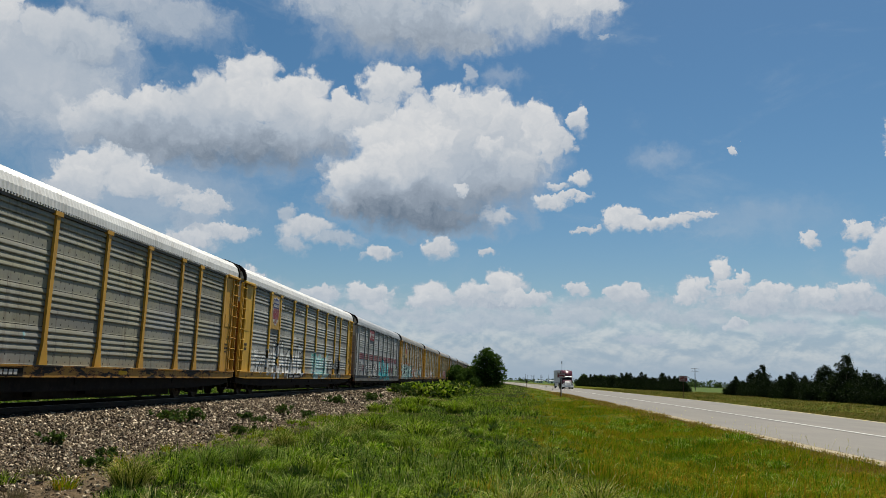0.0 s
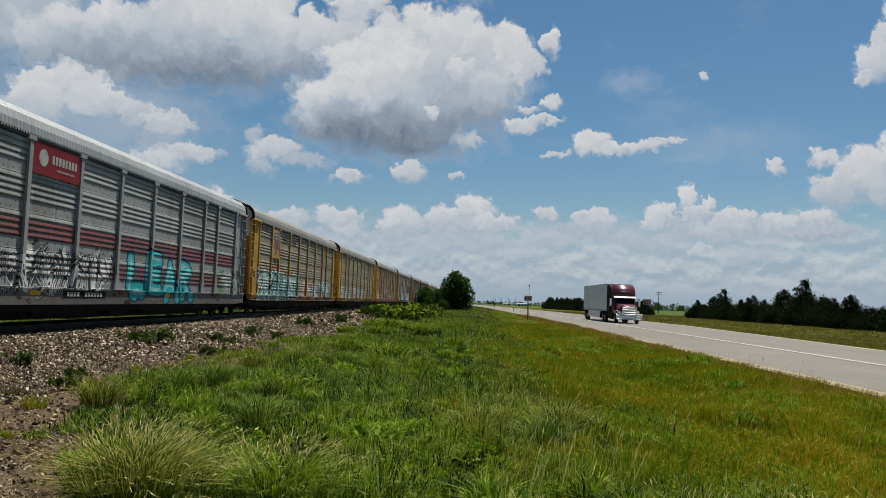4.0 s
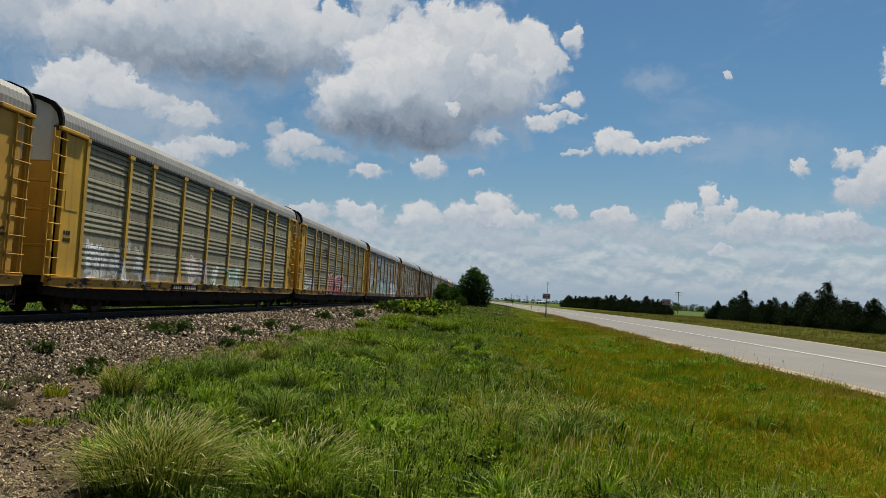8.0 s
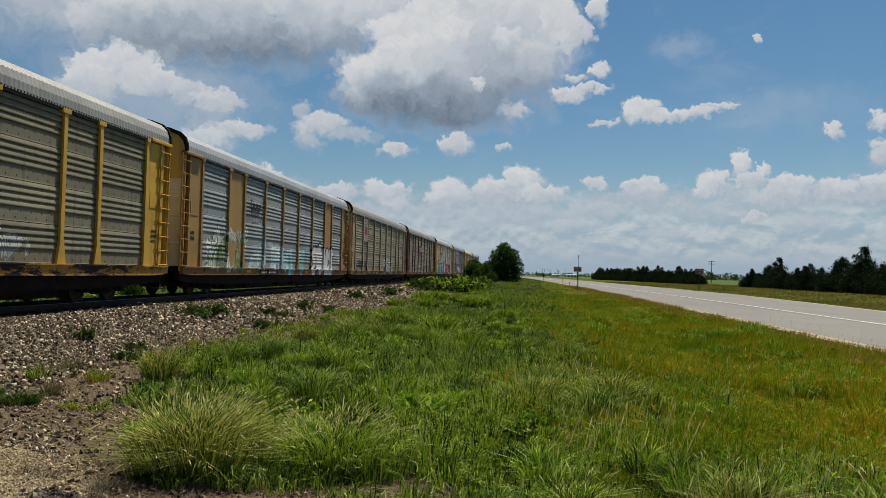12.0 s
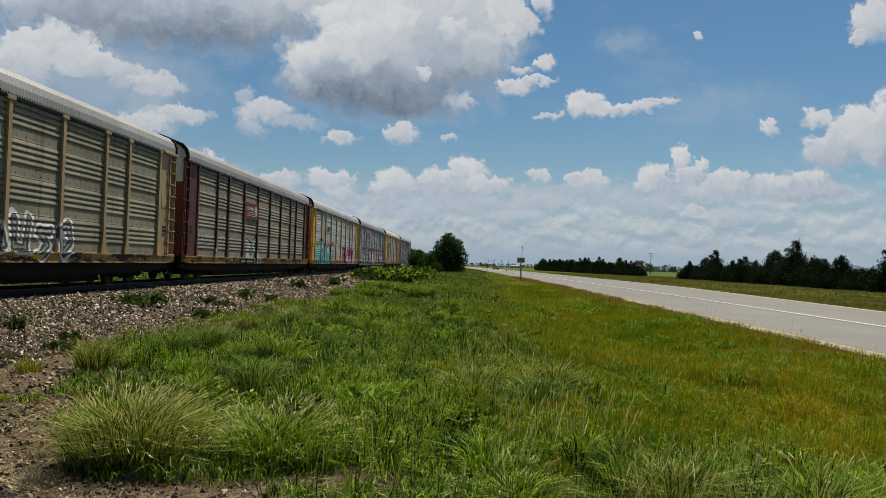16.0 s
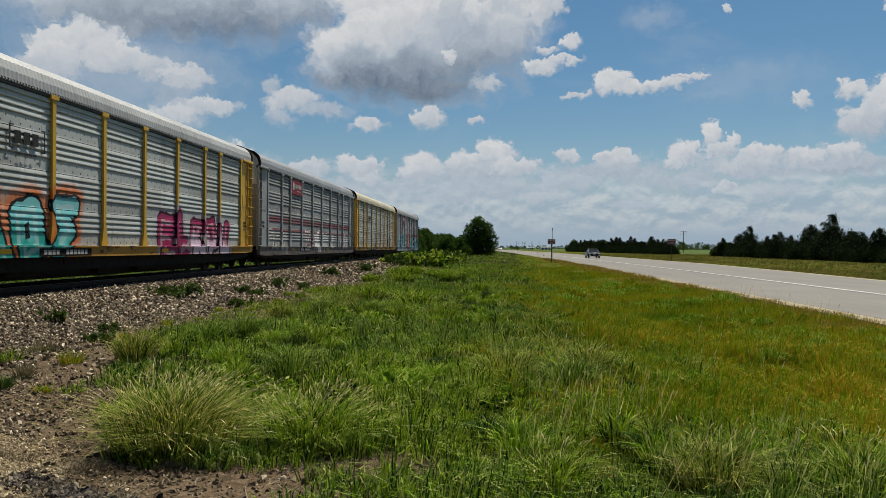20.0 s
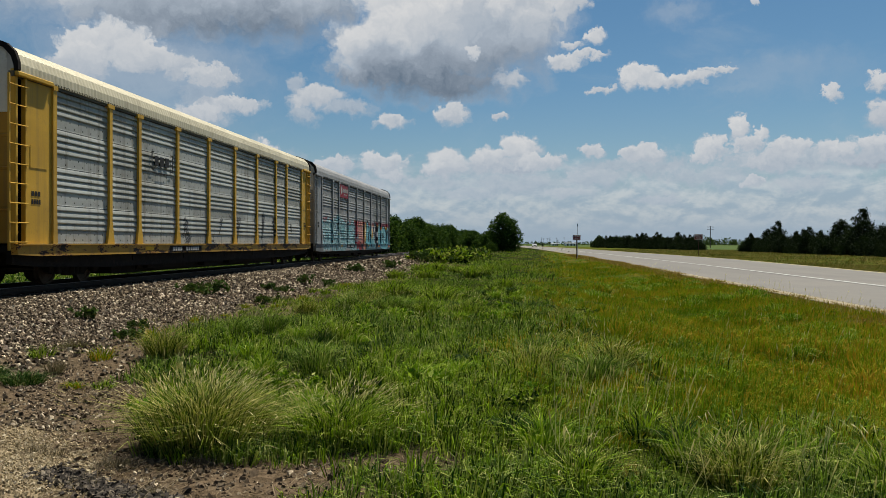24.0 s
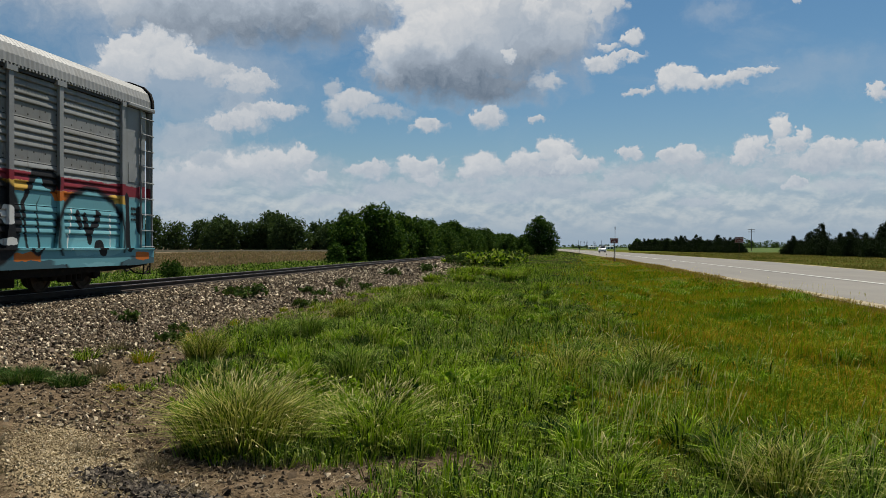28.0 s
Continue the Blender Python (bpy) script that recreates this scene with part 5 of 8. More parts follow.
def sill_shape(low):
    bm = bmesh.new()
    prism(bm, [(-13.36, low + 0.05), (-12.4, low), (12.4, low), (13.36, low + 0.05), (13.36, 1.10), (-13.36, 1.10)], "X", 1.40, 1.56)
    box(bm, 1.40, 1.60, -13.35, 13.35, 1.075, 1.115)
    return bm


def web_shape():
    bm = bmesh.new()
    prism(bm, [(-13.3, 0.62), (-12.2, 0.52), (-8.6, 0.42), (8.6, 0.42), (12.2, 0.52), (13.3, 0.62), (13.3, 0.95), (-13.3, 0.95)], "X", 1.22, 1.38)
    return bm


def top_rail_shape():
    bm = bmesh.new()
    box(bm, 1.36, 1.50, -13.4, 13.4, 5.12, 5.25)
    return bm


def lug_shape():
    bm = bmesh.new()
    for i in range(212):                       # drip lugs under the eave
        y = -13.2 + i * 0.125
        box(bm, 1.50, 1.54, y, y + 0.06, 5.19, 5.24)
    return bm


def under_shape():
    bm = bmesh.new()
    box(bm, -0.35, 0.35, -13.2, 13.2, 0.55, 0.95)
    box(bm, -1.40, 1.40, -13.3, 13.3, 0.90, 1.06)
    for y in (-7.2, -3.4, 0.6, 4.1, 7.3):
        box(bm, -1.40, 1.40, y - 0.12, y + 0.12, 0.60, 0.85)
    box(bm, 0.55, 1.25, -1.3, 0.2, 0.28, 0.70)
    rod(bm, (0.9, -6.4, 0.42), (0.9, -5.2, 0.42), 0.2, 12)
    # Solid near-black blocks added to close the underside with shade.
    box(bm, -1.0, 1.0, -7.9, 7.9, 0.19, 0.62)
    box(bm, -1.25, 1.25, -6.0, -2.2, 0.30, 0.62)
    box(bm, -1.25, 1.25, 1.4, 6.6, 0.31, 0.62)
    rod(bm, (1.2, -8.0, 0.50), (1.2, 8.0, 0.50), 0.025, 6)
    return bm


def end_plate_shape():
    bm = bmesh.new()
    box(bm, 1.40, 1.48, 11.80, 12.98, 1.10, 5.13)
    box(bm, 1.478, 1.492, 12.05, 12.75, 3.0, 3.55)
    for z in np.arange(1.4, 5.0, 0.4):
        box(bm, 1.479, 1.492, 11.86, 11.89, z, z + 0.03)
    return bm


def end_door_shape():
    """One leaf of the folding end door, with three stiffening folds."""
    bm = bmesh.new()
    prism(bm, [(13.10, 1.12), (13.18, 1.12)] + [(13.18 + d, z + k) for z in (1.9, 2.9, 3.7) for k, d in ((0, 0), (0.02, 0.03), (0.07, 0.03), (0.09, 0))] + [(13.18, 4.32), (13.10, 4.32)], "X", 0.006, 1.36)
    return bm


def end_hood_shape():
    bm = bmesh.new()
    prism(bm, [(x * 0.985, z - 0.02) for x, z in ROOF_LINE] + [(-1.38, 5.2), (-1.38, 4.30), (1.38, 4.30), (1.38, 5.2)], "Y", 13.14, 13.24)
    return bm


def hoop_shape():
    bm = bmesh.new()
    arch(bm, 13.25, 13.36, 0.05, 0.06)
    return bm


def coupler_shape():
    bm = bmesh.new()
    box(bm, -0.13, 0.13, 13.1, 13.75, 0.72, 0.98)
    prism(bm, [(-0.2, 13.72), (0.16, 13.72), (0.2, 13.98), (0.02, 14.0), (-0.02, 13.86), (-0.2, 13.86)], "Z", 0.68, 1.0)
    return bm


def hose_shape():
    bm = bmesh.new()
    pts = [(0.45, 13.3, 0.72), (0.47, 13.55, 0.50), (0.45, 13.75, 0.40), (0.40, 13.95, 0.42)]
    for a, b in zip(pts, pts[1:]):
        rod(bm, a, b, 0.028, 6)
    return bm


def release_rod_shape():
    bm = bmesh.new()
    pts = [(1.3, 12.3, 0.58), (1.3, 12.7, 0.40), (1.3, 13.2, 0.34), (1.3, 13.45, 0.44), (1.3, 13.5, 0.58)]
    for a, b in zip(pts, pts[1:]):
        rod(bm, a, b, 0.022, 6)
    return bm


def stirrup_shape():
    bm = bmesh.new()
    for y in (12.84, 13.20):
        box(bm, 1.50, 1.53, y - 0.012, y + 0.012, 0.36, 0.98)
    box(bm, 1.48, 1.55, 12.82, 13.22, 0.34, 0.37)
    return bm


def add_logo(car, kind):
    if kind in ("shield", "tan shield"):
        ground, tone = (PLACARD_YELLOW, "yellow") if kind == "shield" else (PLACARD_TAN, "tan")
        p = part("placard", soft_box(1.498, 1.508, -8.83, -7.18, 3.34, 5.10, 0.004, 1), ground, car, tone + " placard with a striped shield")
        bm = bmesh.new()
        prism(bm, [(-8.52, 4.97), (-8.26, 4.92), (-8.0, 5.03), (-7.74, 4.92), (-7.48, 4.97), (-7.40, 4.62), (-7.42, 4.1), (-7.55, 3.78), (-8.0, 3.5), (-8.45, 3.78), (-8.58, 4.1), (-8.60, 4.62)], "X", 1.509, 1.513)
        part("shield", bm, STENCIL, p, "white shield")
        bm = bmesh.new()
        prism(bm, [(-8.48, 4.91), (-8.26, 4.87), (-8.0, 4.97), (-7.74, 4.87), (-7.52, 4.91), (-7.46, 4.62), (-7.46, 4.42), (-8.54, 4.42), (-8.54, 4.62)], "X", 1.514, 1.517)
        part("shield_band", bm, SHIELD_BLUE, p, "dark blue upper band")
        tagged(part("shield_lettering", bars([(-8.42, -7.58, 4.68, 4.82, 5), (-8.46, -7.54, 4.48, 4.62, 7)], 1.518, 0.003, ""), STENCIL, p, "white letter bars"), kind="stuff")
        tagged(part("shield_striping", bars([(-8.46, -7.42, 3.86, 4.40, 6), (-8.14, -7.76, 3.64, 3.86, 2)], 1.514, 0.003, ""), PLACARD_RED, p, "red stripes"), kind="stuff")
        if kind == "shield":
            letters("BUILDING", 0.34, STENCIL_BLACK, car, pose(1.467, -5.45, 4.62, 90, 0, 90), "black_lettering")
            letters("AMERICA", 0.34, STENCIL_BLACK, car, pose(1.467, -3.20, 4.62, 90, 0, 90), "black_lettering")
    elif kind == "red":
        p = part("placard", soft_box(1.498, 1.508, -6.99, -4.36, 4.22, 5.09, 0.004, 1), PLACARD_RED, car, "dark red placard with a pale emblem")
        tagged(part("placard_lettering", bars([(-6.0, -4.55, 4.60, 4.84, 8), (-5.7, -4.7, 4.42, 4.48, 10)], 1.509, 0.004, ""), STENCIL, p, "white letter bars"), kind="stuff")
        bm = bmesh.new()
        lathe(bm, [(1.509, 0.24), (1.513, 0.24)], "X", 18, (0, -6.45, 4.70))
        part("emblem", bm, STENCIL, p, "pale round emblem")
    elif kind == "boxed":
        bm = bars([(-6.02, -4.86, 3.70, 4.02, 3), (-5.8, -5.0, 3.42, 3.48, 4)], 1.492, 0.006, "")
        for y, w in ((-6.22, 0.16), (-4.68, -0.16)):
            box(bm, 1.492, 1.498, y - 0.03, y + 0.03, 3.55, 4.16)
            for z in (3.55, 4.12):
                box(bm, 1.492, 1.498, min(y, y + w), max(y, y + w), z, z + 0.04)
        part("emblem", bm, STENCIL_BLACK, car, "black stencilled emblem in brackets")
    elif kind == "black":
        part("emblem", bars([(-5.9, -4.6, 4.02, 4.07, 1), (-5.9, -4.6, 4.14, 4.19, 1), (-5.2, -4.5, 3.85, 4.2, 2), (-5.2, -4.3, 3.60, 3.74, 7), (-5.2, -4.3, 3.42, 3.56, 8)], 1.492, 0.006, ""),
             STENCIL_BLACK, car, "black stencilled emblem and letter bars")
    elif kind == "wheel":
        p = part("placard", soft_box(1.498, 1.508, -4.1, -1.4, 3.25, 4.15, 0.004, 1), plain("oxide_red", (0.12, 0.020, 0.016), (0.15, 0.028, 0.022), 0.6), car, "oxide red placard")
        tagged(part("placard_lettering", bars([(-3.9, -2.4, 3.75, 3.92, 7)], 1.509, 0.004, ""), STENCIL, p, "white letter bars"), kind="stuff")
        bm = bmesh.new()
        for i in range(3):
            box(bm, 1.509, 1.513, -3.9 + 0.25 * i, -1.9, 3.42 + 0.10 * i, 3.46 + 0.10 * i)
        lathe(bm, [(1.509, 0.30), (1.513, 0.30)], "X", 20, (0, -1.95, 3.72))
        part("emblem", bm, STENCIL, p, "white wheel and line emblem")


def spray(y0, y1, z0, z1, fill, fill2, line=BLACK, size=0.8, solid=0.8, glow=None):
    return (y0, y1, z0, z1, fill, fill2, line, size, solid, glow)


STRIPED = ((1.45, 1.60, RED), (1.62, 1.76, RED), (1.80, 1.94, RED), (2.45, 2.60, RED), (2.63, 2.77, RED), (2.80, 2.94, RED))
FEW_STRIPES = ((1.98, 2.10, RED), (2.45, 2.60, RED), (2.63, 2.77, RED))


def limb(y, z, w, h, fill):
    """A fat outlined finger of paint with a pale streak."""
    return [("oval", BLACK, y, z, w + 0.10, h + 0.09), ("oval", fill, y, z, w, h), ("stroke", WHITE, y - w * 0.45, z - h * 0.5, y - w * 0.35, z + h * 0.6, 0.035)]


def line_of(colour, width, *points):
    return [("stroke", colour, *a, *b, width) for a, b in zip(points, points[1:])]


def rear_car_mural():
    """Teal shapes before red and yellow bands, pink fingers, a black beast and a round teal face."""
    teal, wine, pink, gold = (0.12, 0.30, 0.34), (0.19, 0.022, 0.032), (0.42, 0.17, 0.125), (0.55, 0.34, 0.07)
    out = [("block", teal, 20.0, 1.45, 7.7, 1.06), ("block", wine, 24.0, 2.72, 3.6, 0.16), ("block", wine, 14.2, 2.62, 2.2, 0.16), ("block", gold, 21.6, 2.56, 0.75, 0.12), ("block", ORANGE, 23.2, 2.42, 0.7, 0.13),
           ("block", gold, 25.4, 2.42, 0.6, 0.12), ("block", ORANGE, 19.2, 2.3, 0.6, 0.35), ("oval", gold, 18.9, 1.9, 0.45, 0.4), ("block", (0.05, 0.10, 0.12), 20.5, 0.72, 7.2, 0.12),
           ("block", ORANGE, 21.6, 0.90, 0.45, 0.09), ("block", ORANGE, 26.7, 0.88, 0.35, 0.11)]
    out += limb(12.6, 1.75, 0.42, 1.0, wine) + limb(13.1, 2.3, 0.26, 0.55, (0.36, 0.10, 0.10)) + limb(13.8, 1.9, 0.30, 0.95, pink) + limb(14.5, 1.75, 0.34, 1.15, pink) + limb(15.1, 1.9, 0.24, 0.95, pink)
    out += limb(15.75, 1.7, 0.32, 1.05, gold) + limb(16.3, 2.0, 0.24, 0.75, gold)
    out += [("oval", wine, 13.6, 0.95, 0.7, 0.34), ("oval", BLACK, 14.4, 0.95, 0.35, 0.30), ("oval", pink, 15.2, 0.9, 0.4, 0.26), ("oval", BLACK, 15.9, 0.9, 0.30, 0.28)]
    out += line_of(BLACK, 0.40, (16.7, 1.2), (17.0, 2.55), (18.1, 1.25)) + line_of(teal, 0.31, (16.75, 1.25), (17.05, 2.45), (18.0, 1.3)) + [("oval", teal, 17.25, 1.5, 0.65, 0.62), ("oval", BLACK, 17.4, 1.65, 0.20, 0.48)]
    out += [("oval", BLACK, 20.4, 1.75, 1.15, 1.05), ("oval", BLACK, 19.9, 2.75, 0.25, 0.30), ("oval", teal, 19.6, 1.25, 0.55, 0.50)] + line_of(WHITE, 0.07, (19.2, 2.5), (19.5, 1.9), (20.0, 1.3), (19.9, 0.95))
    out += [("oval", WHITE, 20.2, 2.3, 0.18, 0.32), ("oval", WHITE, 21.05, 1.85, 0.20, 0.22), ("oval", WHITE, 21.1, 1.25, 0.28, 0.09), ("oval", WHITE, 19.4, 2.35, 0.12, 0.30)]
    out += line_of(BLACK, 0.26, (21.95, 1.2), (21.8, 2.1), (22.1, 2.75), (22.65, 2.75)) + line_of(teal, 0.17, (21.95, 1.2), (21.85, 2.1), (22.15, 2.6), (22.6, 2.3), (22.75, 1.4)) + [("oval", BLACK, 22.5, 2.72, 0.26, 0.18)]
    out += [("oval", BLACK, 24.3, 1.45, 1.55, 1.28), ("oval", teal, 24.3, 1.40, 1.42, 1.17), ("oval", (0.17, 0.38, 0.42), 24.5, 1.15, 1.05, 0.55), ("block", teal, 24.3, 0.85, 1.7, 0.10)]
    out += line_of(BLACK, 0.10, (23.65, 2.0), (23.8, 1.72)) + line_of(BLACK, 0.10, (24.0, 1.95), (24.15, 1.5), (24.5, 1.75), (24.6, 2.02)) + [("oval", BLACK, 24.2, 1.42, 0.13, 0.20), ("oval", BLACK, 24.65, 1.12, 0.24, 0.22)]
    out += line_of(WHITE, 0.03, (23.3, 1.1), (23.4, 2.1)) + line_of(WHITE, 0.03, (25.2, 1.2), (25.1, 2.0)) + line_of(BLACK, 0.15, (26.0, 1.1), (25.95, 2.5)) + [("oval", BLACK, 26.65, 1.9, 0.22, 0.42)]
    return out


CARS = [
    autorack("weathered grey autorack car with ochre posts and white roof", OCHRE, ZINC_DARK, (0.203, 0.206, 0.196), (0.66, 0.66, 0.64), (0.36, 0.19, 0.04), OCHRE,
             [spray(9.5, 12.0, 0.9, 2.1, AQUA, PALE, BLACK, 0.5, 0.5), spray(13.0, 17.0, 1.0, 1.9, PALE, (0.21, 0.21, 0.203), BLACK, 0.5, 0.4)], grime=0.55),
    autorack("grey autorack car with yellow ends, white roof and a shield placard", YELLOW, ZINC, (0.21, 0.217, 0.21), (0.68, 0.68, 0.66), OCHRE, (0.294, 0.119, 0.014),
             [spray(2.8, 6.0, 1.0, 2.2, PALE, WHITE, BLACK, 0.5, 0.7), ("KAONE", 6.0, 12.4, 0.85, 2.55, WHITE, PALE, (0.03, 0.03, 0.03), None, 0.17), spray(14.6, 19.2, 0.8, 2.4, AQUA, TEAL, WHITE, 0.8, 0.8),
              spray(19.0, 24.5, 0.8, 2.2, BLACK, PALE, BLACK, 0.7, 0.8)], logo="shield", grime=0.3),
    autorack("silver autorack car with red stripes and a red placard", SILVER, (0.294, 0.308, 0.308), (0.238, 0.252, 0.252), (0.385, 0.406, 0.42), (0.112, 0.112, 0.105), (0.23, 0.23, 0.22),
             [spray(2.8, 12.5, 1.0, 2.3, WHITE, (0.084, 0.091, 0.091), BLACK, 0.7, 0.75), ("LEAR", 13.4, 20.0, 0.92, 2.35, (0.015, 0.27, 0.29), (0.05, 0.36, 0.38), (0.004, 0.03, 0.06), None, 0.26),
              spray(23.0, 26.2, 0.9, 2.2, (0.154, 0.21, 0.126), PALE, (0.035, 0.084, 0.028), 0.5, 0.75)], STRIPED, logo="red", grime=0.3, rung_colour=1),
    autorack("brownish autorack car with ochre posts and a shield placard", OCHRE, ZINC_WARM, (0.252, 0.231, 0.182), (0.294, 0.287, 0.259), (0.38, 0.20, 0.035), (0.294, 0.14, 0.021),
             [spray(2.1, 12.8, 0.7, 2.6, (0.08, 0.30, 0.30), (0.44, 0.60, 0.55), BLACK, 0.62, 1.0, (0.34, 0.11, 0.03)), spray(13.5, 17.5, 1.1, 2.0, WHITE, AQUA, ORANGE, 0.6, 0.6, (0.294, 0.119, 0.042)),
              spray(17.5, 25.0, 1.0, 2.2, AQUA, WHITE, (0.07, 0.14, 0.14), 0.7, 0.75)], logo="shield", grime=0.55),
    autorack("weathered grey autorack car with yellow posts and ends", YELLOW, ZINC_WARM, ZINC_DARK, (0.28, 0.273, 0.252), (0.40, 0.22, 0.035), YELLOW,
             [spray(2.8, 6.8, 1.05, 2.2, PALE, WHITE, (0.21, 0.21, 0.21), 0.6, 0.75), spray(7.6, 9.0, 1.0, 1.9, PALE, PALE, (0.21, 0.21, 0.21), 0.5, 0.6),
              spray(9.5, 13.0, 1.0, 2.0, WHITE, (0.42, 0.34, 0.31), (0.28, 0.16, 0.14), 0.6, 0.75), spray(13.2, 17.5, 1.0, 2.0, WHITE, PALE, GREEN, 0.6, 0.75)], grime=0.55),
    autorack("dark weathered autorack car with yellow posts and black emblem", YELLOW, (0.165, 0.155, 0.105), (0.225, 0.205, 0.135), (0.322, 0.319, 0.301), (0.42, 0.23, 0.035), YELLOW,
             [spray(3.0, 6.0, 1.1, 2.0, WHITE, PALE, (0.14, 0.14, 0.14), 0.6, 0.7), ("NAUKS", 10.2, 16.2, 0.72, 2.05, (0.20, 0.03, 0.025), (0.26, 0.07, 0.06), WHITE, None, 0.34),
              spray(16.4, 20.0, 1.2, 1.8, PALE, PALE, (0.14, 0.14, 0.126), 0.45, 0.4)], logo="black", grime=0.6),
    autorack("tan autorack car with zinc side sheets and graffiti", (0.322, 0.189, 0.0595), (0.266, 0.294, 0.301), (0.224, 0.252, 0.259), (0.35, 0.371, 0.385), (0.21, 0.105, 0.035), (0.50, 0.47, 0.35),
             [spray(3.0, 7.4, 0.9, 2.6, (0.175, 0.21, 0.084), WHITE, (0.042, 0.07, 0.021), 0.6, 0.6), spray(7.6, 12.0, 0.9, 2.3, WHITE, (0.21, 0.231, 0.21), AQUA, 0.6, 0.6),
              spray(11.5, 17.0, 0.9, 2.2, AQUA, WHITE, AQUA, 0.6, 0.6), ("SOUS", 18.2, 23.6, 0.78, 2.35, WHITE, (0.45, 0.44, 0.43), BLACK, None, 0.34), spray(23.5, 26.5, 1.0, 2.0, PALE, WHITE, BLACK, 0.4, 0.4)],
             logo="boxed", flat_bays=(1, 7), grime=0.3, hood=(0.42, 0.27, 0.05)),
    autorack("tan autorack car with grey-brown side sheets and a shield placard", TAN, ZINC_WARM, (0.20, 0.185, 0.13), (0.322, 0.315, 0.301), (0.36, 0.22, 0.06), (0.30, 0.165, 0.045),
             [spray(2.9, 7.0, 1.1, 2.0, (0.035, 0.035, 0.035), (0.063, 0.063, 0.0595), BLACK, 0.6, 0.6), ("OUSO", 14.4, 19.3, 0.95, 2.0, (0.05, 0.05, 0.045), (0.09, 0.085, 0.075), WHITE, None, 0.15)], logo="tan shield", grime=0.6),
    autorack("brown autorack car with oxide red posts and a red placard", BROWN, (0.26, 0.235, 0.165), (0.20, 0.18, 0.125), (0.294, 0.29, 0.273), (0.38, 0.21, 0.04), (0.12, 0.035, 0.022),
             [spray(2.9, 5.4, 1.1, 2.1, (0.231, 0.217, 0.182), (0.14, 0.133, 0.119), (0.056, 0.049, 0.042), 0.5, 0.6), spray(8.6, 10.0, 0.9, 1.9, PALE, (0.175, 0.175, 0.14), BLACK, 0.5, 0.6),
              ("RSA", 10.5, 13.5, 0.8, 2.1, (0.32, 0.34, 0.29), (0.25, 0.27, 0.22), BLACK, None, 0.16)], logo="wheel", grime=0.6, rung_colour=1),
    autorack("silver autorack car with yellow posts and bright graffiti", YELLOW, (0.43, 0.45, 0.43), (0.35, 0.37, 0.36), (0.42, 0.427, 0.42), (0.40, 0.21, 0.03), YELLOW,
             [("NEAOS", 2.9, 11.2, 0.60, 2.35, (0.02, 0.26, 0.22), (0.15, 0.42, 0.43), BLACK, (0.44, 0.11, 0.015), 0.30),
              ("EL", 16.6, 19.8, 0.72, 2.15, (0.20, 0.012, 0.055), (0.26, 0.02, 0.08), (0.03, 0.002, 0.010), (0.30, 0.28, 0.29), 0.30), ("ROU", 19.7, 24.2, 0.72, 2.15, (0.55, 0.42, 0.50), (0.22, 0.014, 0.06), (0.05, 0.003, 0.014), (0.30, 0.28, 0.29), 0.27)], logo="boxed", grime=0.22),
    autorack("silver autorack car with red stripes and white graffiti", SILVER, (0.266, 0.273, 0.273), (0.217, 0.224, 0.224), (0.294, 0.308, 0.315), (0.098, 0.091, 0.084), (0.22, 0.22, 0.21),
             [spray(2.8, 7.0, 0.9, 2.0, (0.385, 0.35, 0.294), PALE, (0.105, 0.084, 0.07), 0.5, 0.75), spray(9.5, 16.0, 0.9, 2.0, RED, WHITE, WHITE, 0.6, 0.7), spray(16.0, 25.5, 0.95, 2.0, PALE, RED, WHITE, 0.6, 0.6)],
             FEW_STRIPES, logo="red", grime=0.35, rung_colour=1),
    autorack("silver autorack car with yellow posts and cream roof", YELLOW, (0.375, 0.39, 0.365), (0.285, 0.295, 0.275), (0.58, 0.53, 0.38), (0.40, 0.23, 0.04), (0.308, 0.175, 0.028),
             [spray(10.5, 12.9, 1.1, 2.0, (0.056, 0.056, 0.056), BLACK, BLACK, 0.35, 0.35), spray(12.9, 17.2, 1.0, 2.2, (0.056, 0.056, 0.056), BLACK, BLACK, 0.35, 0.30), spray(19.0, 21.0, 1.2, 2.3, BLACK, BLACK, BLACK, 0.4, 0.35),
              spray(23.2, 24.0, 1.6, 2.1, BLACK, BLACK, BLACK, 0.3, 0.4)], logo="boxed", grime=0.5),
    autorack("grey autorack car at the train's rear with teal and orange graffiti", (0.252, 0.259, 0.259), (0.259, 0.266, 0.266), (0.203, 0.21, 0.21), (0.329, 0.329, 0.322), (0.119, 0.126, 0.126), (0.23, 0.24, 0.235),
             [spray(2.4, 12.4, 0.55, 2.75, (0.07, 0.24, 0.26), (0.16, 0.34, 0.37), BLACK, 0.75, 1.0, (0.294, 0.301, 0.294)), rear_car_mural()], FEW_STRIPES, logo="red", grime=0.3, rung_colour=1),
]


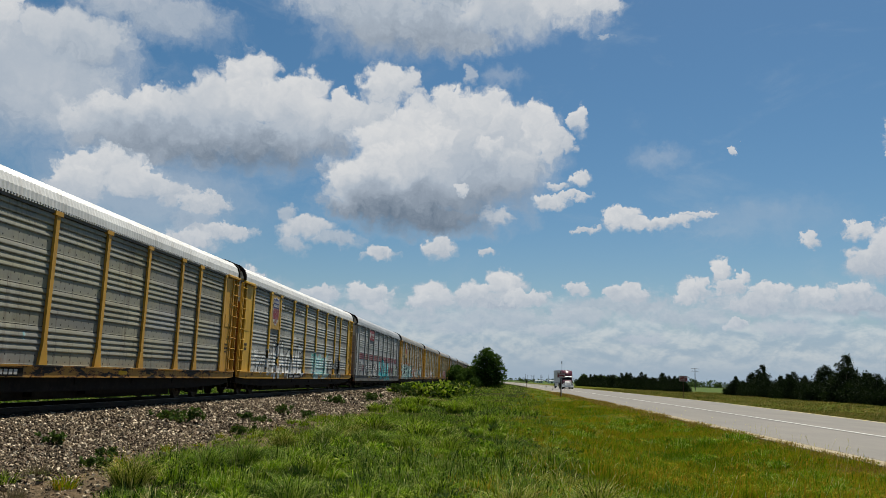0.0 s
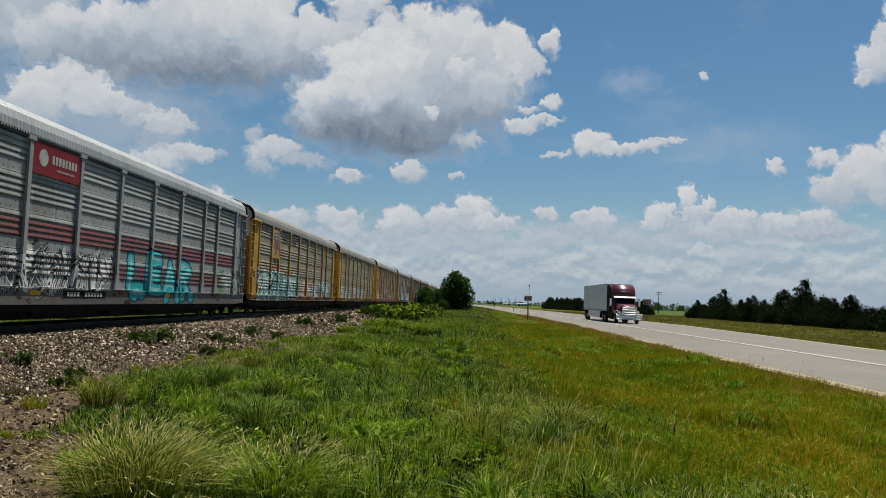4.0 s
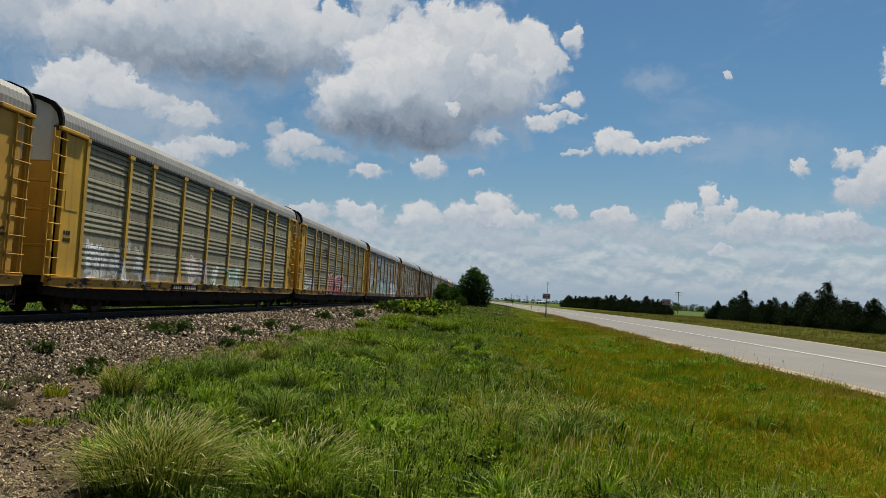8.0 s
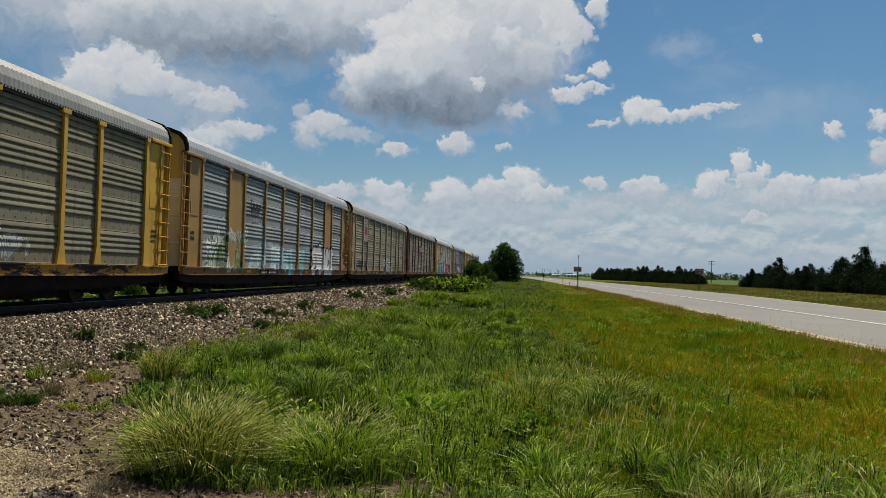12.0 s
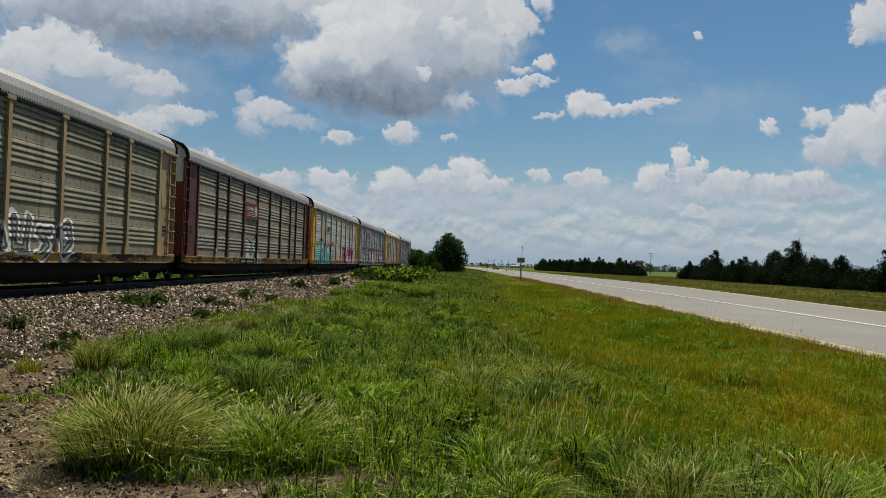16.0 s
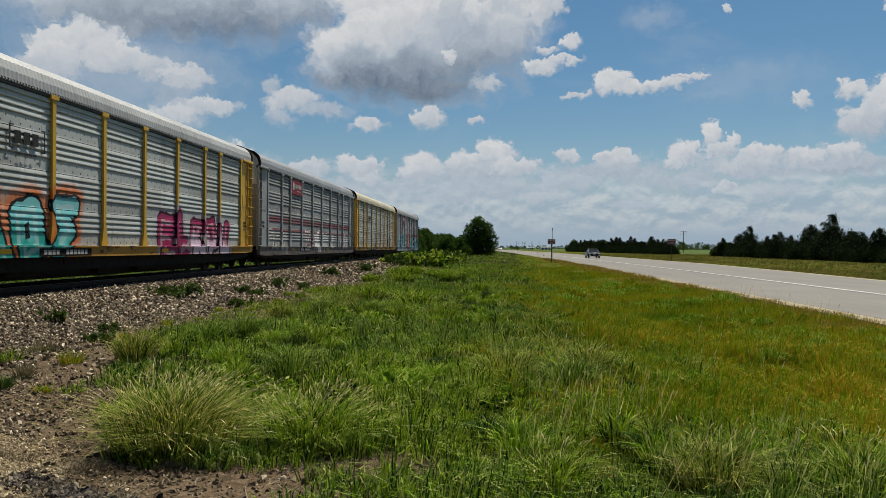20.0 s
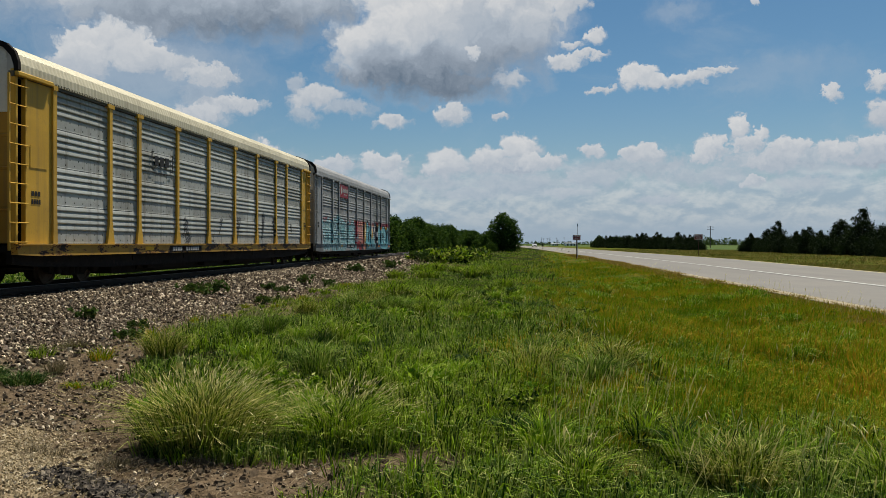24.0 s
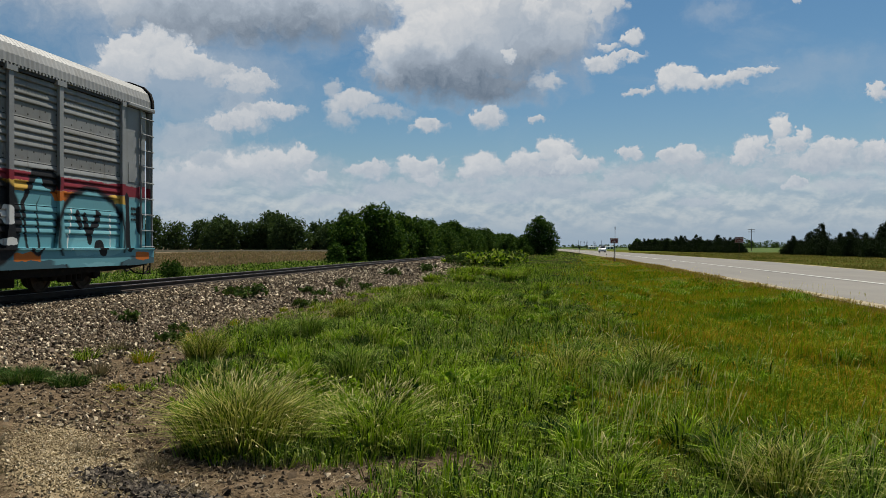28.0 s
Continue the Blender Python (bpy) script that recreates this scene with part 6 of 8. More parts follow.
# ---- trees and shrubs ----
def leaf_mesh(name, centres, radii, count, size, material, rng, shell=0.55, flat=1.0, droop=0.0):
    """Small leaf sprays scattered through round clumps."""
    centres, radii = np.asarray(centres, float), np.asarray(radii, float)
    pick = rng.choice(len(centres), count, p=radii**2 / (radii**2).sum())
    d = rng.normal(size=(count, 3))
    d /= np.linalg.norm(d, axis=1, keepdims=True)
    r = radii[pick] * (shell + (1 - shell) * rng.random(count)) * (0.85 + 0.3 * rng.random(count))
    p = centres[pick] + d * r[:, None] * (1, 1, flat)
    a = rng.normal(size=(count, 3)) + d * 0.3
    a[:, 2] -= droop
    a /= np.linalg.norm(a, axis=1, keepdims=True)
    b = np.cross(a, rng.normal(size=(count, 3)))
    b /= np.linalg.norm(b, axis=1, keepdims=True)
    s = size * (0.6 + 0.8 * rng.random(count))[:, None]
    a, b = a * s, b * s * 0.6
    verts = np.stack([p - a, p + b * 0.9 - a * 0.1, p + a, p - b * 0.9 + a * 0.15], 1).reshape(-1, 3)
    faces = np.arange(count * 4).reshape(-1, 4)
    return raw_mesh(name, verts, faces, material)


def trunk_mesh(name, height, r, rng, limbs=7, spread=0.4, low=0.25):
    bm = bmesh.new()
    pts = [Vector((rng.normal() * r * 0.5 * i, rng.normal() * r * 0.5 * i, height * i / 4)) for i in range(5)]
    for i in range(4):
        rod(bm, pts[i], pts[i + 1], r * (1 - i * 0.22), 8, r * (1 - (i + 1) * 0.22))
    for k in range(limbs):
        f = low + (0.95 - low) * k / limbs
        base = pts[0].lerp(pts[-1], f)
        ang = k * 2.4 + rng.random()
        tip = base + Vector((math.cos(ang), math.sin(ang), 0.75)) * height * spread * (1.1 - f * 0.6)
        mid = base.lerp(tip, 0.5) + Vector((0, 0, -0.05 * height * spread))
        rod(bm, base, mid, r * 0.42, 6, r * 0.28)
        rod(bm, mid, tip, r * 0.28, 6, r * 0.08)
    return mesh_of(name, bm, BARK)


def broad_tree(label, height, width, seed, leaves=4000, size=0.22, group="", material=None, base=0.12, lumps=26, category="tree"):
    rng = np.random.default_rng(seed)
    tree = thing("broadleaf_tree" if category == "tree" else "shrub", label, category, group=group)
    part("trunk", trunk_mesh("trunk", height * 0.8, height * 0.022 + 0.03, rng), None, tree)
    c, r = [], []
    for i in range(lumps):
        f = (i + 0.5) / lumps
        z = height * (base + (0.93 - base) * f)
        u = (z / height - base) / (1 - base)
        reach = width / 2 * (math.sin(math.pi * min(1, u * 0.86 + 0.16)) ** 0.6) * (0.45 + 0.55 * rng.random())
        ang = i * 2.4 + rng.normal() * 0.4
        lump = width * (0.13 + 0.10 * rng.random()) * (1.15 - 0.4 * u)
        c.append((reach * 0.8 * math.cos(ang), reach * 0.8 * math.sin(ang), min(z, height - lump * 0.8)))
        r.append(lump)
    for i in range(8):
        c.append((rng.normal() * width * 0.1, rng.normal() * width * 0.1, height * (0.25 + 0.08 * i)))
        r.append(width * 0.24 * (1 - i * 0.06))
    part("crown", leaf_mesh("crown", c, r, leaves, size, material or LEAVES, rng), None, tree)
    return tree


def cedar_tree(label, height, width, seed, leaves=2600, size=0.16, group=""):
    rng = np.random.default_rng(seed)
    tree = thing("cedar_tree", label, "conifer", group=group)
    part("trunk", trunk_mesh("trunk", height * 0.9, height * 0.018 + 0.02, rng, 5, 0.18), None, tree)
    c, r = [], []
    tiers = 30
    for i in range(tiers):
        f = (i + 0.3) / tiers
        reach = width / 2 * (1 - f ** 1.5) * (0.55 + 0.6 * rng.random())
        for k in range(3):
            ang = rng.random() * math.tau
            c.append((reach * math.cos(ang), reach * math.sin(ang), height * (0.03 + 0.93 * f)))
            r.append(width * (0.08 + 0.13 * (1 - f)) * (0.7 + 0.5 * rng.random()))
    for i in range(12):
        ang = i * 2.4
        c.append((width * 0.36 * math.cos(ang), width * 0.36 * math.sin(ang), height * (0.06 + 0.022 * i)))
        r.append(width * 0.20)
    for i in range(5):
        c.append((0, 0, height * (0.9 + 0.025 * i)))
        r.append(0.10 * (1.3 - 0.2 * i) * width / 3)
    for i in range(6):
        c.append((0, 0, height * (0.1 + 0.12 * i)))
        r.append(width * 0.30 * (1 - i * 0.12))
    part("crown", leaf_mesh("crown", c, r, leaves, size, CEDAR, rng, 0.3, 1.0, -0.8), None, tree)
    return tree


def plant_trees():
    rnd = random.Random(11)
    oak = broad_tree("rounded dark green broadleaf tree on the verge", 7.9, 7.3, 4, 9000, 0.20, lumps=34, base=0.04)
    oak.matrix_basis = pose(-3.4, 162, 0)
    # the hedge of trees beyond the track
    kinds = [broad_tree("leafy green tree in the trackside hedge", h, w, s, 7000, 0.20, "trackside hedge", lumps=30, base=0.02) for h, w, s in ((6.6, 7.5, 21), (5.6, 7.0, 22), (6.2, 6.0, 23))]
    kinds[0].matrix_basis = pose(-20.5, 90, 0)
    kinds[1].matrix_basis = pose(-21.5, 97.5, 0)
    kinds[2].matrix_basis = pose(-21.0, 104, 0)
    y = 86.5
    copy_thing(kinds[2], pose(-22.5, 84.5, 0, 0, 0, 60) @ Matrix.Scale(0.82, 4))
    y = 110.0
    while y < 330:
        k = rnd.choice(kinds)
        s = rnd.uniform(0.82, 1.08)
        copy_thing(k, pose(-20.6 + rnd.uniform(-1.6, 0.8), y, 0, 0, 0, rnd.uniform(0, 360)) @ Matrix.Scale(s, 4))
        y += rnd.uniform(4.0, 6.5)
    for y in np.arange(112, 200, 9.0):
        copy_thing(kinds[1], pose(-26 + rnd.uniform(-1, 1), y, 0, 0, 0, rnd.uniform(0, 360)) @ Matrix.Scale(rnd.uniform(0.95, 1.15), 4))
    # low growth between the round tree and the track
    for x, y, s, k in ((-7.5, 158, 0.55, 0), (-9.6, 166, 0.75, 1), (-6.6, 170, 0.72, 2), (-11.0, 178, 0.7, 0), (-5.6, 151, 0.35, 1), (-8.5, 150, 0.38, 2)):
        copy_thing(kinds[k], pose(x, y, 0, 0, 0, 40 * k + y) @ Matrix.Scale(s, 4))
    shrub = broad_tree("small rounded green shrub by the hay field", 2.1, 2.6, 31, 1500, 0.12, "field shrubs", lumps=16, base=0.02, category="shrub")
    shrub.matrix_basis = pose(-22.0, 78, 0)
    copy_thing(shrub, pose(-19.3, 38.0, 0, 0, 0, 100) @ Matrix.Scale(0.5, 4))
    copy_thing(shrub, pose(-19.8, 39.6, 0, 0, 0, 200) @ Matrix.Scale(0.38, 4))
    copy_thing(shrub, pose(-21.0, 84, 0, 0, 0, 20) @ Matrix.Scale(0.6, 4))
    # far row over the hay field
    far = [broad_tree("tall dark tree in the far row over the field", h, w, s, 2600, 0.45, "far tree row", FAR_LEAVES, lumps=30, base=0.0) for h, w, s in ((12.5, 12, 41), (10.5, 13, 42), (11.5, 10, 43))]
    for i, f in enumerate(far):
        f.matrix_basis = pose(-140 + i * 9, 262, 0)
    x = -255.0
    while x < -58:
        if not -142 < x < -118:
            s = rnd.uniform(0.75, 1.12)
            copy_thing(rnd.choice(far), pose(x, 262 + rnd.uniform(-8, 8) - (x + 140) * 0.05, 0, 0, 0, rnd.uniform(0, 360)) @ Matrix.Scale(s, 4))
        x += rnd.uniform(2.8, 4.6)
    # cedars over the road
    cedars = [cedar_tree("dark green cedar in a windbreak row", h, w, s, 6500, 0.17, "cedar windbreak") for h, w, s in ((5.6, 7.2, 51), (4.8, 7.0, 52), (7.2, 6.6, 53), (4.4, 7.4, 54))]
    for i, c in enumerate(cedars):
        c.matrix_basis = pose(50.5 + (i % 2), 132 - i * 4.0, 0)
    y = 186.0
    while y > 62:
        if not 118 < y < 134:
            s = rnd.uniform(0.50, 0.70) if rnd.random() < 0.85 else rnd.uniform(0.76, 0.92)
            copy_thing(cedars[rnd.choice((0, 1, 1, 3, 2))], pose(50.5 + rnd.uniform(-1.5, 2.0), y, 0, 0, 0, rnd.uniform(0, 360)) @ Matrix.Scale(s, 4))
        y -= rnd.uniform(1.2, 2.2)
    f = 0.0
    while f < 1.0:
        copy_thing(rnd.choice(cedars), pose(48 - 14 * f + rnd.uniform(-1, 1), 226 + 135 * f, 0, 0, 0, rnd.uniform(0, 360)) @ Matrix.Scale(rnd.uniform(0.60, 0.80), 4))
        f += rnd.uniform(0.009, 0.017)
    # woods on the horizon
    rng = np.random.default_rng(7)
    n = 900
    c = np.stack([rng.uniform(-500, 900, n), rng.uniform(900, 1300, n), rng.uniform(0, 5, n)], 1)
    gap = (c[:, 0] / c[:, 1] > 0.00) & (c[:, 0] / c[:, 1] < 0.16)
    c[gap, 2] *= 0.4
    ob = new("far_woods", leaf_mesh("far_woods", c, np.where(gap, 3.0, rng.uniform(4, 8, n)), 60000, 1.1, FAR_LEAVES, rng))
    tagged(ob, "hazy low woods along the horizon", "woods", kind="stuff")
    n = 60
    c = np.stack([rng.uniform(36, 62, n), rng.uniform(380, 430, n), rng.uniform(0.3, 3.6, n)], 1)
    ob = new("far_copse", leaf_mesh("far_copse", c, rng.uniform(1.5, 2.4, n), 12000, 0.45, FAR_LEAVES, rng))
    tagged(ob, "small dark copse beyond the cedars", "woods", kind="stuff")


plant_trees()


# ---- grass, weeds and stones ----
def patch_noise(x, y, size, seed):
    """Smooth noise from 0 to 1 over the plan."""
    u, v = np.asarray(x) / size, np.asarray(y) / size
    i, j = np.floor(u).astype(np.int64), np.floor(v).astype(np.int64)
    fu, fv = u - i, v - j
    fu, fv = fu * fu * (3 - 2 * fu), fv * fv * (3 - 2 * fv)

    def h(a, b):
        k = (a * 374761393 + b * 668265263 + seed * 1442695041) & 0x7FFFFFFF
        k = ((k ^ (k >> 13)) * 1274126177) & 0x7FFFFFFF
        return ((k ^ (k >> 16)) & 0xFFFF) / 65535.0
    return (h(i, j) * (1 - fu) + h(i + 1, j) * fu) * (1 - fv) + (h(i, j + 1) * (1 - fu) + h(i + 1, j + 1) * fu) * fv


def clump_mesh(name, x, y, count, height, width, spread, material, rng, lean=0.75, simple=False):
    """Clumps of bent, tapered blades that lean out from each clump's foot."""
    k = len(x) * count
    cx, cy, ch, cw, cs = (np.repeat(v, count) for v in (x, y, height, width, spread))
    ang, d = rng.random(k) * math.tau, np.sqrt(rng.random(k))
    px, py = cx + np.cos(ang) * d * cs * 0.6, cy + np.sin(ang) * d * cs * 0.6
    h = ch * (0.5 + 0.6 * rng.random(k)) * (1.1 - 0.35 * d)
    out = np.stack([np.cos(ang), np.sin(ang)], 1) * (d * lean)[:, None] + rng.normal(size=(k, 2)) * 0.22 + (0.14, -0.02)
    turn = rng.random(k) * math.tau
    side = np.stack([np.cos(turn), np.sin(turn), np.zeros(k)], 1) * (cw * (0.6 + 0.8 * rng.random(k)) / 2)[:, None]
    base = np.stack([px, py, ground_z(px, py) - 0.02], 1)
    mid = base + np.concatenate([out * (h * 0.33)[:, None], (h * 0.62)[:, None]], 1)
    sag = np.hypot(out[:, 0], out[:, 1]).clip(0, 1.1)
    tip = base + np.concatenate([out * (h * 1.2)[:, None], (h * (1.0 - 0.60 * sag))[:, None]], 1)
    if simple:
        verts = np.stack([base - side, base + side, tip], 1).reshape(-1, 3)
        return raw_mesh(name, verts, np.arange(k * 3, dtype=np.int32).reshape(-1, 3), material)
    verts = np.stack([base - side, base + side, mid - side * 0.95, mid + side * 0.85, tip], 1).reshape(-1, 3)
    o = (np.arange(k) * 5)[:, None]
    faces = np.concatenate([o + [0, 1, 3], o + [0, 3, 2], o + [2, 3, 4]]).astype(np.int32)
    return raw_mesh(name, verts, faces, material)


def fan(rng, count, r0, r1, a0=-42.0, a1=38.0):
    """Places spread evenly over a ring sector before the camera's stand."""
    r = np.sqrt(rng.uniform(r0 * r0, r1 * r1, count))
    a = np.radians(rng.uniform(a0, a1, count))
    return r * np.sin(a), r * np.cos(a)


def bare(x, y):
    """How bare the soil is: 1 by the ballast and on the trodden patch."""
    wob = (patch_noise(x, y, 1.3, 5) - 0.5) * 1.5 + (patch_noise(x, y, 0.45, 6) - 0.5) * 1.0
    side = np.clip((-4.9 - 0.2 * np.clip(y - 12, 0, 6) - x - wob) / 0.6, 0, 1) * np.clip(1.1 - (y - 40) / 40, 0.25, 1)
    reach = 6.45 + 1.2 * np.clip((-2.9 - x) / 0.7, 0, 1) + 2.0 * np.clip((-3.7 - x) / 0.6, 0, 1)
    near = np.clip((reach - y + wob * 0.4) / 0.4, 0, 1) * np.clip((-0.9 - x + wob * 0.4) / 0.4, 0, 1)
    # two worn spots among the near grass
    worn = np.exp(-((x + 1.2) / 0.45) ** 2 - ((y - 6.1) / 0.22) ** 2) + np.exp(-((x - 0.3) / 0.30) ** 2 - ((y - 6.55) / 0.16) ** 2)
    return np.maximum(np.maximum(side, near), np.clip(worn * 1.4, 0, 1))


def verge_share(x, y):
    """0 in the rank grass by the track, 1 on the mown verge by the road."""
    return np.clip((y - 6.4) / 1.6, 0, 1) * np.clip((x + 0.9 - 0.03 * y + (patch_noise(x, y, 2.6, 9) - 0.5) * 2.6 + (patch_noise(x, y, 0.8, 10) - 0.5) * 1.4) / 3.2 + 0.1, 0, 1)


def grow_grass():
    rng = np.random.default_rng(17)
    tiers = ((5.0, 9.5, 5600, 28, 0.0085, 0.16), (9.5, 17.0, 8600, 24, 0.013, 0.22), (17.0, 34.0, 14000, 30, 0.022, 0.34), (34.0, 75.0, 13000, 24, 0.055, 0.60), (75.0, 250.0, 12000, 16, 0.13, 1.5))
    for i, (r0, r1, count, blades, wide, spread) in enumerate(tiers):
        x, y = fan(rng, count, r0, r1)
        if r0 >= 70:
            x, y = np.concatenate([x, rng.uniform(20, 60, 3000)]), np.concatenate([y, rng.uniform(40, 220, 3000)])
        on_road = (x > road_near(y) - 0.08) & (x < road_far(y) + 0.3 + spread * 0.3)
        keep = ~on_road & (rng.random(len(x)) > bare(x, y)) & (x > -8.8)
        x, y = x[keep], y[keep]
        full = (rng.random(len(x)) < 0.25 + 1.6 * (patch_noise(x, y, 0.6 + 0.02 * r0, 31) - 0.22)) | (verge_share(x, y) > 0.5)
        x, y = x[full], y[full]
        v = rng.random(len(x)) < np.where(x > road_far(y), 1.0, verge_share(x, y))
        size = 0.10 + 1.30 * patch_noise(x, y, 0.9, 2) ** 1.7 + 0.40 * patch_noise(x, y, 4.0, 3) + 0.5 * rng.random(len(x)) ** 3
        edge = np.where(x < road_near(y), np.clip((road_near(y) - x) / 1.2, 0.75, 1), 1.0)
        grow = 1.0 if i < 2 else 0.72 + 0.04 * i
        blue = rng.random(len(x)) < 0.15 + 1.3 * (patch_noise(x, y, 2.2 + 0.03 * r0, 77) - 0.25)
        for mask, name, mat, tall, label in ((~v & ~blue, "rank_grass", LUSH, 0.36, "rank green grass beside the track"), (~v & blue, "rank_grass", BLUE_GRASS, 0.36, "rank blue-green grass beside the track"), (v & (x > road_far(y)), "field_grass", FIELD, 0.29, "dull olive and straw-coloured grass beyond the road"), (v & (x <= road_far(y)), "verge_grass", VERGE, 0.29, "short olive and rusty verge grass beside the road")):
            m = int(mask.sum())
            if not m:
                continue
            h = tall * size[mask] * edge[mask] * grow * (0.7 + 0.5 * rng.random(m))
            thin = 0.8 if mat is VERGE else 1.0
            more = int(blades * 1.3) if mat is VERGE else blades
            ob = new(name, clump_mesh(name, x[mask], y[mask], more, h, np.full(m, wide * thin), np.full(m, spread * (1.7 if mat is VERGE else 1.0)), mat, rng, 0.40 if mat is VERGE else 0.75, i >= 2))
            tagged(ob, label, "grass", kind="stuff")
    # beyond the track: a green strip, then standing hay
    for name, mat, x0, x1, y0, y1, count, tall, label in (("strip_grass", BLUE_GRASS, -28.5, -18.6, 26, 120, 2600, 0.35, "green grass strip beyond the track"),
                                                          ("hay_field", HAY, -95, -27, 40, 232, 9000, 0.55, "dry brown hay standing in the field")):
        x, y = rng.uniform(x0, x1, count), y0 + (y1 - y0) * rng.random(count) ** 1.4
        h = tall * (0.6 + 0.7 * patch_noise(x, y, 5.0, 12)) * (0.8 + 0.4 * rng.random(count))
        ob = new(name, clump_mesh(name, x, y, 8, h, 0.02 + 0.0011 * y, 0.35 + 0.006 * y, mat, rng))
        tagged(ob, label, "grass", kind="stuff")
    # small tufts scattered over the mown verge
    for mat, word in ((BRIGHT, "bright green"), (VERGE, "olive")):
        y = 7.6 + 34 * rng.random(90) ** 1.4
        x = 0.4 + 0.03 * y + rng.random(90) * (road_near(y) - 0.9 - 0.03 * y)
        h = 0.14 + 0.20 * rng.random(90)
        ob = new("verge_tufts", clump_mesh("verge_tufts", x, y, 260, h, 0.005 + 0.0006 * y, 0.3 + 0.5 * rng.random(90), mat, rng, 0.6))
        tagged(ob, word + " grass tufts on the mown verge", "grass", kind="stuff")
    # rusty fringe along the road, and a dry patch in the verge
    y = 8.0 + 110 * rng.random(2600) ** 1.8
    x = road_near(y) - 0.06 - 1.0 * rng.random(2600) ** 1.7
    x, y = np.concatenate([x, rng.normal(4.6, 0.35, 90), rng.normal(0.7, 0.12, 14)]), np.concatenate([y, rng.normal(7.8, 0.25, 90), rng.normal(6.0, 0.08, 14)])
    h = (0.12 + 0.16 * patch_noise(x, y, 1.5, 51)) * (0.8 + 0.5 * rng.random(len(x)))
    ob = new("rusty_grass", clump_mesh("rusty_grass", x, y, 16, h, 0.004 + 0.0009 * y, 0.14 + 0.006 * y, RUST_GRASS, rng, 0.4, True))
    tagged(ob, "rusty dry grass fringe along the road edge", "grass", kind="stuff")
    # stems with pale seed heads among the near grass
    x1, y1 = fan(rng, 300, 5.4, 8.0, 2, 30)
    x2, y2 = fan(rng, 150, 8.0, 22.0, -26, 28)
    y3 = rng.uniform(16, 60, 110)
    x3 = road_near(y3) - rng.uniform(0.2, 1.0, 110)
    x, y = np.concatenate([x1, x2, x3]), np.concatenate([y1, y2, y3])
    ok = (rng.random(len(x)) > bare(x, y)) & (patch_noise(x, y, 1.1, 21) > 0.45) & (x < road_near(y))
    x, y = x[ok], y[ok]
    heads("seed_heads", x, y, 0.24 + 0.22 * rng.random(len(x)), rng, "pale seed heads above the grass")


def heads(name, x, y, h, rng, label, lean=0.22):
    """Thin stems, each with a plump pale head."""
    k = len(x)
    z = ground_z(x, y)
    tilt = rng.normal(size=(k, 2)) * lean + (0.12, 0.0)
    base = np.stack([x, y, z], 1)
    top = base + np.stack([tilt[:, 0] * h, tilt[:, 1] * h, h], 1)
    end = top + np.stack([tilt[:, 0] * 0.08 + 0.012, tilt[:, 1] * 0.08, np.full(k, 0.105)], 1) * (0.7 + 0.6 * rng.random(k))[:, None]
    s = np.array([0.0014, 0.0, 0.0])
    f = np.array([0.0068, 0.0, 0.0])
    g = np.array([0.0, 0.0068, 0.0])
    m = (top + end) / 2
    verts = np.stack([base - s, base + s, top + s, top - s, top, m + f, end, m - f, top, m + g, end, m - g], 1).reshape(-1, 3)
    o = (np.arange(k) * 12)[:, None]
    faces = np.concatenate([o + [0, 1, 2, 3], o + [4, 5, 6, 7], o + [8, 9, 10, 11]])
    ob = new(name, raw_mesh(name, verts, faces, STRAW))
    return tagged(ob, label, "grass", kind="stuff")


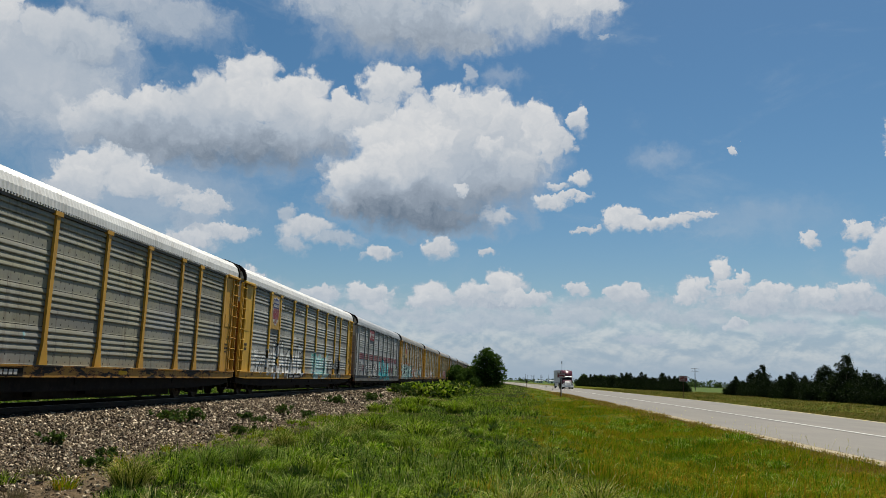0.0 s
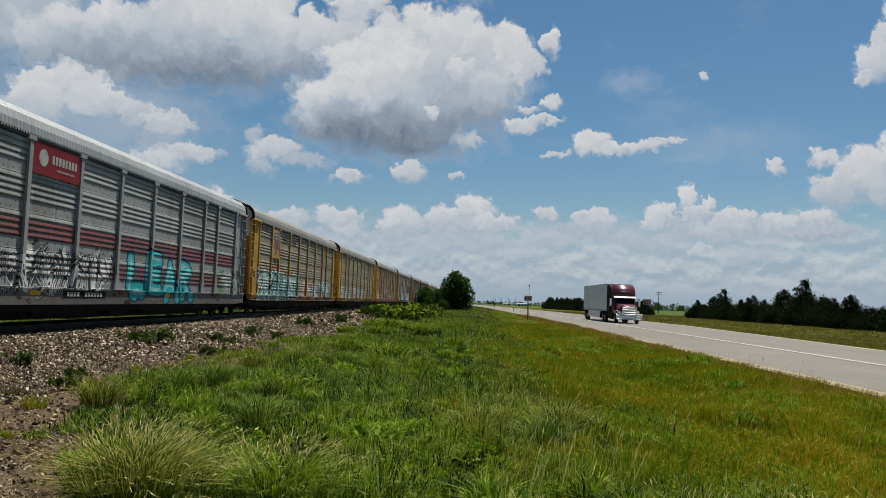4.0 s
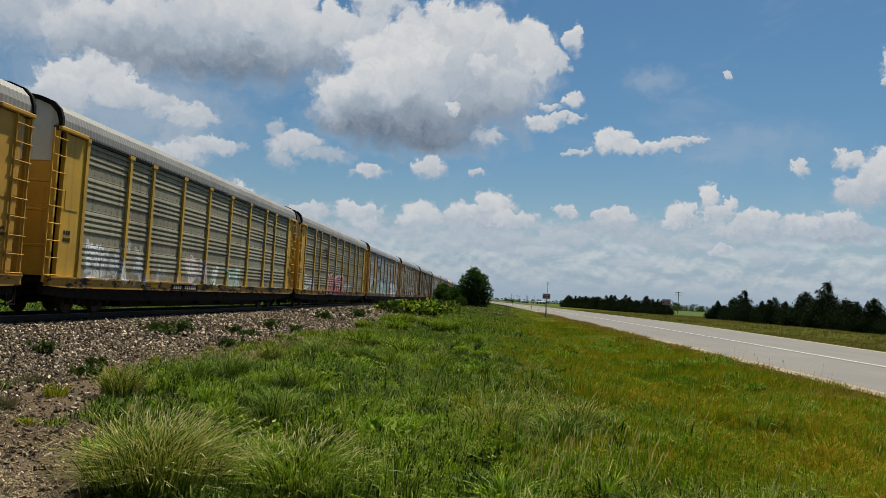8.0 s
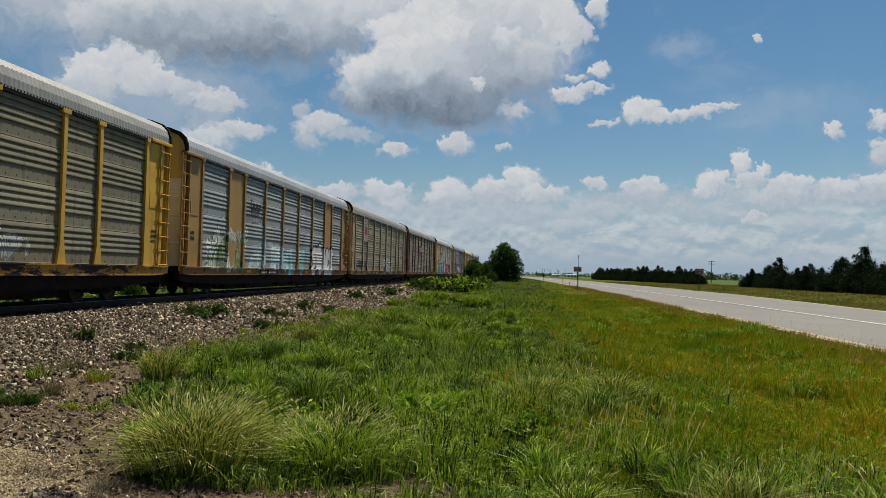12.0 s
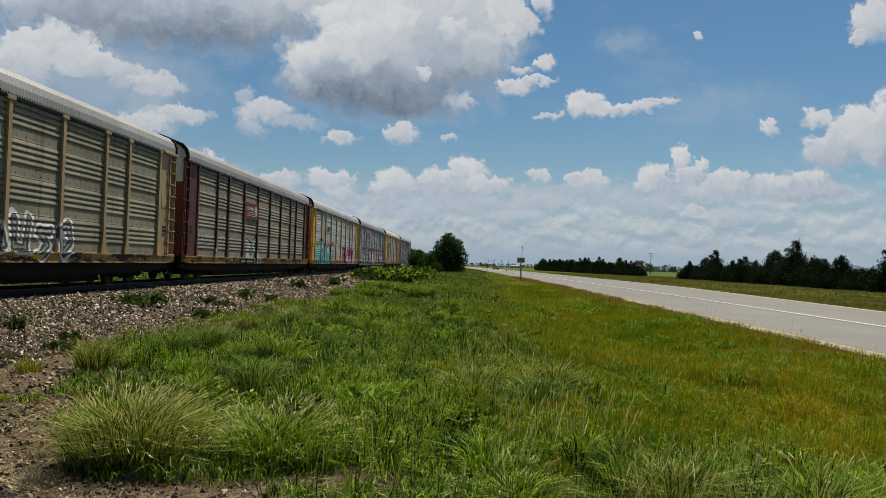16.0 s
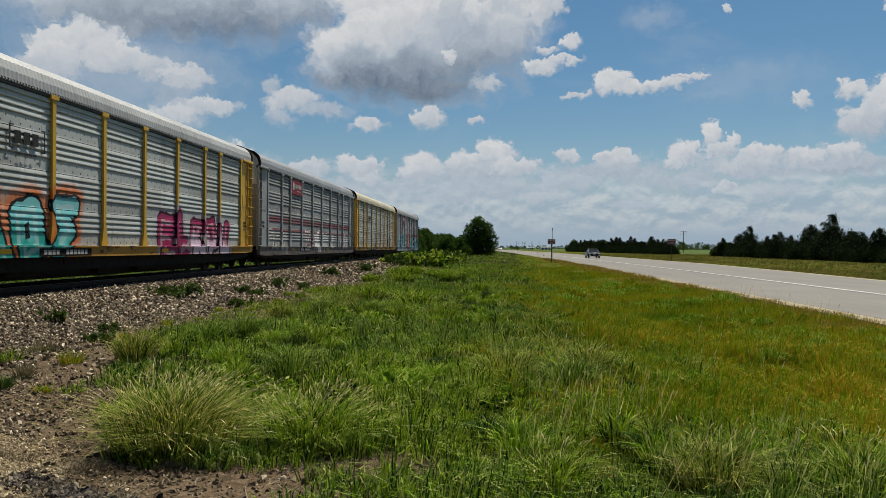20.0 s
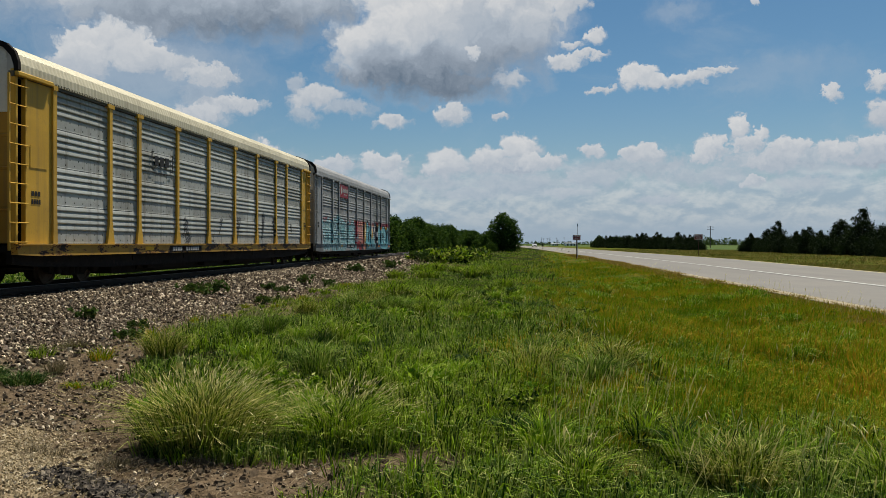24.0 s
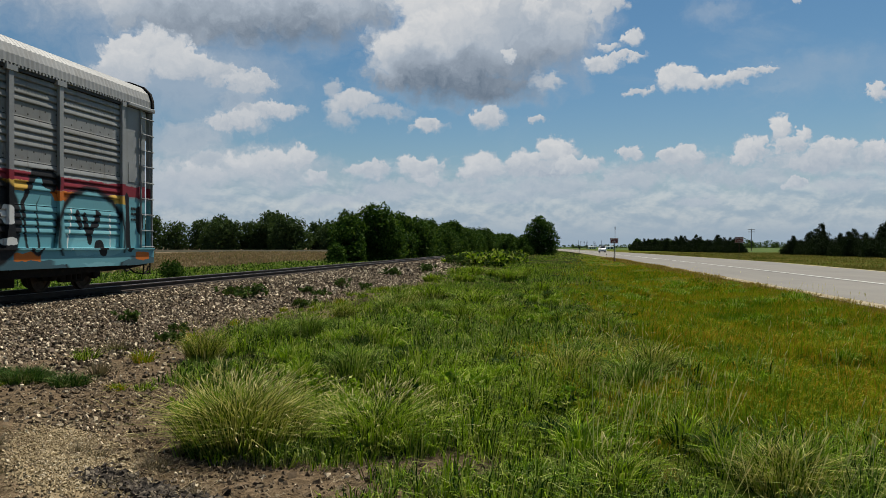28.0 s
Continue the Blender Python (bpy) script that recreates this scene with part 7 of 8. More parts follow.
def tussock(label, x, y, r, h, count, seed, head=0, green=None, width=0.010):
    """A clump of blades that spread from one root, with seed heads over it."""
    rng = np.random.default_rng(seed)
    th = thing("grass_tussock", label, "grass tussock", pose(x, y, float(ground_z(x, y))), "grass tussocks")
    a, d = rng.random(count) * math.tau, np.sqrt(rng.random(count)) * r
    px, py = d * np.cos(a) * 0.45, d * np.sin(a) * 0.45
    out = np.stack([np.cos(a), np.sin(a)], 1) * (d / r * 0.95)[:, None] + (0.08, 0)
    hh = h * (0.35 + 0.75 * rng.random(count)) * (1.10 - 0.35 * d / r)
    out = out * (0.6 + 0.8 * rng.random(count))[:, None] + rng.normal(size=(count, 2)) * 0.31
    side = rng.normal(size=(count, 3)) * (1, 1, 0)
    side = side / np.linalg.norm(side, axis=1, keepdims=True) * width / 2
    base = np.stack([px, py, np.full(count, -0.02)], 1)
    mid = base + np.concatenate([out * hh[:, None] * 0.35, (hh * 0.62)[:, None]], 1)
    tip = base + np.concatenate([out * hh[:, None] * 1.05 + rng.normal(size=(count, 2)) * 0.05, (hh * (1 - 0.28 * d / r))[:, None]], 1)
    verts = np.stack([base - side, base + side, mid - side * 0.8, mid + side * 0.8, tip], 1).reshape(-1, 3)
    o = (np.arange(count) * 5)[:, None]
    leafage = part("foliage", raw_mesh("foliage", verts, np.concatenate([o + [0, 1, 3], o + [0, 3, 2], o + [2, 3, 4]]), green or LUSH), None, th)
    tagged(leafage, kind="stuff")
    if head:
        i = np.argsort(-hh + rng.random(count) * h * 0.4)[:head]
        t = tip[i] - (0, 0, 0.01)
        way = tip[i] - mid[i]
        way = way / np.linalg.norm(way, axis=1, keepdims=True) + rng.normal(size=(head, 3)) * 0.14 + (0.08, 0, 0.1)
        long = (0.045 + 0.03 * rng.random(head))[:, None]
        m = t + way * long
        e = m + (way + (0.18, 0, -0.30)) * long
        f, g = np.array([0.0042, 0, 0]), np.array([0, 0.0042, 0])
        verts = np.stack([t, m + f, e, m - f, t, m + g, e, m - g], 1).reshape(-1, 3)
        o = (np.arange(head) * 8)[:, None]
        tagged(part("seed_fringe", raw_mesh("seed_fringe", verts, np.concatenate([o + [0, 1, 2, 3], o + [4, 5, 6, 7]]), STRAW), None, th, "pale bristly seed heads"), kind="stuff")
    return th


def weed(label, x, y, r, h, seed, material=None):
    rng = np.random.default_rng(seed)
    th = thing("weed_clump", label, "weed", pose(x, y, float(ground_z(x, y))), "trackside weeds")
    bm = bmesh.new()
    for k in range(7):
        a = k * 0.9 + rng.random()
        rod(bm, (0, 0, -0.02), (math.cos(a) * r * 0.6, math.sin(a) * r * 0.6, h * (0.6 + 0.4 * rng.random())), 0.006, 5, 0.002)
    tagged(part("stalk_tuft", bm, GREY_STALK, th), kind="stuff")
    c = [(rng.normal() * r * 0.45, rng.normal() * r * 0.45, h * (0.25 + 0.6 * rng.random())) for _ in range(14)]
    part("leaves", leaf_mesh("leaves", c, np.full(14, r * 0.30), 420, r * 0.10 + 0.012, material or WEED, rng, 0.1), None, th)
    return th


def stones(name, x, y, size, material, rng, label, sink=0.3):
    """Broken stones: eight-cornered lumps, each twisted and stretched its own way."""
    k = len(x)
    corner = np.array([(-1, -1, -1), (1, -1, -1), (1, 1, -1), (-1, 1, -1), (-1, -1, 1), (1, -1, 1), (1, 1, 1), (-1, 1, 1)], float) * 0.5
    c = corner[None] * (1 + rng.uniform(-0.45, 0.35, (k, 8, 3)))
    c = c * (size[:, None] * rng.uniform(0.6, 1.3, (k, 3)))[:, None, :] * (1, 1, 0.55)
    q = rng.normal(size=(k, 4))
    q /= np.linalg.norm(q, axis=1, keepdims=True)
    w, a, b, d = q.T
    m = np.stack([1 - 2 * (b * b + d * d), 2 * (a * b - d * w), 2 * (a * d + b * w), 2 * (a * b + d * w), 1 - 2 * (a * a + d * d), 2 * (b * d - a * w),
                  2 * (a * d - b * w), 2 * (b * d + a * w), 1 - 2 * (a * a + b * b)], 1).reshape(k, 3, 3)
    c = np.einsum("kij,knj->kni", m, c)
    c = c + np.stack([x, y, ground_z(x, y) + size * (0.5 - sink)], 1)[:, None, :]
    o = (np.arange(k) * 8)[:, None]
    faces = np.concatenate([o + f for f in ([3, 2, 1, 0], [4, 5, 6, 7], [0, 1, 5, 4], [1, 2, 6, 5], [2, 3, 7, 6], [3, 0, 4, 7])])
    ob = new(name, raw_mesh(name, c.reshape(-1, 3), faces, material))
    return tagged(ob, label, "gravel", kind="stuff")


def scatter_stones():
    rng = np.random.default_rng(23)
    xs, ys, ss = [], [], []
    for y0, y1, count, size in ((7, 20, 40000, 0.044), (20, 45, 34000, 0.060), (45, 110, 16000, 0.12)):
        x, y = rng.uniform(-15.9, -6.6, count), rng.uniform(y0, y1, count)
        ok = rng.random(count) < np.clip((-7.0 - x + (patch_noise(x, y, 1.3, 8) - 0.5) * 2.6) / 1.2, 0.03, 1)
        ok &= (np.abs(np.abs(x - TRACK_X) - 0.75) > 0.12)
        xs.append(x[ok]), ys.append(y[ok]), ss.append(size * (0.55 + 0.9 * rng.random(ok.sum()) ** 1.5))
    stones("track_ballast", np.concatenate(xs), np.concatenate(ys), np.concatenate(ss), BALLAST, rng, "broken grey-brown and pale ballast stones along the track")
    x, y = rng.uniform(-6.5, -1.5, 6000), rng.uniform(4.2, 10, 6000)
    ok = (rng.random(6000) < bare(x, y) * 0.5) & (x + y * 0.85 > 1.5)
    stones("dirt_pebbles", x[ok], y[ok], 0.012 + 0.03 * rng.random(ok.sum()) ** 3, BALLAST, rng, "pebbles and chips in the bare dirt")
    x, y = rng.uniform(-8.2, -4.2, 16000), 7 + 38 * rng.random(16000) ** 1.6
    ok = rng.random(16000) < bare(x, y) * 0.8
    stones("trackside_chips", x[ok], y[ok], (0.014 + 0.035 * rng.random(ok.sum()) ** 2.5) * (0.8 + y[ok] / 40), BALLAST, rng, "scattered chips in the trackside dirt")
    u, v = rng.normal(0, 0.60, 6500), rng.normal(0, 0.24, 6500)
    x, y = -3.9 + 0.66 * u + 0.75 * v, 6.0 - 0.75 * u + 0.66 * v
    stones("pale_gravel", x, y, 0.008 + 0.016 * rng.random(6500), PALE_CHIPS, rng, "pale yellow gravel spill on the dirt", 0.1)
    t = rng.random(1800)
    x, y = -3.55 + 1.4 * t + rng.normal(0, 0.08, 1800), 5.70 - 0.80 * t + rng.normal(0, 0.08, 1800)
    stones("dark_rubble", x, y, 0.016 + 0.030 * rng.random(1800) ** 2, DARK_CHIPS, rng, "dark broken asphalt rubble in a low ridge", 0.1)


def straw_litter():
    """Dead straws and twigs lying on the bare soil."""
    rng = np.random.default_rng(29)
    x, y = rng.uniform(-6.4, 0.2, 26000), 4.4 + 6.0 * rng.random(26000) ** 1.3
    ok = rng.random(26000) < bare(x, y) * (patch_noise(x, y, 0.7, 41) > 0.4)
    x, y = x[ok], y[ok]
    k = len(x)
    a, l, w = rng.random(k) * math.tau, 0.025 + 0.11 * rng.random(k) ** 2, 0.0018 + 0.003 * rng.random(k)
    z = ground_z(x, y) + 0.006
    d, s = np.stack([np.cos(a) * l, np.sin(a) * l, rng.random(k) * l * 0.45], 1), np.stack([-np.sin(a) * w, np.cos(a) * w, w * 0.4], 1)
    p = np.stack([x, y, z], 1)
    verts = np.stack([p - s, p + s, p + d + s * 0.6, p + d - s * 0.6], 1).reshape(-1, 3)
    ob = new("straw_litter", raw_mesh("straw_litter", verts, (np.arange(k) * 4)[:, None] + [[0, 1, 2, 3]], LITTER))
    tagged(ob, "dead brown straws and bits on the bare dirt", "litter", kind="stuff")
    x, y = rng.uniform(-6.4, 0.2, 9000), rng.uniform(4.4, 9.5, 9000)
    ok = (rng.random(9000) < bare(x, y) * 0.8) & (x + y * 0.85 > 1.5)
    stones("dirt_clods", x[ok], y[ok], 0.014 + 0.040 * rng.random(ok.sum()) ** 3, CLOD, rng, "crumbled brown clods of soil", 0.45)


SWAYING = []


def grow_clumps():
    rnd = random.Random(5)
    before = set(bpy.data.objects)
    tussock("large tussock of green grass with pale seed heads", -2.75, 6.75, 1.0, 0.64, 4600, 61, 500, OLIVE_TUFT, 0.0088)
    tussock("tussock of rank green grass on the verge", -1.55, 6.9, 0.85, 0.48, 2900, 62, 200, LUSH, 0.0088)
    tussock("low green tussock on bare dirt", -6.6, 9.2, 0.60, 0.26, 1500, 63, 0, DARK_GREEN)
    tussock("low green tussock on bare dirt", -7.4, 9.4, 0.60, 0.24, 1300, 64, 0, DARK_GREEN)
    tussock("low green tussock on bare dirt", -5.9, 9.0, 0.45, 0.20, 900, 65, 0, DARK_GREEN)
    tussock("tall green grass clump with pale heads", 1.6, 5.9, 0.6, 0.42, 1600, 66, 26, OLIVE_TUFT, 0.008)
    tussock("tall green grass clump with pale heads", 2.6, 5.8, 0.6, 0.50, 1600, 67, 30, None, 0.009)
    tussock("tall green grass clump with pale heads", 3.4, 6.3, 0.5, 0.46, 1400, 68, 26, BRIGHT, 0.009)
    tussock("tall green grass clump with pale heads", 0.4, 5.6, 0.4, 0.34, 800, 69, 20)
    SWAYING.extend(o for o in bpy.data.objects if o not in before and o.parent is None)
    for i in range(30):
        x, y = rnd.uniform(-5.2, 1.2), rnd.uniform(8, 22)
        tussock("tussock of rank green grass on the verge", x, y, rnd.uniform(0.35, 0.7), rnd.uniform(0.34, 0.58), 900, 100 + i, 8, rnd.choice((LUSH, BLUE_GRASS, BLUE_GRASS, OLIVE_TUFT)), 0.009)
    for i in range(150):
        y = 6.4 + 20 * rnd.random() ** 1.5
        x = rnd.uniform(-3.8, 0.6 + 0.05 * y) if y > 7.2 else rnd.uniform(-0.9, 4.6)
        green, name = rnd.choice(((DARK_GREEN, "dark green grass tuft on the verge"), (BRIGHT, "bright green broad-bladed grass tuft on the verge"), (BRIGHT, "bright green broad-bladed grass tuft on the verge"), (LUSH, "tussock of rank green grass on the verge")))
        tussock(name, x, y, rnd.uniform(0.16, 0.42), rnd.uniform(0.18, 0.40), 340, 900 + i, 0, green, 0.008 + 0.0006 * y)
    for i in range(34):
        y = 7.5 + 20 * rnd.random() ** 1.4
        weed("low broad-leaved weed in the grass", rnd.uniform(-3.8, 1.0 + 0.05 * y), y, rnd.uniform(0.16, 0.34), rnd.uniform(0.16, 0.32), 1100 + i, rnd.choice((BRIGHT, LUSH)))
    for i in range(16):
        x, y = rnd.uniform(-6.2, 0.5), rnd.uniform(22, 50)
        tussock("tussock of rank green grass on the verge", x, y, rnd.uniform(0.5, 1.0), rnd.uniform(0.5, 0.8), 500, 200 + i, 0, None, 0.03)
    for i, (x, y, r, h) in enumerate(((-9.4, 23.6, 0.55, 0.36), (-9.9, 23.2, 0.35, 0.26), (-9.0, 16.0, 0.28, 0.30), (-8.9, 27.5, 0.28, 0.28), (-8.2, 27.0, 0.3, 0.24), (-8.7, 31.5, 0.4, 0.45),
                                      (-7.4, 30.0, 0.3, 0.3), (-6.9, 21.0, 0.3, 0.25), (-7.4, 15.0, 0.2, 0.2), (-6.6, 13.0, 0.25, 0.22), (-9.3, 44.0, 0.6, 0.4), (-8.6, 52.0, 0.7, 0.5))):
        weed("dark green weed clump growing in the ballast", x, y, r, h, 300 + i)
    for i in range(26):
        y = rnd.uniform(62, 100)
        weed("leafy weed mound on the bank", rnd.uniform(-8.6, -3.6), y, rnd.uniform(0.8, 1.5), rnd.uniform(0.7, 1.4), 400 + i, rnd.choice((LUSH, WEED, LUSH)))
    for i in range(60):
        x, y = rnd.uniform(-7.2, -4.8), rnd.uniform(8.5, 34)
        tussock("sparse weedy tuft in the trackside dirt", x, y, rnd.uniform(0.15, 0.4), rnd.uniform(0.12, 0.32), 160, 600 + i, 0, rnd.choice((LUSH, LUSH, GREY_STALK, VERGE)), 0.010)
    for i in range(26):
        tussock("dry grey tuft on bare dirt", rnd.uniform(-5.2, -0.9), rnd.uniform(5.2, 6.6), rnd.uniform(0.12, 0.26), rnd.uniform(0.07, 0.16), 110, 500 + i, 0, GREY_STALK, 0.005)


grow_grass()
grow_clumps()
scatter_stones()
straw_litter()


# ---- road vehicles ----
def wheel_mesh(r, w, rim_material=None):
    bm = bmesh.new()
    lathe(bm, [(-w / 2, r * 0.62), (-w / 2, r * 0.93), (-w * 0.36, r), (w * 0.36, r), (w / 2, r * 0.93), (w / 2, r * 0.62)], "X", 28)
    return mesh_of("tyre", bm, RUBBER)


def rim_mesh(r, w):
    bm = bmesh.new()
    lathe(bm, [(-w * 0.52, r * 0.20), (-w * 0.50, r * 0.6), (-w * 0.42, r * 0.56), (w * 0.42, r * 0.56), (w * 0.50, r * 0.6), (w * 0.52, r * 0.20)], "X", 20)
    for k in range(8):
        a = k * math.tau / 8
        for s in (-1, 1):
            rod(bm, (s * w * 0.50, r * 0.36 * math.cos(a), r * 0.36 * math.sin(a)), (s * w * 0.54, r * 0.36 * math.cos(a), r * 0.36 * math.sin(a)), r * 0.05, 6)
    return mesh_of("rim", bm, RIM_ALLOY)


ROLLING = []


def add_wheel(vehicle, x, y, r, w, tyre, rim):
    t = part("wheel", tyre, None, vehicle, at=pose(x, y, r))
    part("rim", rim, None, t)
    ROLLING.append((vehicle, t, x, y, r))


def semi_truck():
    tr = thing("semi_truck", "maroon highway tractor with chrome bumper pulling a white box trailer", "truck")
    # trailer
    body = part("trailer_body", soft_box(-1.29, 1.29, 5.7, 21.3, 1.18, 4.08, 0.03, 1), TRAILER_WHITE, tr, "white ribbed trailer box")
    for s in (-1, 1):
        for i in range(15):
            z = 1.48 + i * 0.17
            part("side_rib", shape("side_rib", lambda: mesh_of("side_rib", soft_box(-0.035, 0.035, 5.8, 21.2, -0.03, 0.03, 0.012, 1), TRAILER_WHITE)), None, body, at=pose(s * 1.292, 0, z))
        part("rub_rail", soft_box(min(s * 1.28, s * 1.31), max(s * 1.28, s * 1.31), 5.7, 21.3, 1.15, 1.30, 0.01, 1), GALVANISED, tr, "pale lower rail")
        bm = bmesh.new()
        for i in range(12):
            y = 6.2 + i * 1.26
            box(bm, s * 1.315 - 0.004, s * 1.315 + 0.004, y, y + 0.30, 1.32, 1.36)
            box(bm, s * 1.315 - 0.004, s * 1.315 + 0.004, y + 0.42, y + 0.66, 1.32, 1.36)
        part("reflector_strip", bm, DARK_PLASTIC, tr, "dark dashes along the trailer's foot")
        bm = bmesh.new()
        prism(bm, [(9.4, 1.16), (17.6, 1.16), (17.6, 0.42), (10.0, 0.42)], "X", s * 1.24 - 0.015, s * 1.24 + 0.015)
        part("side_skirt", bm, WHITE_PAINT, tr, "white side skirt")
    part("top_rail", soft_box(-1.31, 1.31, 5.68, 21.32, 4.05, 4.11, 0.01, 1), GALVANISED, tr)
    part("trailer_frame", soft_box(-0.55, 0.55, 7.0, 21.0, 0.85, 1.18, 0.02, 1), IRON_AND_SHADE, tr)
    part("refrigeration_unit", soft_box(-1.0, 1.0, 5.25, 5.7, 2.2, 3.9, 0.08, 2), DARK_PLASTIC, tr)
    bm = bmesh.new()
    for x in (-0.9, 0.9):
        box(bm, x - 0.05, x + 0.05, 21.1, 21.2, 0.5, 1.18)
    box(bm, -1.2, 1.2, 21.1, 21.2, 0.45, 0.58)
    part("underride_bar", bm, IRON_AND_SHADE, tr)
    bm = bmesh.new()
    for x in (-0.75, 0.75):
        box(bm, x - 0.06, x + 0.06, 9.0, 9.12, 0.35, 1.1)
        box(bm, x - 0.14, x + 0.14, 8.95, 9.17, 0.30, 0.36)
    part("landing_gear", bm, IRON_AND_SHADE, tr)
    # tractor
    part("chassis", soft_box(-0.5, 0.5, 0.7, 8.6, 0.62, 0.95, 0.02, 1), IRON_AND_SHADE, tr)
    bm = bmesh.new()
    prism(bm, [(0.42, 0.62), (0.34, 1.25), (0.42, 1.62), (0.9, 1.80), (2.35, 1.98), (2.35, 0.75)], "X", -0.92, 0.92)
    bmesh.ops.bevel(bm, geom=bm.edges[:], offset=0.10, segments=3, affect="EDGES")
    part("hood", bm, MAROON, tr, "glossy maroon hood", smooth=True)
    bm = bmesh.new()
    prism(bm, [(2.25, 0.8), (2.25, 1.95), (2.75, 2.70), (4.1, 2.75), (4.1, 0.8)], "X", -1.14, 1.14)
    bmesh.ops.bevel(bm, geom=bm.edges[:], offset=0.07, segments=2, affect="EDGES")
    part("cab", bm, MAROON, tr)
    # Sleeper and side fairings coloured near black for the tractor's side in shade.
    bm = bmesh.new()
    prism(bm, [(3.9, 0.8), (3.9, 2.7), (5.15, 2.7), (5.15, 0.8)], "X", -1.22, 1.22)
    bmesh.ops.bevel(bm, geom=bm.edges[:], offset=0.06, segments=2, affect="EDGES")
    part("sleeper", bm, IRON_AND_SHADE, tr, "sleeper with side shade put into its dark colour")
    for s in (-1, 1):
        bm = bmesh.new()
        prism(bm, [(3.55, 0.85), (3.35, 2.5), (3.75, 3.70), (4.3, 3.92), (5.55, 3.96), (5.55, 0.85)], "X", s * 1.235 - 0.02, s * 1.235 + 0.02)
        part("side_fairing", bm, IRON_AND_SHADE, tr, "side fairing behind the cab, shade put into its black")
    bm = bmesh.new()
    prism(bm, [(2.62, 2.66), (2.95, 3.35), (3.5, 3.86), (4.2, 4.02), (5.15, 4.04), (5.15, 2.66)], "X", -1.20, 1.20)
    bmesh.ops.bevel(bm, geom=bm.edges[:], offset=0.12, segments=3, affect="EDGES")
    part("roof_fairing", bm, MAROON, tr, "tall maroon roof fairing", smooth=True)
    bm = bmesh.new()
    q = [(-1.0, 2.30, 2.02), (1.0, 2.30, 2.02), (0.98, 2.66, 2.58), (-0.98, 2.66, 2.58)]
    v = [bm.verts.new(p) for p in q] + [bm.verts.new((p[0], p[1] - 0.03, p[2] + 0.02)) for p in q]
    for f in ((0, 1, 2, 3), (7, 6, 5, 4), (0, 4, 5, 1), (1, 5, 6, 2), (2, 6, 7, 3), (3, 7, 4, 0)):
        bm.faces.new([v[i] for i in f])
    part("windshield", bm, DARK_GLASS, tr, "dark sloping windshield")
    bm = bmesh.new()
    prism(bm, [(2.30, 2.64), (2.24, 2.58), (2.36, 2.72), (2.70, 2.76)], "X", -1.12, 1.12)
    part("sun_visor", bm, POLISHED, tr, "bright chrome sun visor")
    for s in (-1, 1):
        part("side_window", soft_box(min(s * 1.13, s * 1.16), max(s * 1.13, s * 1.16), 2.85, 3.75, 1.95, 2.55, 0.02, 1), DARK_GLASS, tr)
        part("fender", soft_box(min(s * 0.82, s * 1.20), max(s * 0.82, s * 1.20), 0.75, 2.25, 0.95, 1.28, 0.12, 3), MAROON, tr, smooth=True)
        part("headlight", soft_box(min(s * 0.62, s * 1.08), max(s * 0.62, s * 1.08), 0.36, 0.8, 1.02, 1.24, 0.05, 2), LAMP_GLASS, tr, "clear headlight")
        m = part("mirror", soft_box(min(s * 1.36, s * 1.58), max(s * 1.36, s * 1.58), 2.25, 2.35, 1.75, 2.5, 0.03, 2), CHROME, tr, "tall chrome mirror")
        bm = bmesh.new()
        rod(bm, (s * 1.1, 2.4, 2.45), (s * 1.45, 2.3, 2.45), 0.02, 6)
        rod(bm, (s * 1.1, 2.4, 1.85), (s * 1.45, 2.3, 1.85), 0.02, 6)
        part("mirror_arm", bm, CHROME, m)
        bm = bmesh.new()
        lathe(bm, [(2.55, 0.33), (2.6, 0.36), (4.55, 0.36), (4.6, 0.33)], "Y", 18, (s * 0.98, 0, 0.72))
        part("fuel_tank", bm, IRON_AND_SHADE, tr, "dark fuel tank")
        bm = bmesh.new()
        rod(bm, (s * 1.05, 5.22, 1.0), (s * 1.05, 5.22, 3.6), 0.07, 10)
        part("exhaust_stack", bm, CHROME, tr)
        part("mud_flap", soft_box(min(s * 0.62, s * 1.25), max(s * 0.62, s * 1.25), 20.55, 20.57, 0.22, 0.95, 0.004, 1), RUBBER, tr)
    bm = bmesh.new()
    rod(bm, (1.2, 2.4, 2.4), (1.25, 2.5, 3.7), 0.012, 5, 0.004)
    part("aerial", bm, DARK_PLASTIC, tr)
    bm = bmesh.new()
    for i in range(7):
        box(bm, -0.55, 0.55, 0.315, 0.37, 0.82 + i * 0.11, 0.88 + i * 0.11)
    box(bm, -0.62, -0.55, 0.29, 0.40, 0.75, 1.62)
    box(bm, 0.55, 0.62, 0.29, 0.40, 0.75, 1.62)
    box(bm, -0.62, 0.62, 0.29, 0.40, 1.56, 1.68)
    part("grille", bm, POLISHED, tr, "chrome slatted grille")
    part("bumper", soft_box(-1.2, 1.2, 0.10, 0.42, 0.38, 0.80, 0.06, 2), POLISHED, tr, "broad chrome bumper", smooth=False)
    bm = bmesh.new()
    for z in (0.45, 0.9):
        rod(bm, (-1.25, 0.0, z), (1.25, 0.0, z), 0.045, 8)
    for z in (1.12, 1.34, 1.56):
        rod(bm, (-0.68, 0.0, z), (0.68, 0.0, z), 0.04, 8)
    for x in (-1.25, 1.25):
        rod(bm, (x, 0.0, 0.45), (x, 0.0, 0.9), 0.045, 8)
        rod(bm, (x, 0.0, 0.9), (x, 0.25, 1.0), 0.035, 8)
        rod(bm, (x, 0.0, 0.45), (x * 0.9, 0.3, 0.5), 0.035, 8)
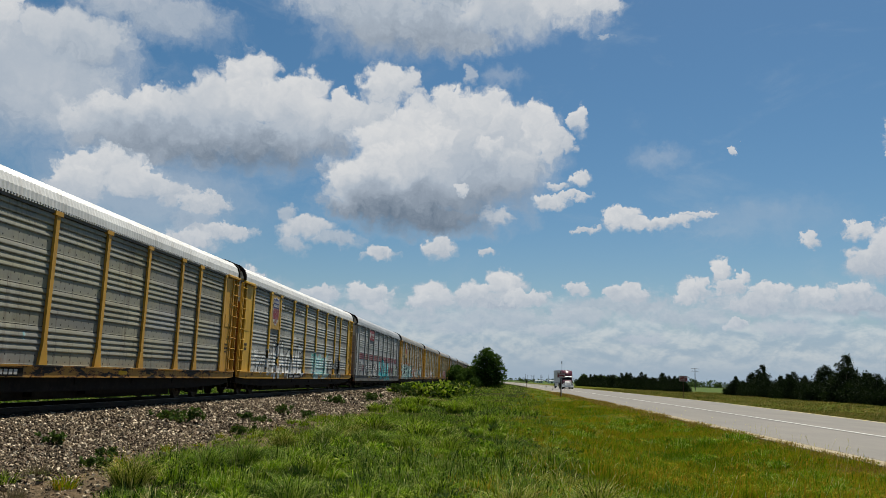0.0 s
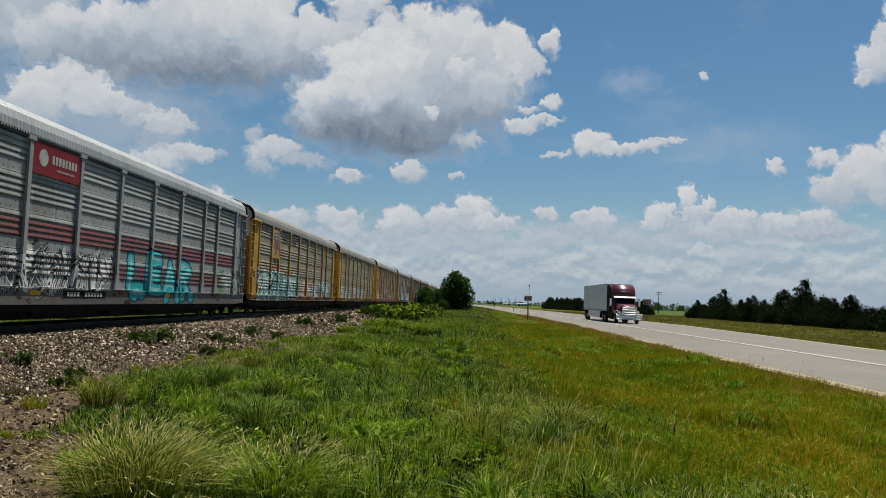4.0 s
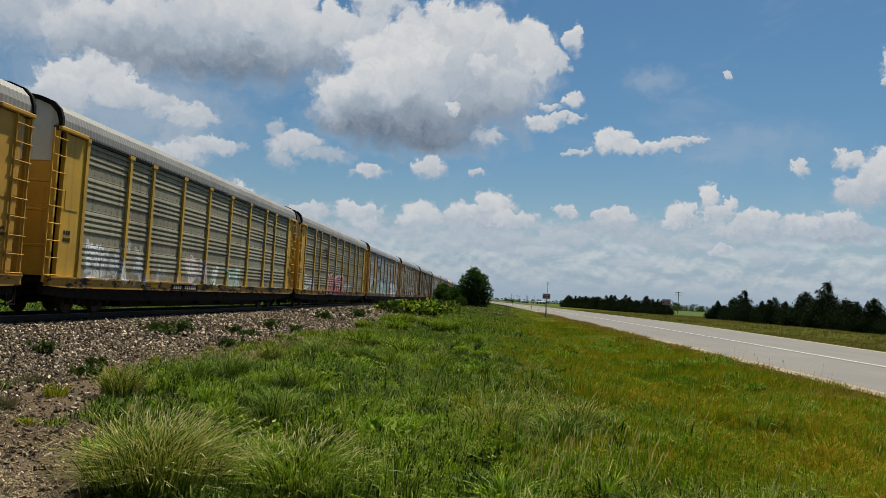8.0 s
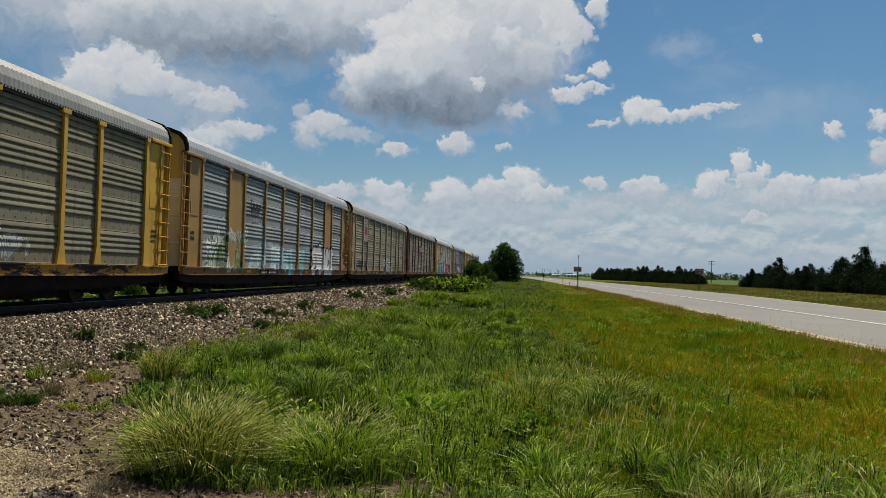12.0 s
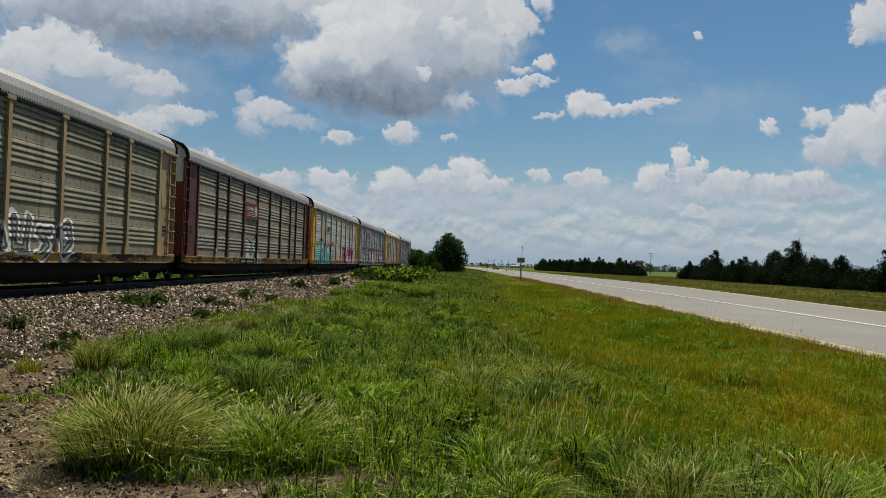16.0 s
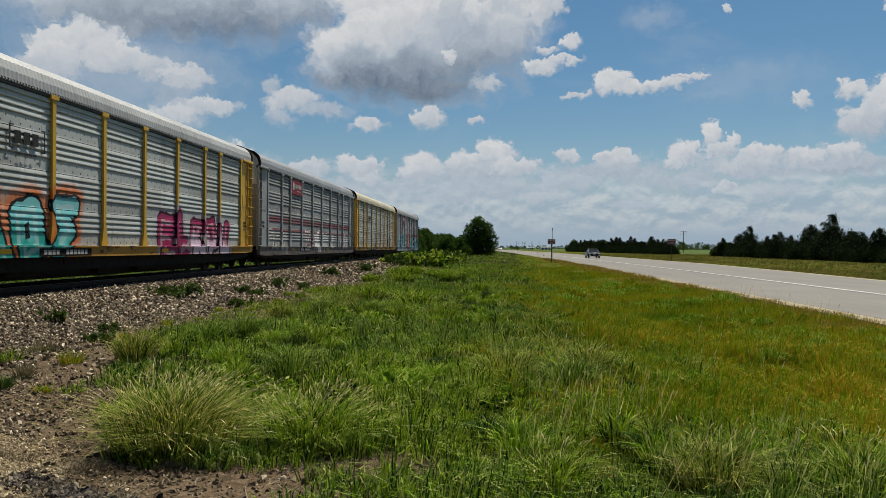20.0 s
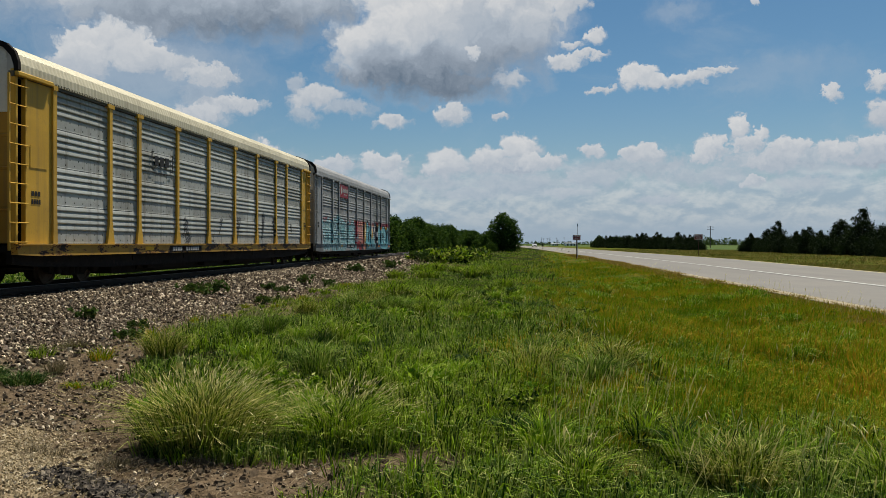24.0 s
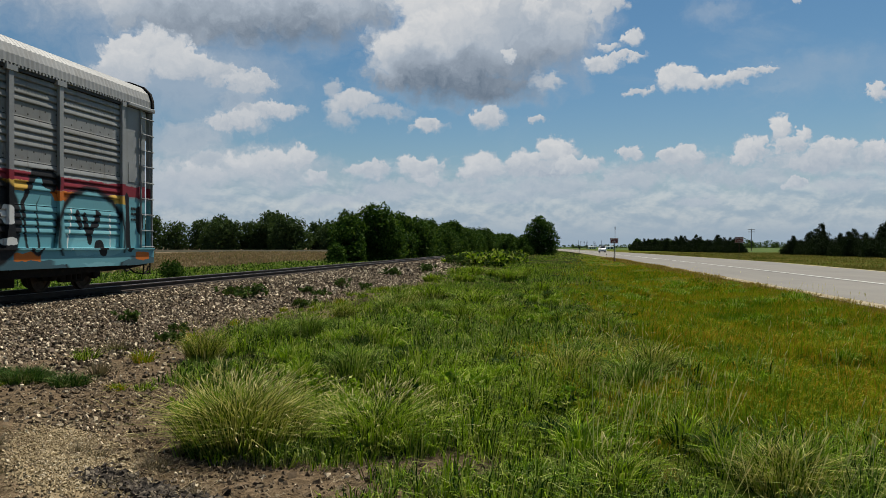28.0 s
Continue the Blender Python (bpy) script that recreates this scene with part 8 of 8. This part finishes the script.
    for x in (-0.68, 0.68):
        rod(bm, (x, 0.0, 0.4), (x, 0.0, 1.58), 0.05, 8)
        rod(bm, (x, 0.0, 0.6), (x, 0.3, 0.6), 0.04, 8)
    part("bull_bar", bm, POLISHED, tr, "tubular chrome bull bar")
    tyre, rim = wheel_mesh(0.50, 0.28), rim_mesh(0.50, 0.28)
    for y in (1.45, 6.7, 8.0, 18.6, 19.9):
        for s in (-1, 1):
            add_wheel(tr, s * (1.05 if y < 2 else 1.08), y, 0.50, 0.28, tyre, rim)
    return tr


def passenger_car(name, label, paint, tall=1.46, length=4.75, glass=None):
    """A passenger car facing -y, its nose at y = 0."""
    car = thing(name, label, "car")
    k, w = tall / 1.46, 0.92
    bm = bmesh.new()
    prism(bm, [(0.05, 0.28), (0.0, 0.55), (0.12, 0.74 * k), (1.15, 0.93 * k), (length - 0.9, 0.98 * k), (length - 0.1, 0.92 * k), (length, 0.5), (length - 0.08, 0.28)], "X", -w, w)
    bmesh.ops.bevel(bm, geom=bm.edges[:], offset=0.09, segments=3, affect="EDGES")
    part("body", bm, paint, car, smooth=True)
    bm = bmesh.new()
    lo = [(-0.80, 1.10), (0.80, 1.10), (0.80, length - 0.6), (-0.80, length - 0.6)]
    hi = [(-0.60, 1.95), (0.60, 1.95), (0.60, length - 1.35), (-0.60, length - 1.35)]
    a = [bm.verts.new((x, y, 0.90 * k)) for x, y in lo]
    b = [bm.verts.new((x, y, 1.40 * k)) for x, y in hi]
    for i in range(4):
        bm.faces.new((a[i], a[(i + 1) % 4], b[(i + 1) % 4], b[i]))
    bm.faces.new(a[::-1])
    bm.faces.new(b)
    bmesh.ops.bevel(bm, geom=bm.edges[:], offset=0.05, segments=2, affect="EDGES")
    part("windows", bm, DARK_GLASS, car, "dark windscreen and side glass")
    part("roof", soft_box(-0.61, 0.61, 1.9, length - 1.3, 1.37 * k, tall, 0.04, 2), paint, car, smooth=True)
    for s in (-1, 1):
        bm = bmesh.new()
        rod(bm, (s * 0.80, 1.08, 0.92 * k), (s * 0.61, 1.94, 1.40 * k), 0.035, 6)
        rod(bm, (s * 0.61, length - 1.34, 1.40 * k), (s * 0.80, length - 0.6, 0.92 * k), 0.05, 6)
        part("pillar", bm, paint, car)
        part("headlight", soft_box(min(s * 0.52, s * 0.86), max(s * 0.52, s * 0.86), -0.012, 0.2, 0.60 * k, 0.73 * k, 0.03, 2), LAMP_GLASS, car, "clear headlight")
        part("fog_lamp", soft_box(min(s * 0.62, s * 0.84), max(s * 0.62, s * 0.84), -0.01, 0.1, 0.34, 0.44, 0.02, 1), LAMP_GLASS, car)
        part("door_mirror", soft_box(min(s * 0.90, s * 1.08), max(s * 0.90, s * 1.08), 1.35, 1.47, 0.92 * k, 1.06 * k, 0.03, 2), paint, car)
    part("grille", soft_box(-0.42, 0.42, -0.015, 0.1, 0.50, 0.66 * k, 0.02, 1), DARK_PLASTIC, car)
    part("bumper_intake", soft_box(-0.55, 0.55, -0.012, 0.1, 0.30, 0.42, 0.02, 1), DARK_PLASTIC, car)
    part("number_plate", soft_box(-0.16, 0.16, -0.03, 0.0, 0.46, 0.54, 0.005, 1), SIGN_WHITE, car)
    tyre, rim = wheel_mesh(0.33, 0.21), rim_mesh(0.33, 0.21)
    for y in (0.95, length - 1.0):
        for s in (-1, 1):
            add_wheel(car, s * 0.80, y, 0.33, 0.21, tyre, rim)
    return car


TRUCK = semi_truck()
DARK_CAR = passenger_car("sedan", "dark navy sedan with clear headlights", NAVY)
WHITE_CAR = passenger_car("sport_utility_vehicle", "white tall car with dark windscreen", WHITE_PAINT, 1.80, 4.9)


# ---- signs, poles and the distance ----
def road_sign(x, y, z, width, height, top, lines):
    sg = thing("road_sign", "red road sign with white lettering on a rusty post", "road sign", pose(x, y, z), "red road signs")
    part("post", soft_box(-0.04, 0.04, -0.03, 0.03, -0.05, top - 0.02, 0.008, 1), RUSTY_POST, sg)
    panel = part("panel", soft_box(-width / 2, width / 2, -0.05, -0.035, top - height, top, 0.006, 1), SIGN_RED, sg)
    bm = bmesh.new()
    t, w, h = 0.03, width / 2 - 0.03, height / 2 - 0.03
    for x0, x1, z0, z1 in ((-w, w, h - t, h), (-w, w, -h, -h + t), (-w, -w + t, -h, h), (w - t, w, -h, h)):
        box(bm, x0, x1, -0.056, -0.05, top - height / 2 + z0, top - height / 2 + z1)
    part("border", bm, SIGN_WHITE, panel, "thin white border")
    for i, text in enumerate(lines):
        zz = top - height * (0.30 + 0.40 * i)
        letters(text, height * 0.34, SIGN_WHITE, panel, pose(0, -0.056, zz, 90))
    return sg


def build_signs():
    road_sign(6.2, 90.5, 0.0, 0.86, 0.58, 2.66, ("WRONG", "WAY"))
    road_sign(23.7, 110, 0.05, 1.10, 0.74, 2.95, ("WRONG", "WAY"))
    sg = thing("diamond_sign", "grey bare back of a diamond road sign on a wooden post", "road sign", pose(7.25, 12.9, 0.0, 0, 0, -4))
    part("post", soft_box(-0.055, 0.055, -0.05, 0.05, -0.1, 2.42, 0.01, 1), POST_WOOD, sg)
    bm = bmesh.new()
    prism(bm, [(-0.54, 2.10), (0.0, 2.64), (0.54, 2.10), (0.0, 1.56)], "Y", 0.055, 0.062)
    bmesh.ops.bevel(bm, geom=[e for e in bm.edges if abs(e.verts[0].co.y - e.verts[1].co.y) > 0.003], offset=0.04, segments=3, affect="EDGES")
    part("panel", bm, SIGN_BACK, sg, "bare aluminium back")
    bm = bmesh.new()
    for z in (1.85, 2.32):
        rod(bm, (0, -0.062, z), (0, -0.05, z), 0.014, 8)
    part("bolt", bm, GALVANISED, sg)
    m = thing("marker_post", "dark reflector post by the road", "marker post", pose(4.7, 175, 0), "marker posts")
    part("post", soft_box(-0.03, 0.03, -0.02, 0.02, -0.05, 1.5, 0.006, 1), RUSTY_POST, m)
    part("plate", soft_box(-0.12, 0.12, -0.03, -0.02, 1.1, 1.6, 0.01, 1), DARK_PLASTIC, m)
    copy_thing(m, pose(7.6, 150, 0) @ Matrix.Scale(0.55, 4))
    copy_thing(m, pose(7.2, 122, 0) @ Matrix.Scale(0.4, 4))
    p = thing("thin_pole", "thin grey pole standing in the verge", "pole", pose(6.75, 97, 0))
    bm = bmesh.new()
    rod(bm, (0, 0, -0.05), (0, 0, 3.9), 0.035, 8, 0.02)
    rod(bm, (0, 0, 3.75), (0, 0, 4.1), 0.05, 8, 0.05)
    part("mast", bm, GALVANISED, p)
    pole = thing("utility_pole", "wooden utility pole with two crossarms", "utility pole", pose(73, 318, 0), "utility poles")
    bm = bmesh.new()
    rod(bm, (0, 0, -0.1), (0, 0, 8.6), 0.16, 10, 0.11)
    part("pole", bm, POST_WOOD, pole)
    for z in (7.3, 8.2):
        part("crossarm", soft_box(-1.3, 1.3, -0.06, 0.06, z, z + 0.14, 0.01, 1), POST_WOOD, pole)
    rnd = random.Random(9)
    for i in range(14):
        x = rnd.uniform(14, 42)
        y = rnd.uniform(560, 700)
        copy_thing(pole, pose(x, y, 0, 0, 0, rnd.uniform(0, 180)) @ Matrix.Scale(rnd.uniform(0.42, 0.75), 4))


def far_building(label, x, y, w, d, h, wall, rise=1.2):
    b = thing("farm_building", label, "building", pose(x, y, 0, 0, 0, 6), "far buildings")
    part("wall", soft_box(-w / 2, w / 2, -d / 2, d / 2, 0, h, 0.03, 1), wall, b)
    bm = bmesh.new()
    prism(bm, [(-d / 2 - 0.3, h), (0, h + rise), (d / 2 + 0.3, h), (d / 2 + 0.3, h - 0.15), (-d / 2 - 0.3, h - 0.15)], "X", -w / 2 - 0.3, w / 2 + 0.3)
    part("roof", bm, ROOFING, b)
    for i in range(3):
        part("door", soft_box(-w * 0.35 + i * w * 0.3, -w * 0.2 + i * w * 0.3, -d / 2 - 0.04, -d / 2, 0.0, h * 0.72, 0.01, 1), DARK_PLASTIC, b)


build_signs()
far_building("white low farm building far down the road", 40, 660, 9, 7, 1.9, WHITE_PAINT, 0.6)
far_building("white low farm building far down the road", 29, 700, 6, 6, 1.6, WHITE_PAINT, 0.5)
FIELD_BANK = plain("field_bank", (0.045, 0.045, 0.03), (0.08, 0.07, 0.045), 0.95, 0, 0.3, 3, 0.5, 0.05)
bank = bmesh.new()
prism(bank, [(232.0, 0.0), (236.0, 0.0), (235.0, 0.75), (233.2, 0.75)], "X", -320, -52)
tagged(new("field_bank", mesh_of("field_bank", bank, FIELD_BANK)), "low dark bank across the hay field", "bank", kind="structure")


# ---- what moves ----
def motions():
    # the train: drift of the leading gap from an even 12.43 m/s
    drift = [(0.0, 0.30), (4.0, 0.40), (8.0, 0.50), (12.0, 0.60), (15.0, 0.65), (20.0, 0.55), (24.0, 0.40), (26.0, 0.20), (28.0, -0.15)]
    for k, car in enumerate(CARS):
        walk(car, [(t, pose(TRACK_X, 35.33 + 28.0 * k - 12.43 * t + d - 14.0 - (0.5 if k == 1 else 0.0), RAIL_TOP)) for t, d in drift])
    # wheelsets roll on the rails
    turn = math.degrees(12.43 / FPS / 0.42)
    rolls = [pose(0, 0, 0, turn * i) for i in range(28 * FPS + 1)]
    for ob in WHEELSETS:
        place = Matrix.Translation(ob.matrix_basis.translation)
        walk(ob, [(i / FPS, place @ r) for i, r in enumerate(rolls)])

    # near tussocks lean and spring back in the wind
    wind = random.Random(4)
    for ob in SWAYING:
        foot, a, b = ob.matrix_basis.translation.copy(), wind.uniform(0, 6), wind.uniform(0, 6)
        walk(ob, [(t / 2, pose(*foot, 1.2 * math.sin(a + t * 1.1), 2.0 * math.sin(b + t * 1.45), 0)) for t in range(57)])

    def lane(y):
        return 15.95 - float(bend(y))

    def along(rows):
        out = []
        for t, y in rows:
            yaw = math.degrees(math.atan((float(bend(y + 2)) - float(bend(y - 2))) / 4))
            out.append((t, pose(lane(y), y, 0.135, 0, 0, yaw)))
        return out

    walk(TRUCK, along([(0, 178), (1, 154), (2, 130), (4.5, 67.8), (5, 54.2), (5.7, 34.6), (6.3, 17.8), (8, -30), (28, -590)]))
    walk(DARK_CAR, along([(0, 880), (15, 335), (16, 280), (17, 238), (18.5, 182), (19.5, 145), (20, 123), (21, 89), (21.5, 72.5), (22, 56), (23, 20), (28, -160)]))
    walk(WHITE_CAR, along([(0, 1010), (15, 600), (18.5, 500), (21.5, 425), (23.5, 390), (25.5, 330), (27, 260), (28, 226)]))
    for vehicle, ob, x, y, r in ROLLING:
        step = min(85.0, math.degrees((27.6 if vehicle is TRUCK else 36.0) / FPS / r))
        walk(ob, [(i / FPS, pose(x, y, r, step * i)) for i in range(0, 28 * FPS + 1)])


motions()
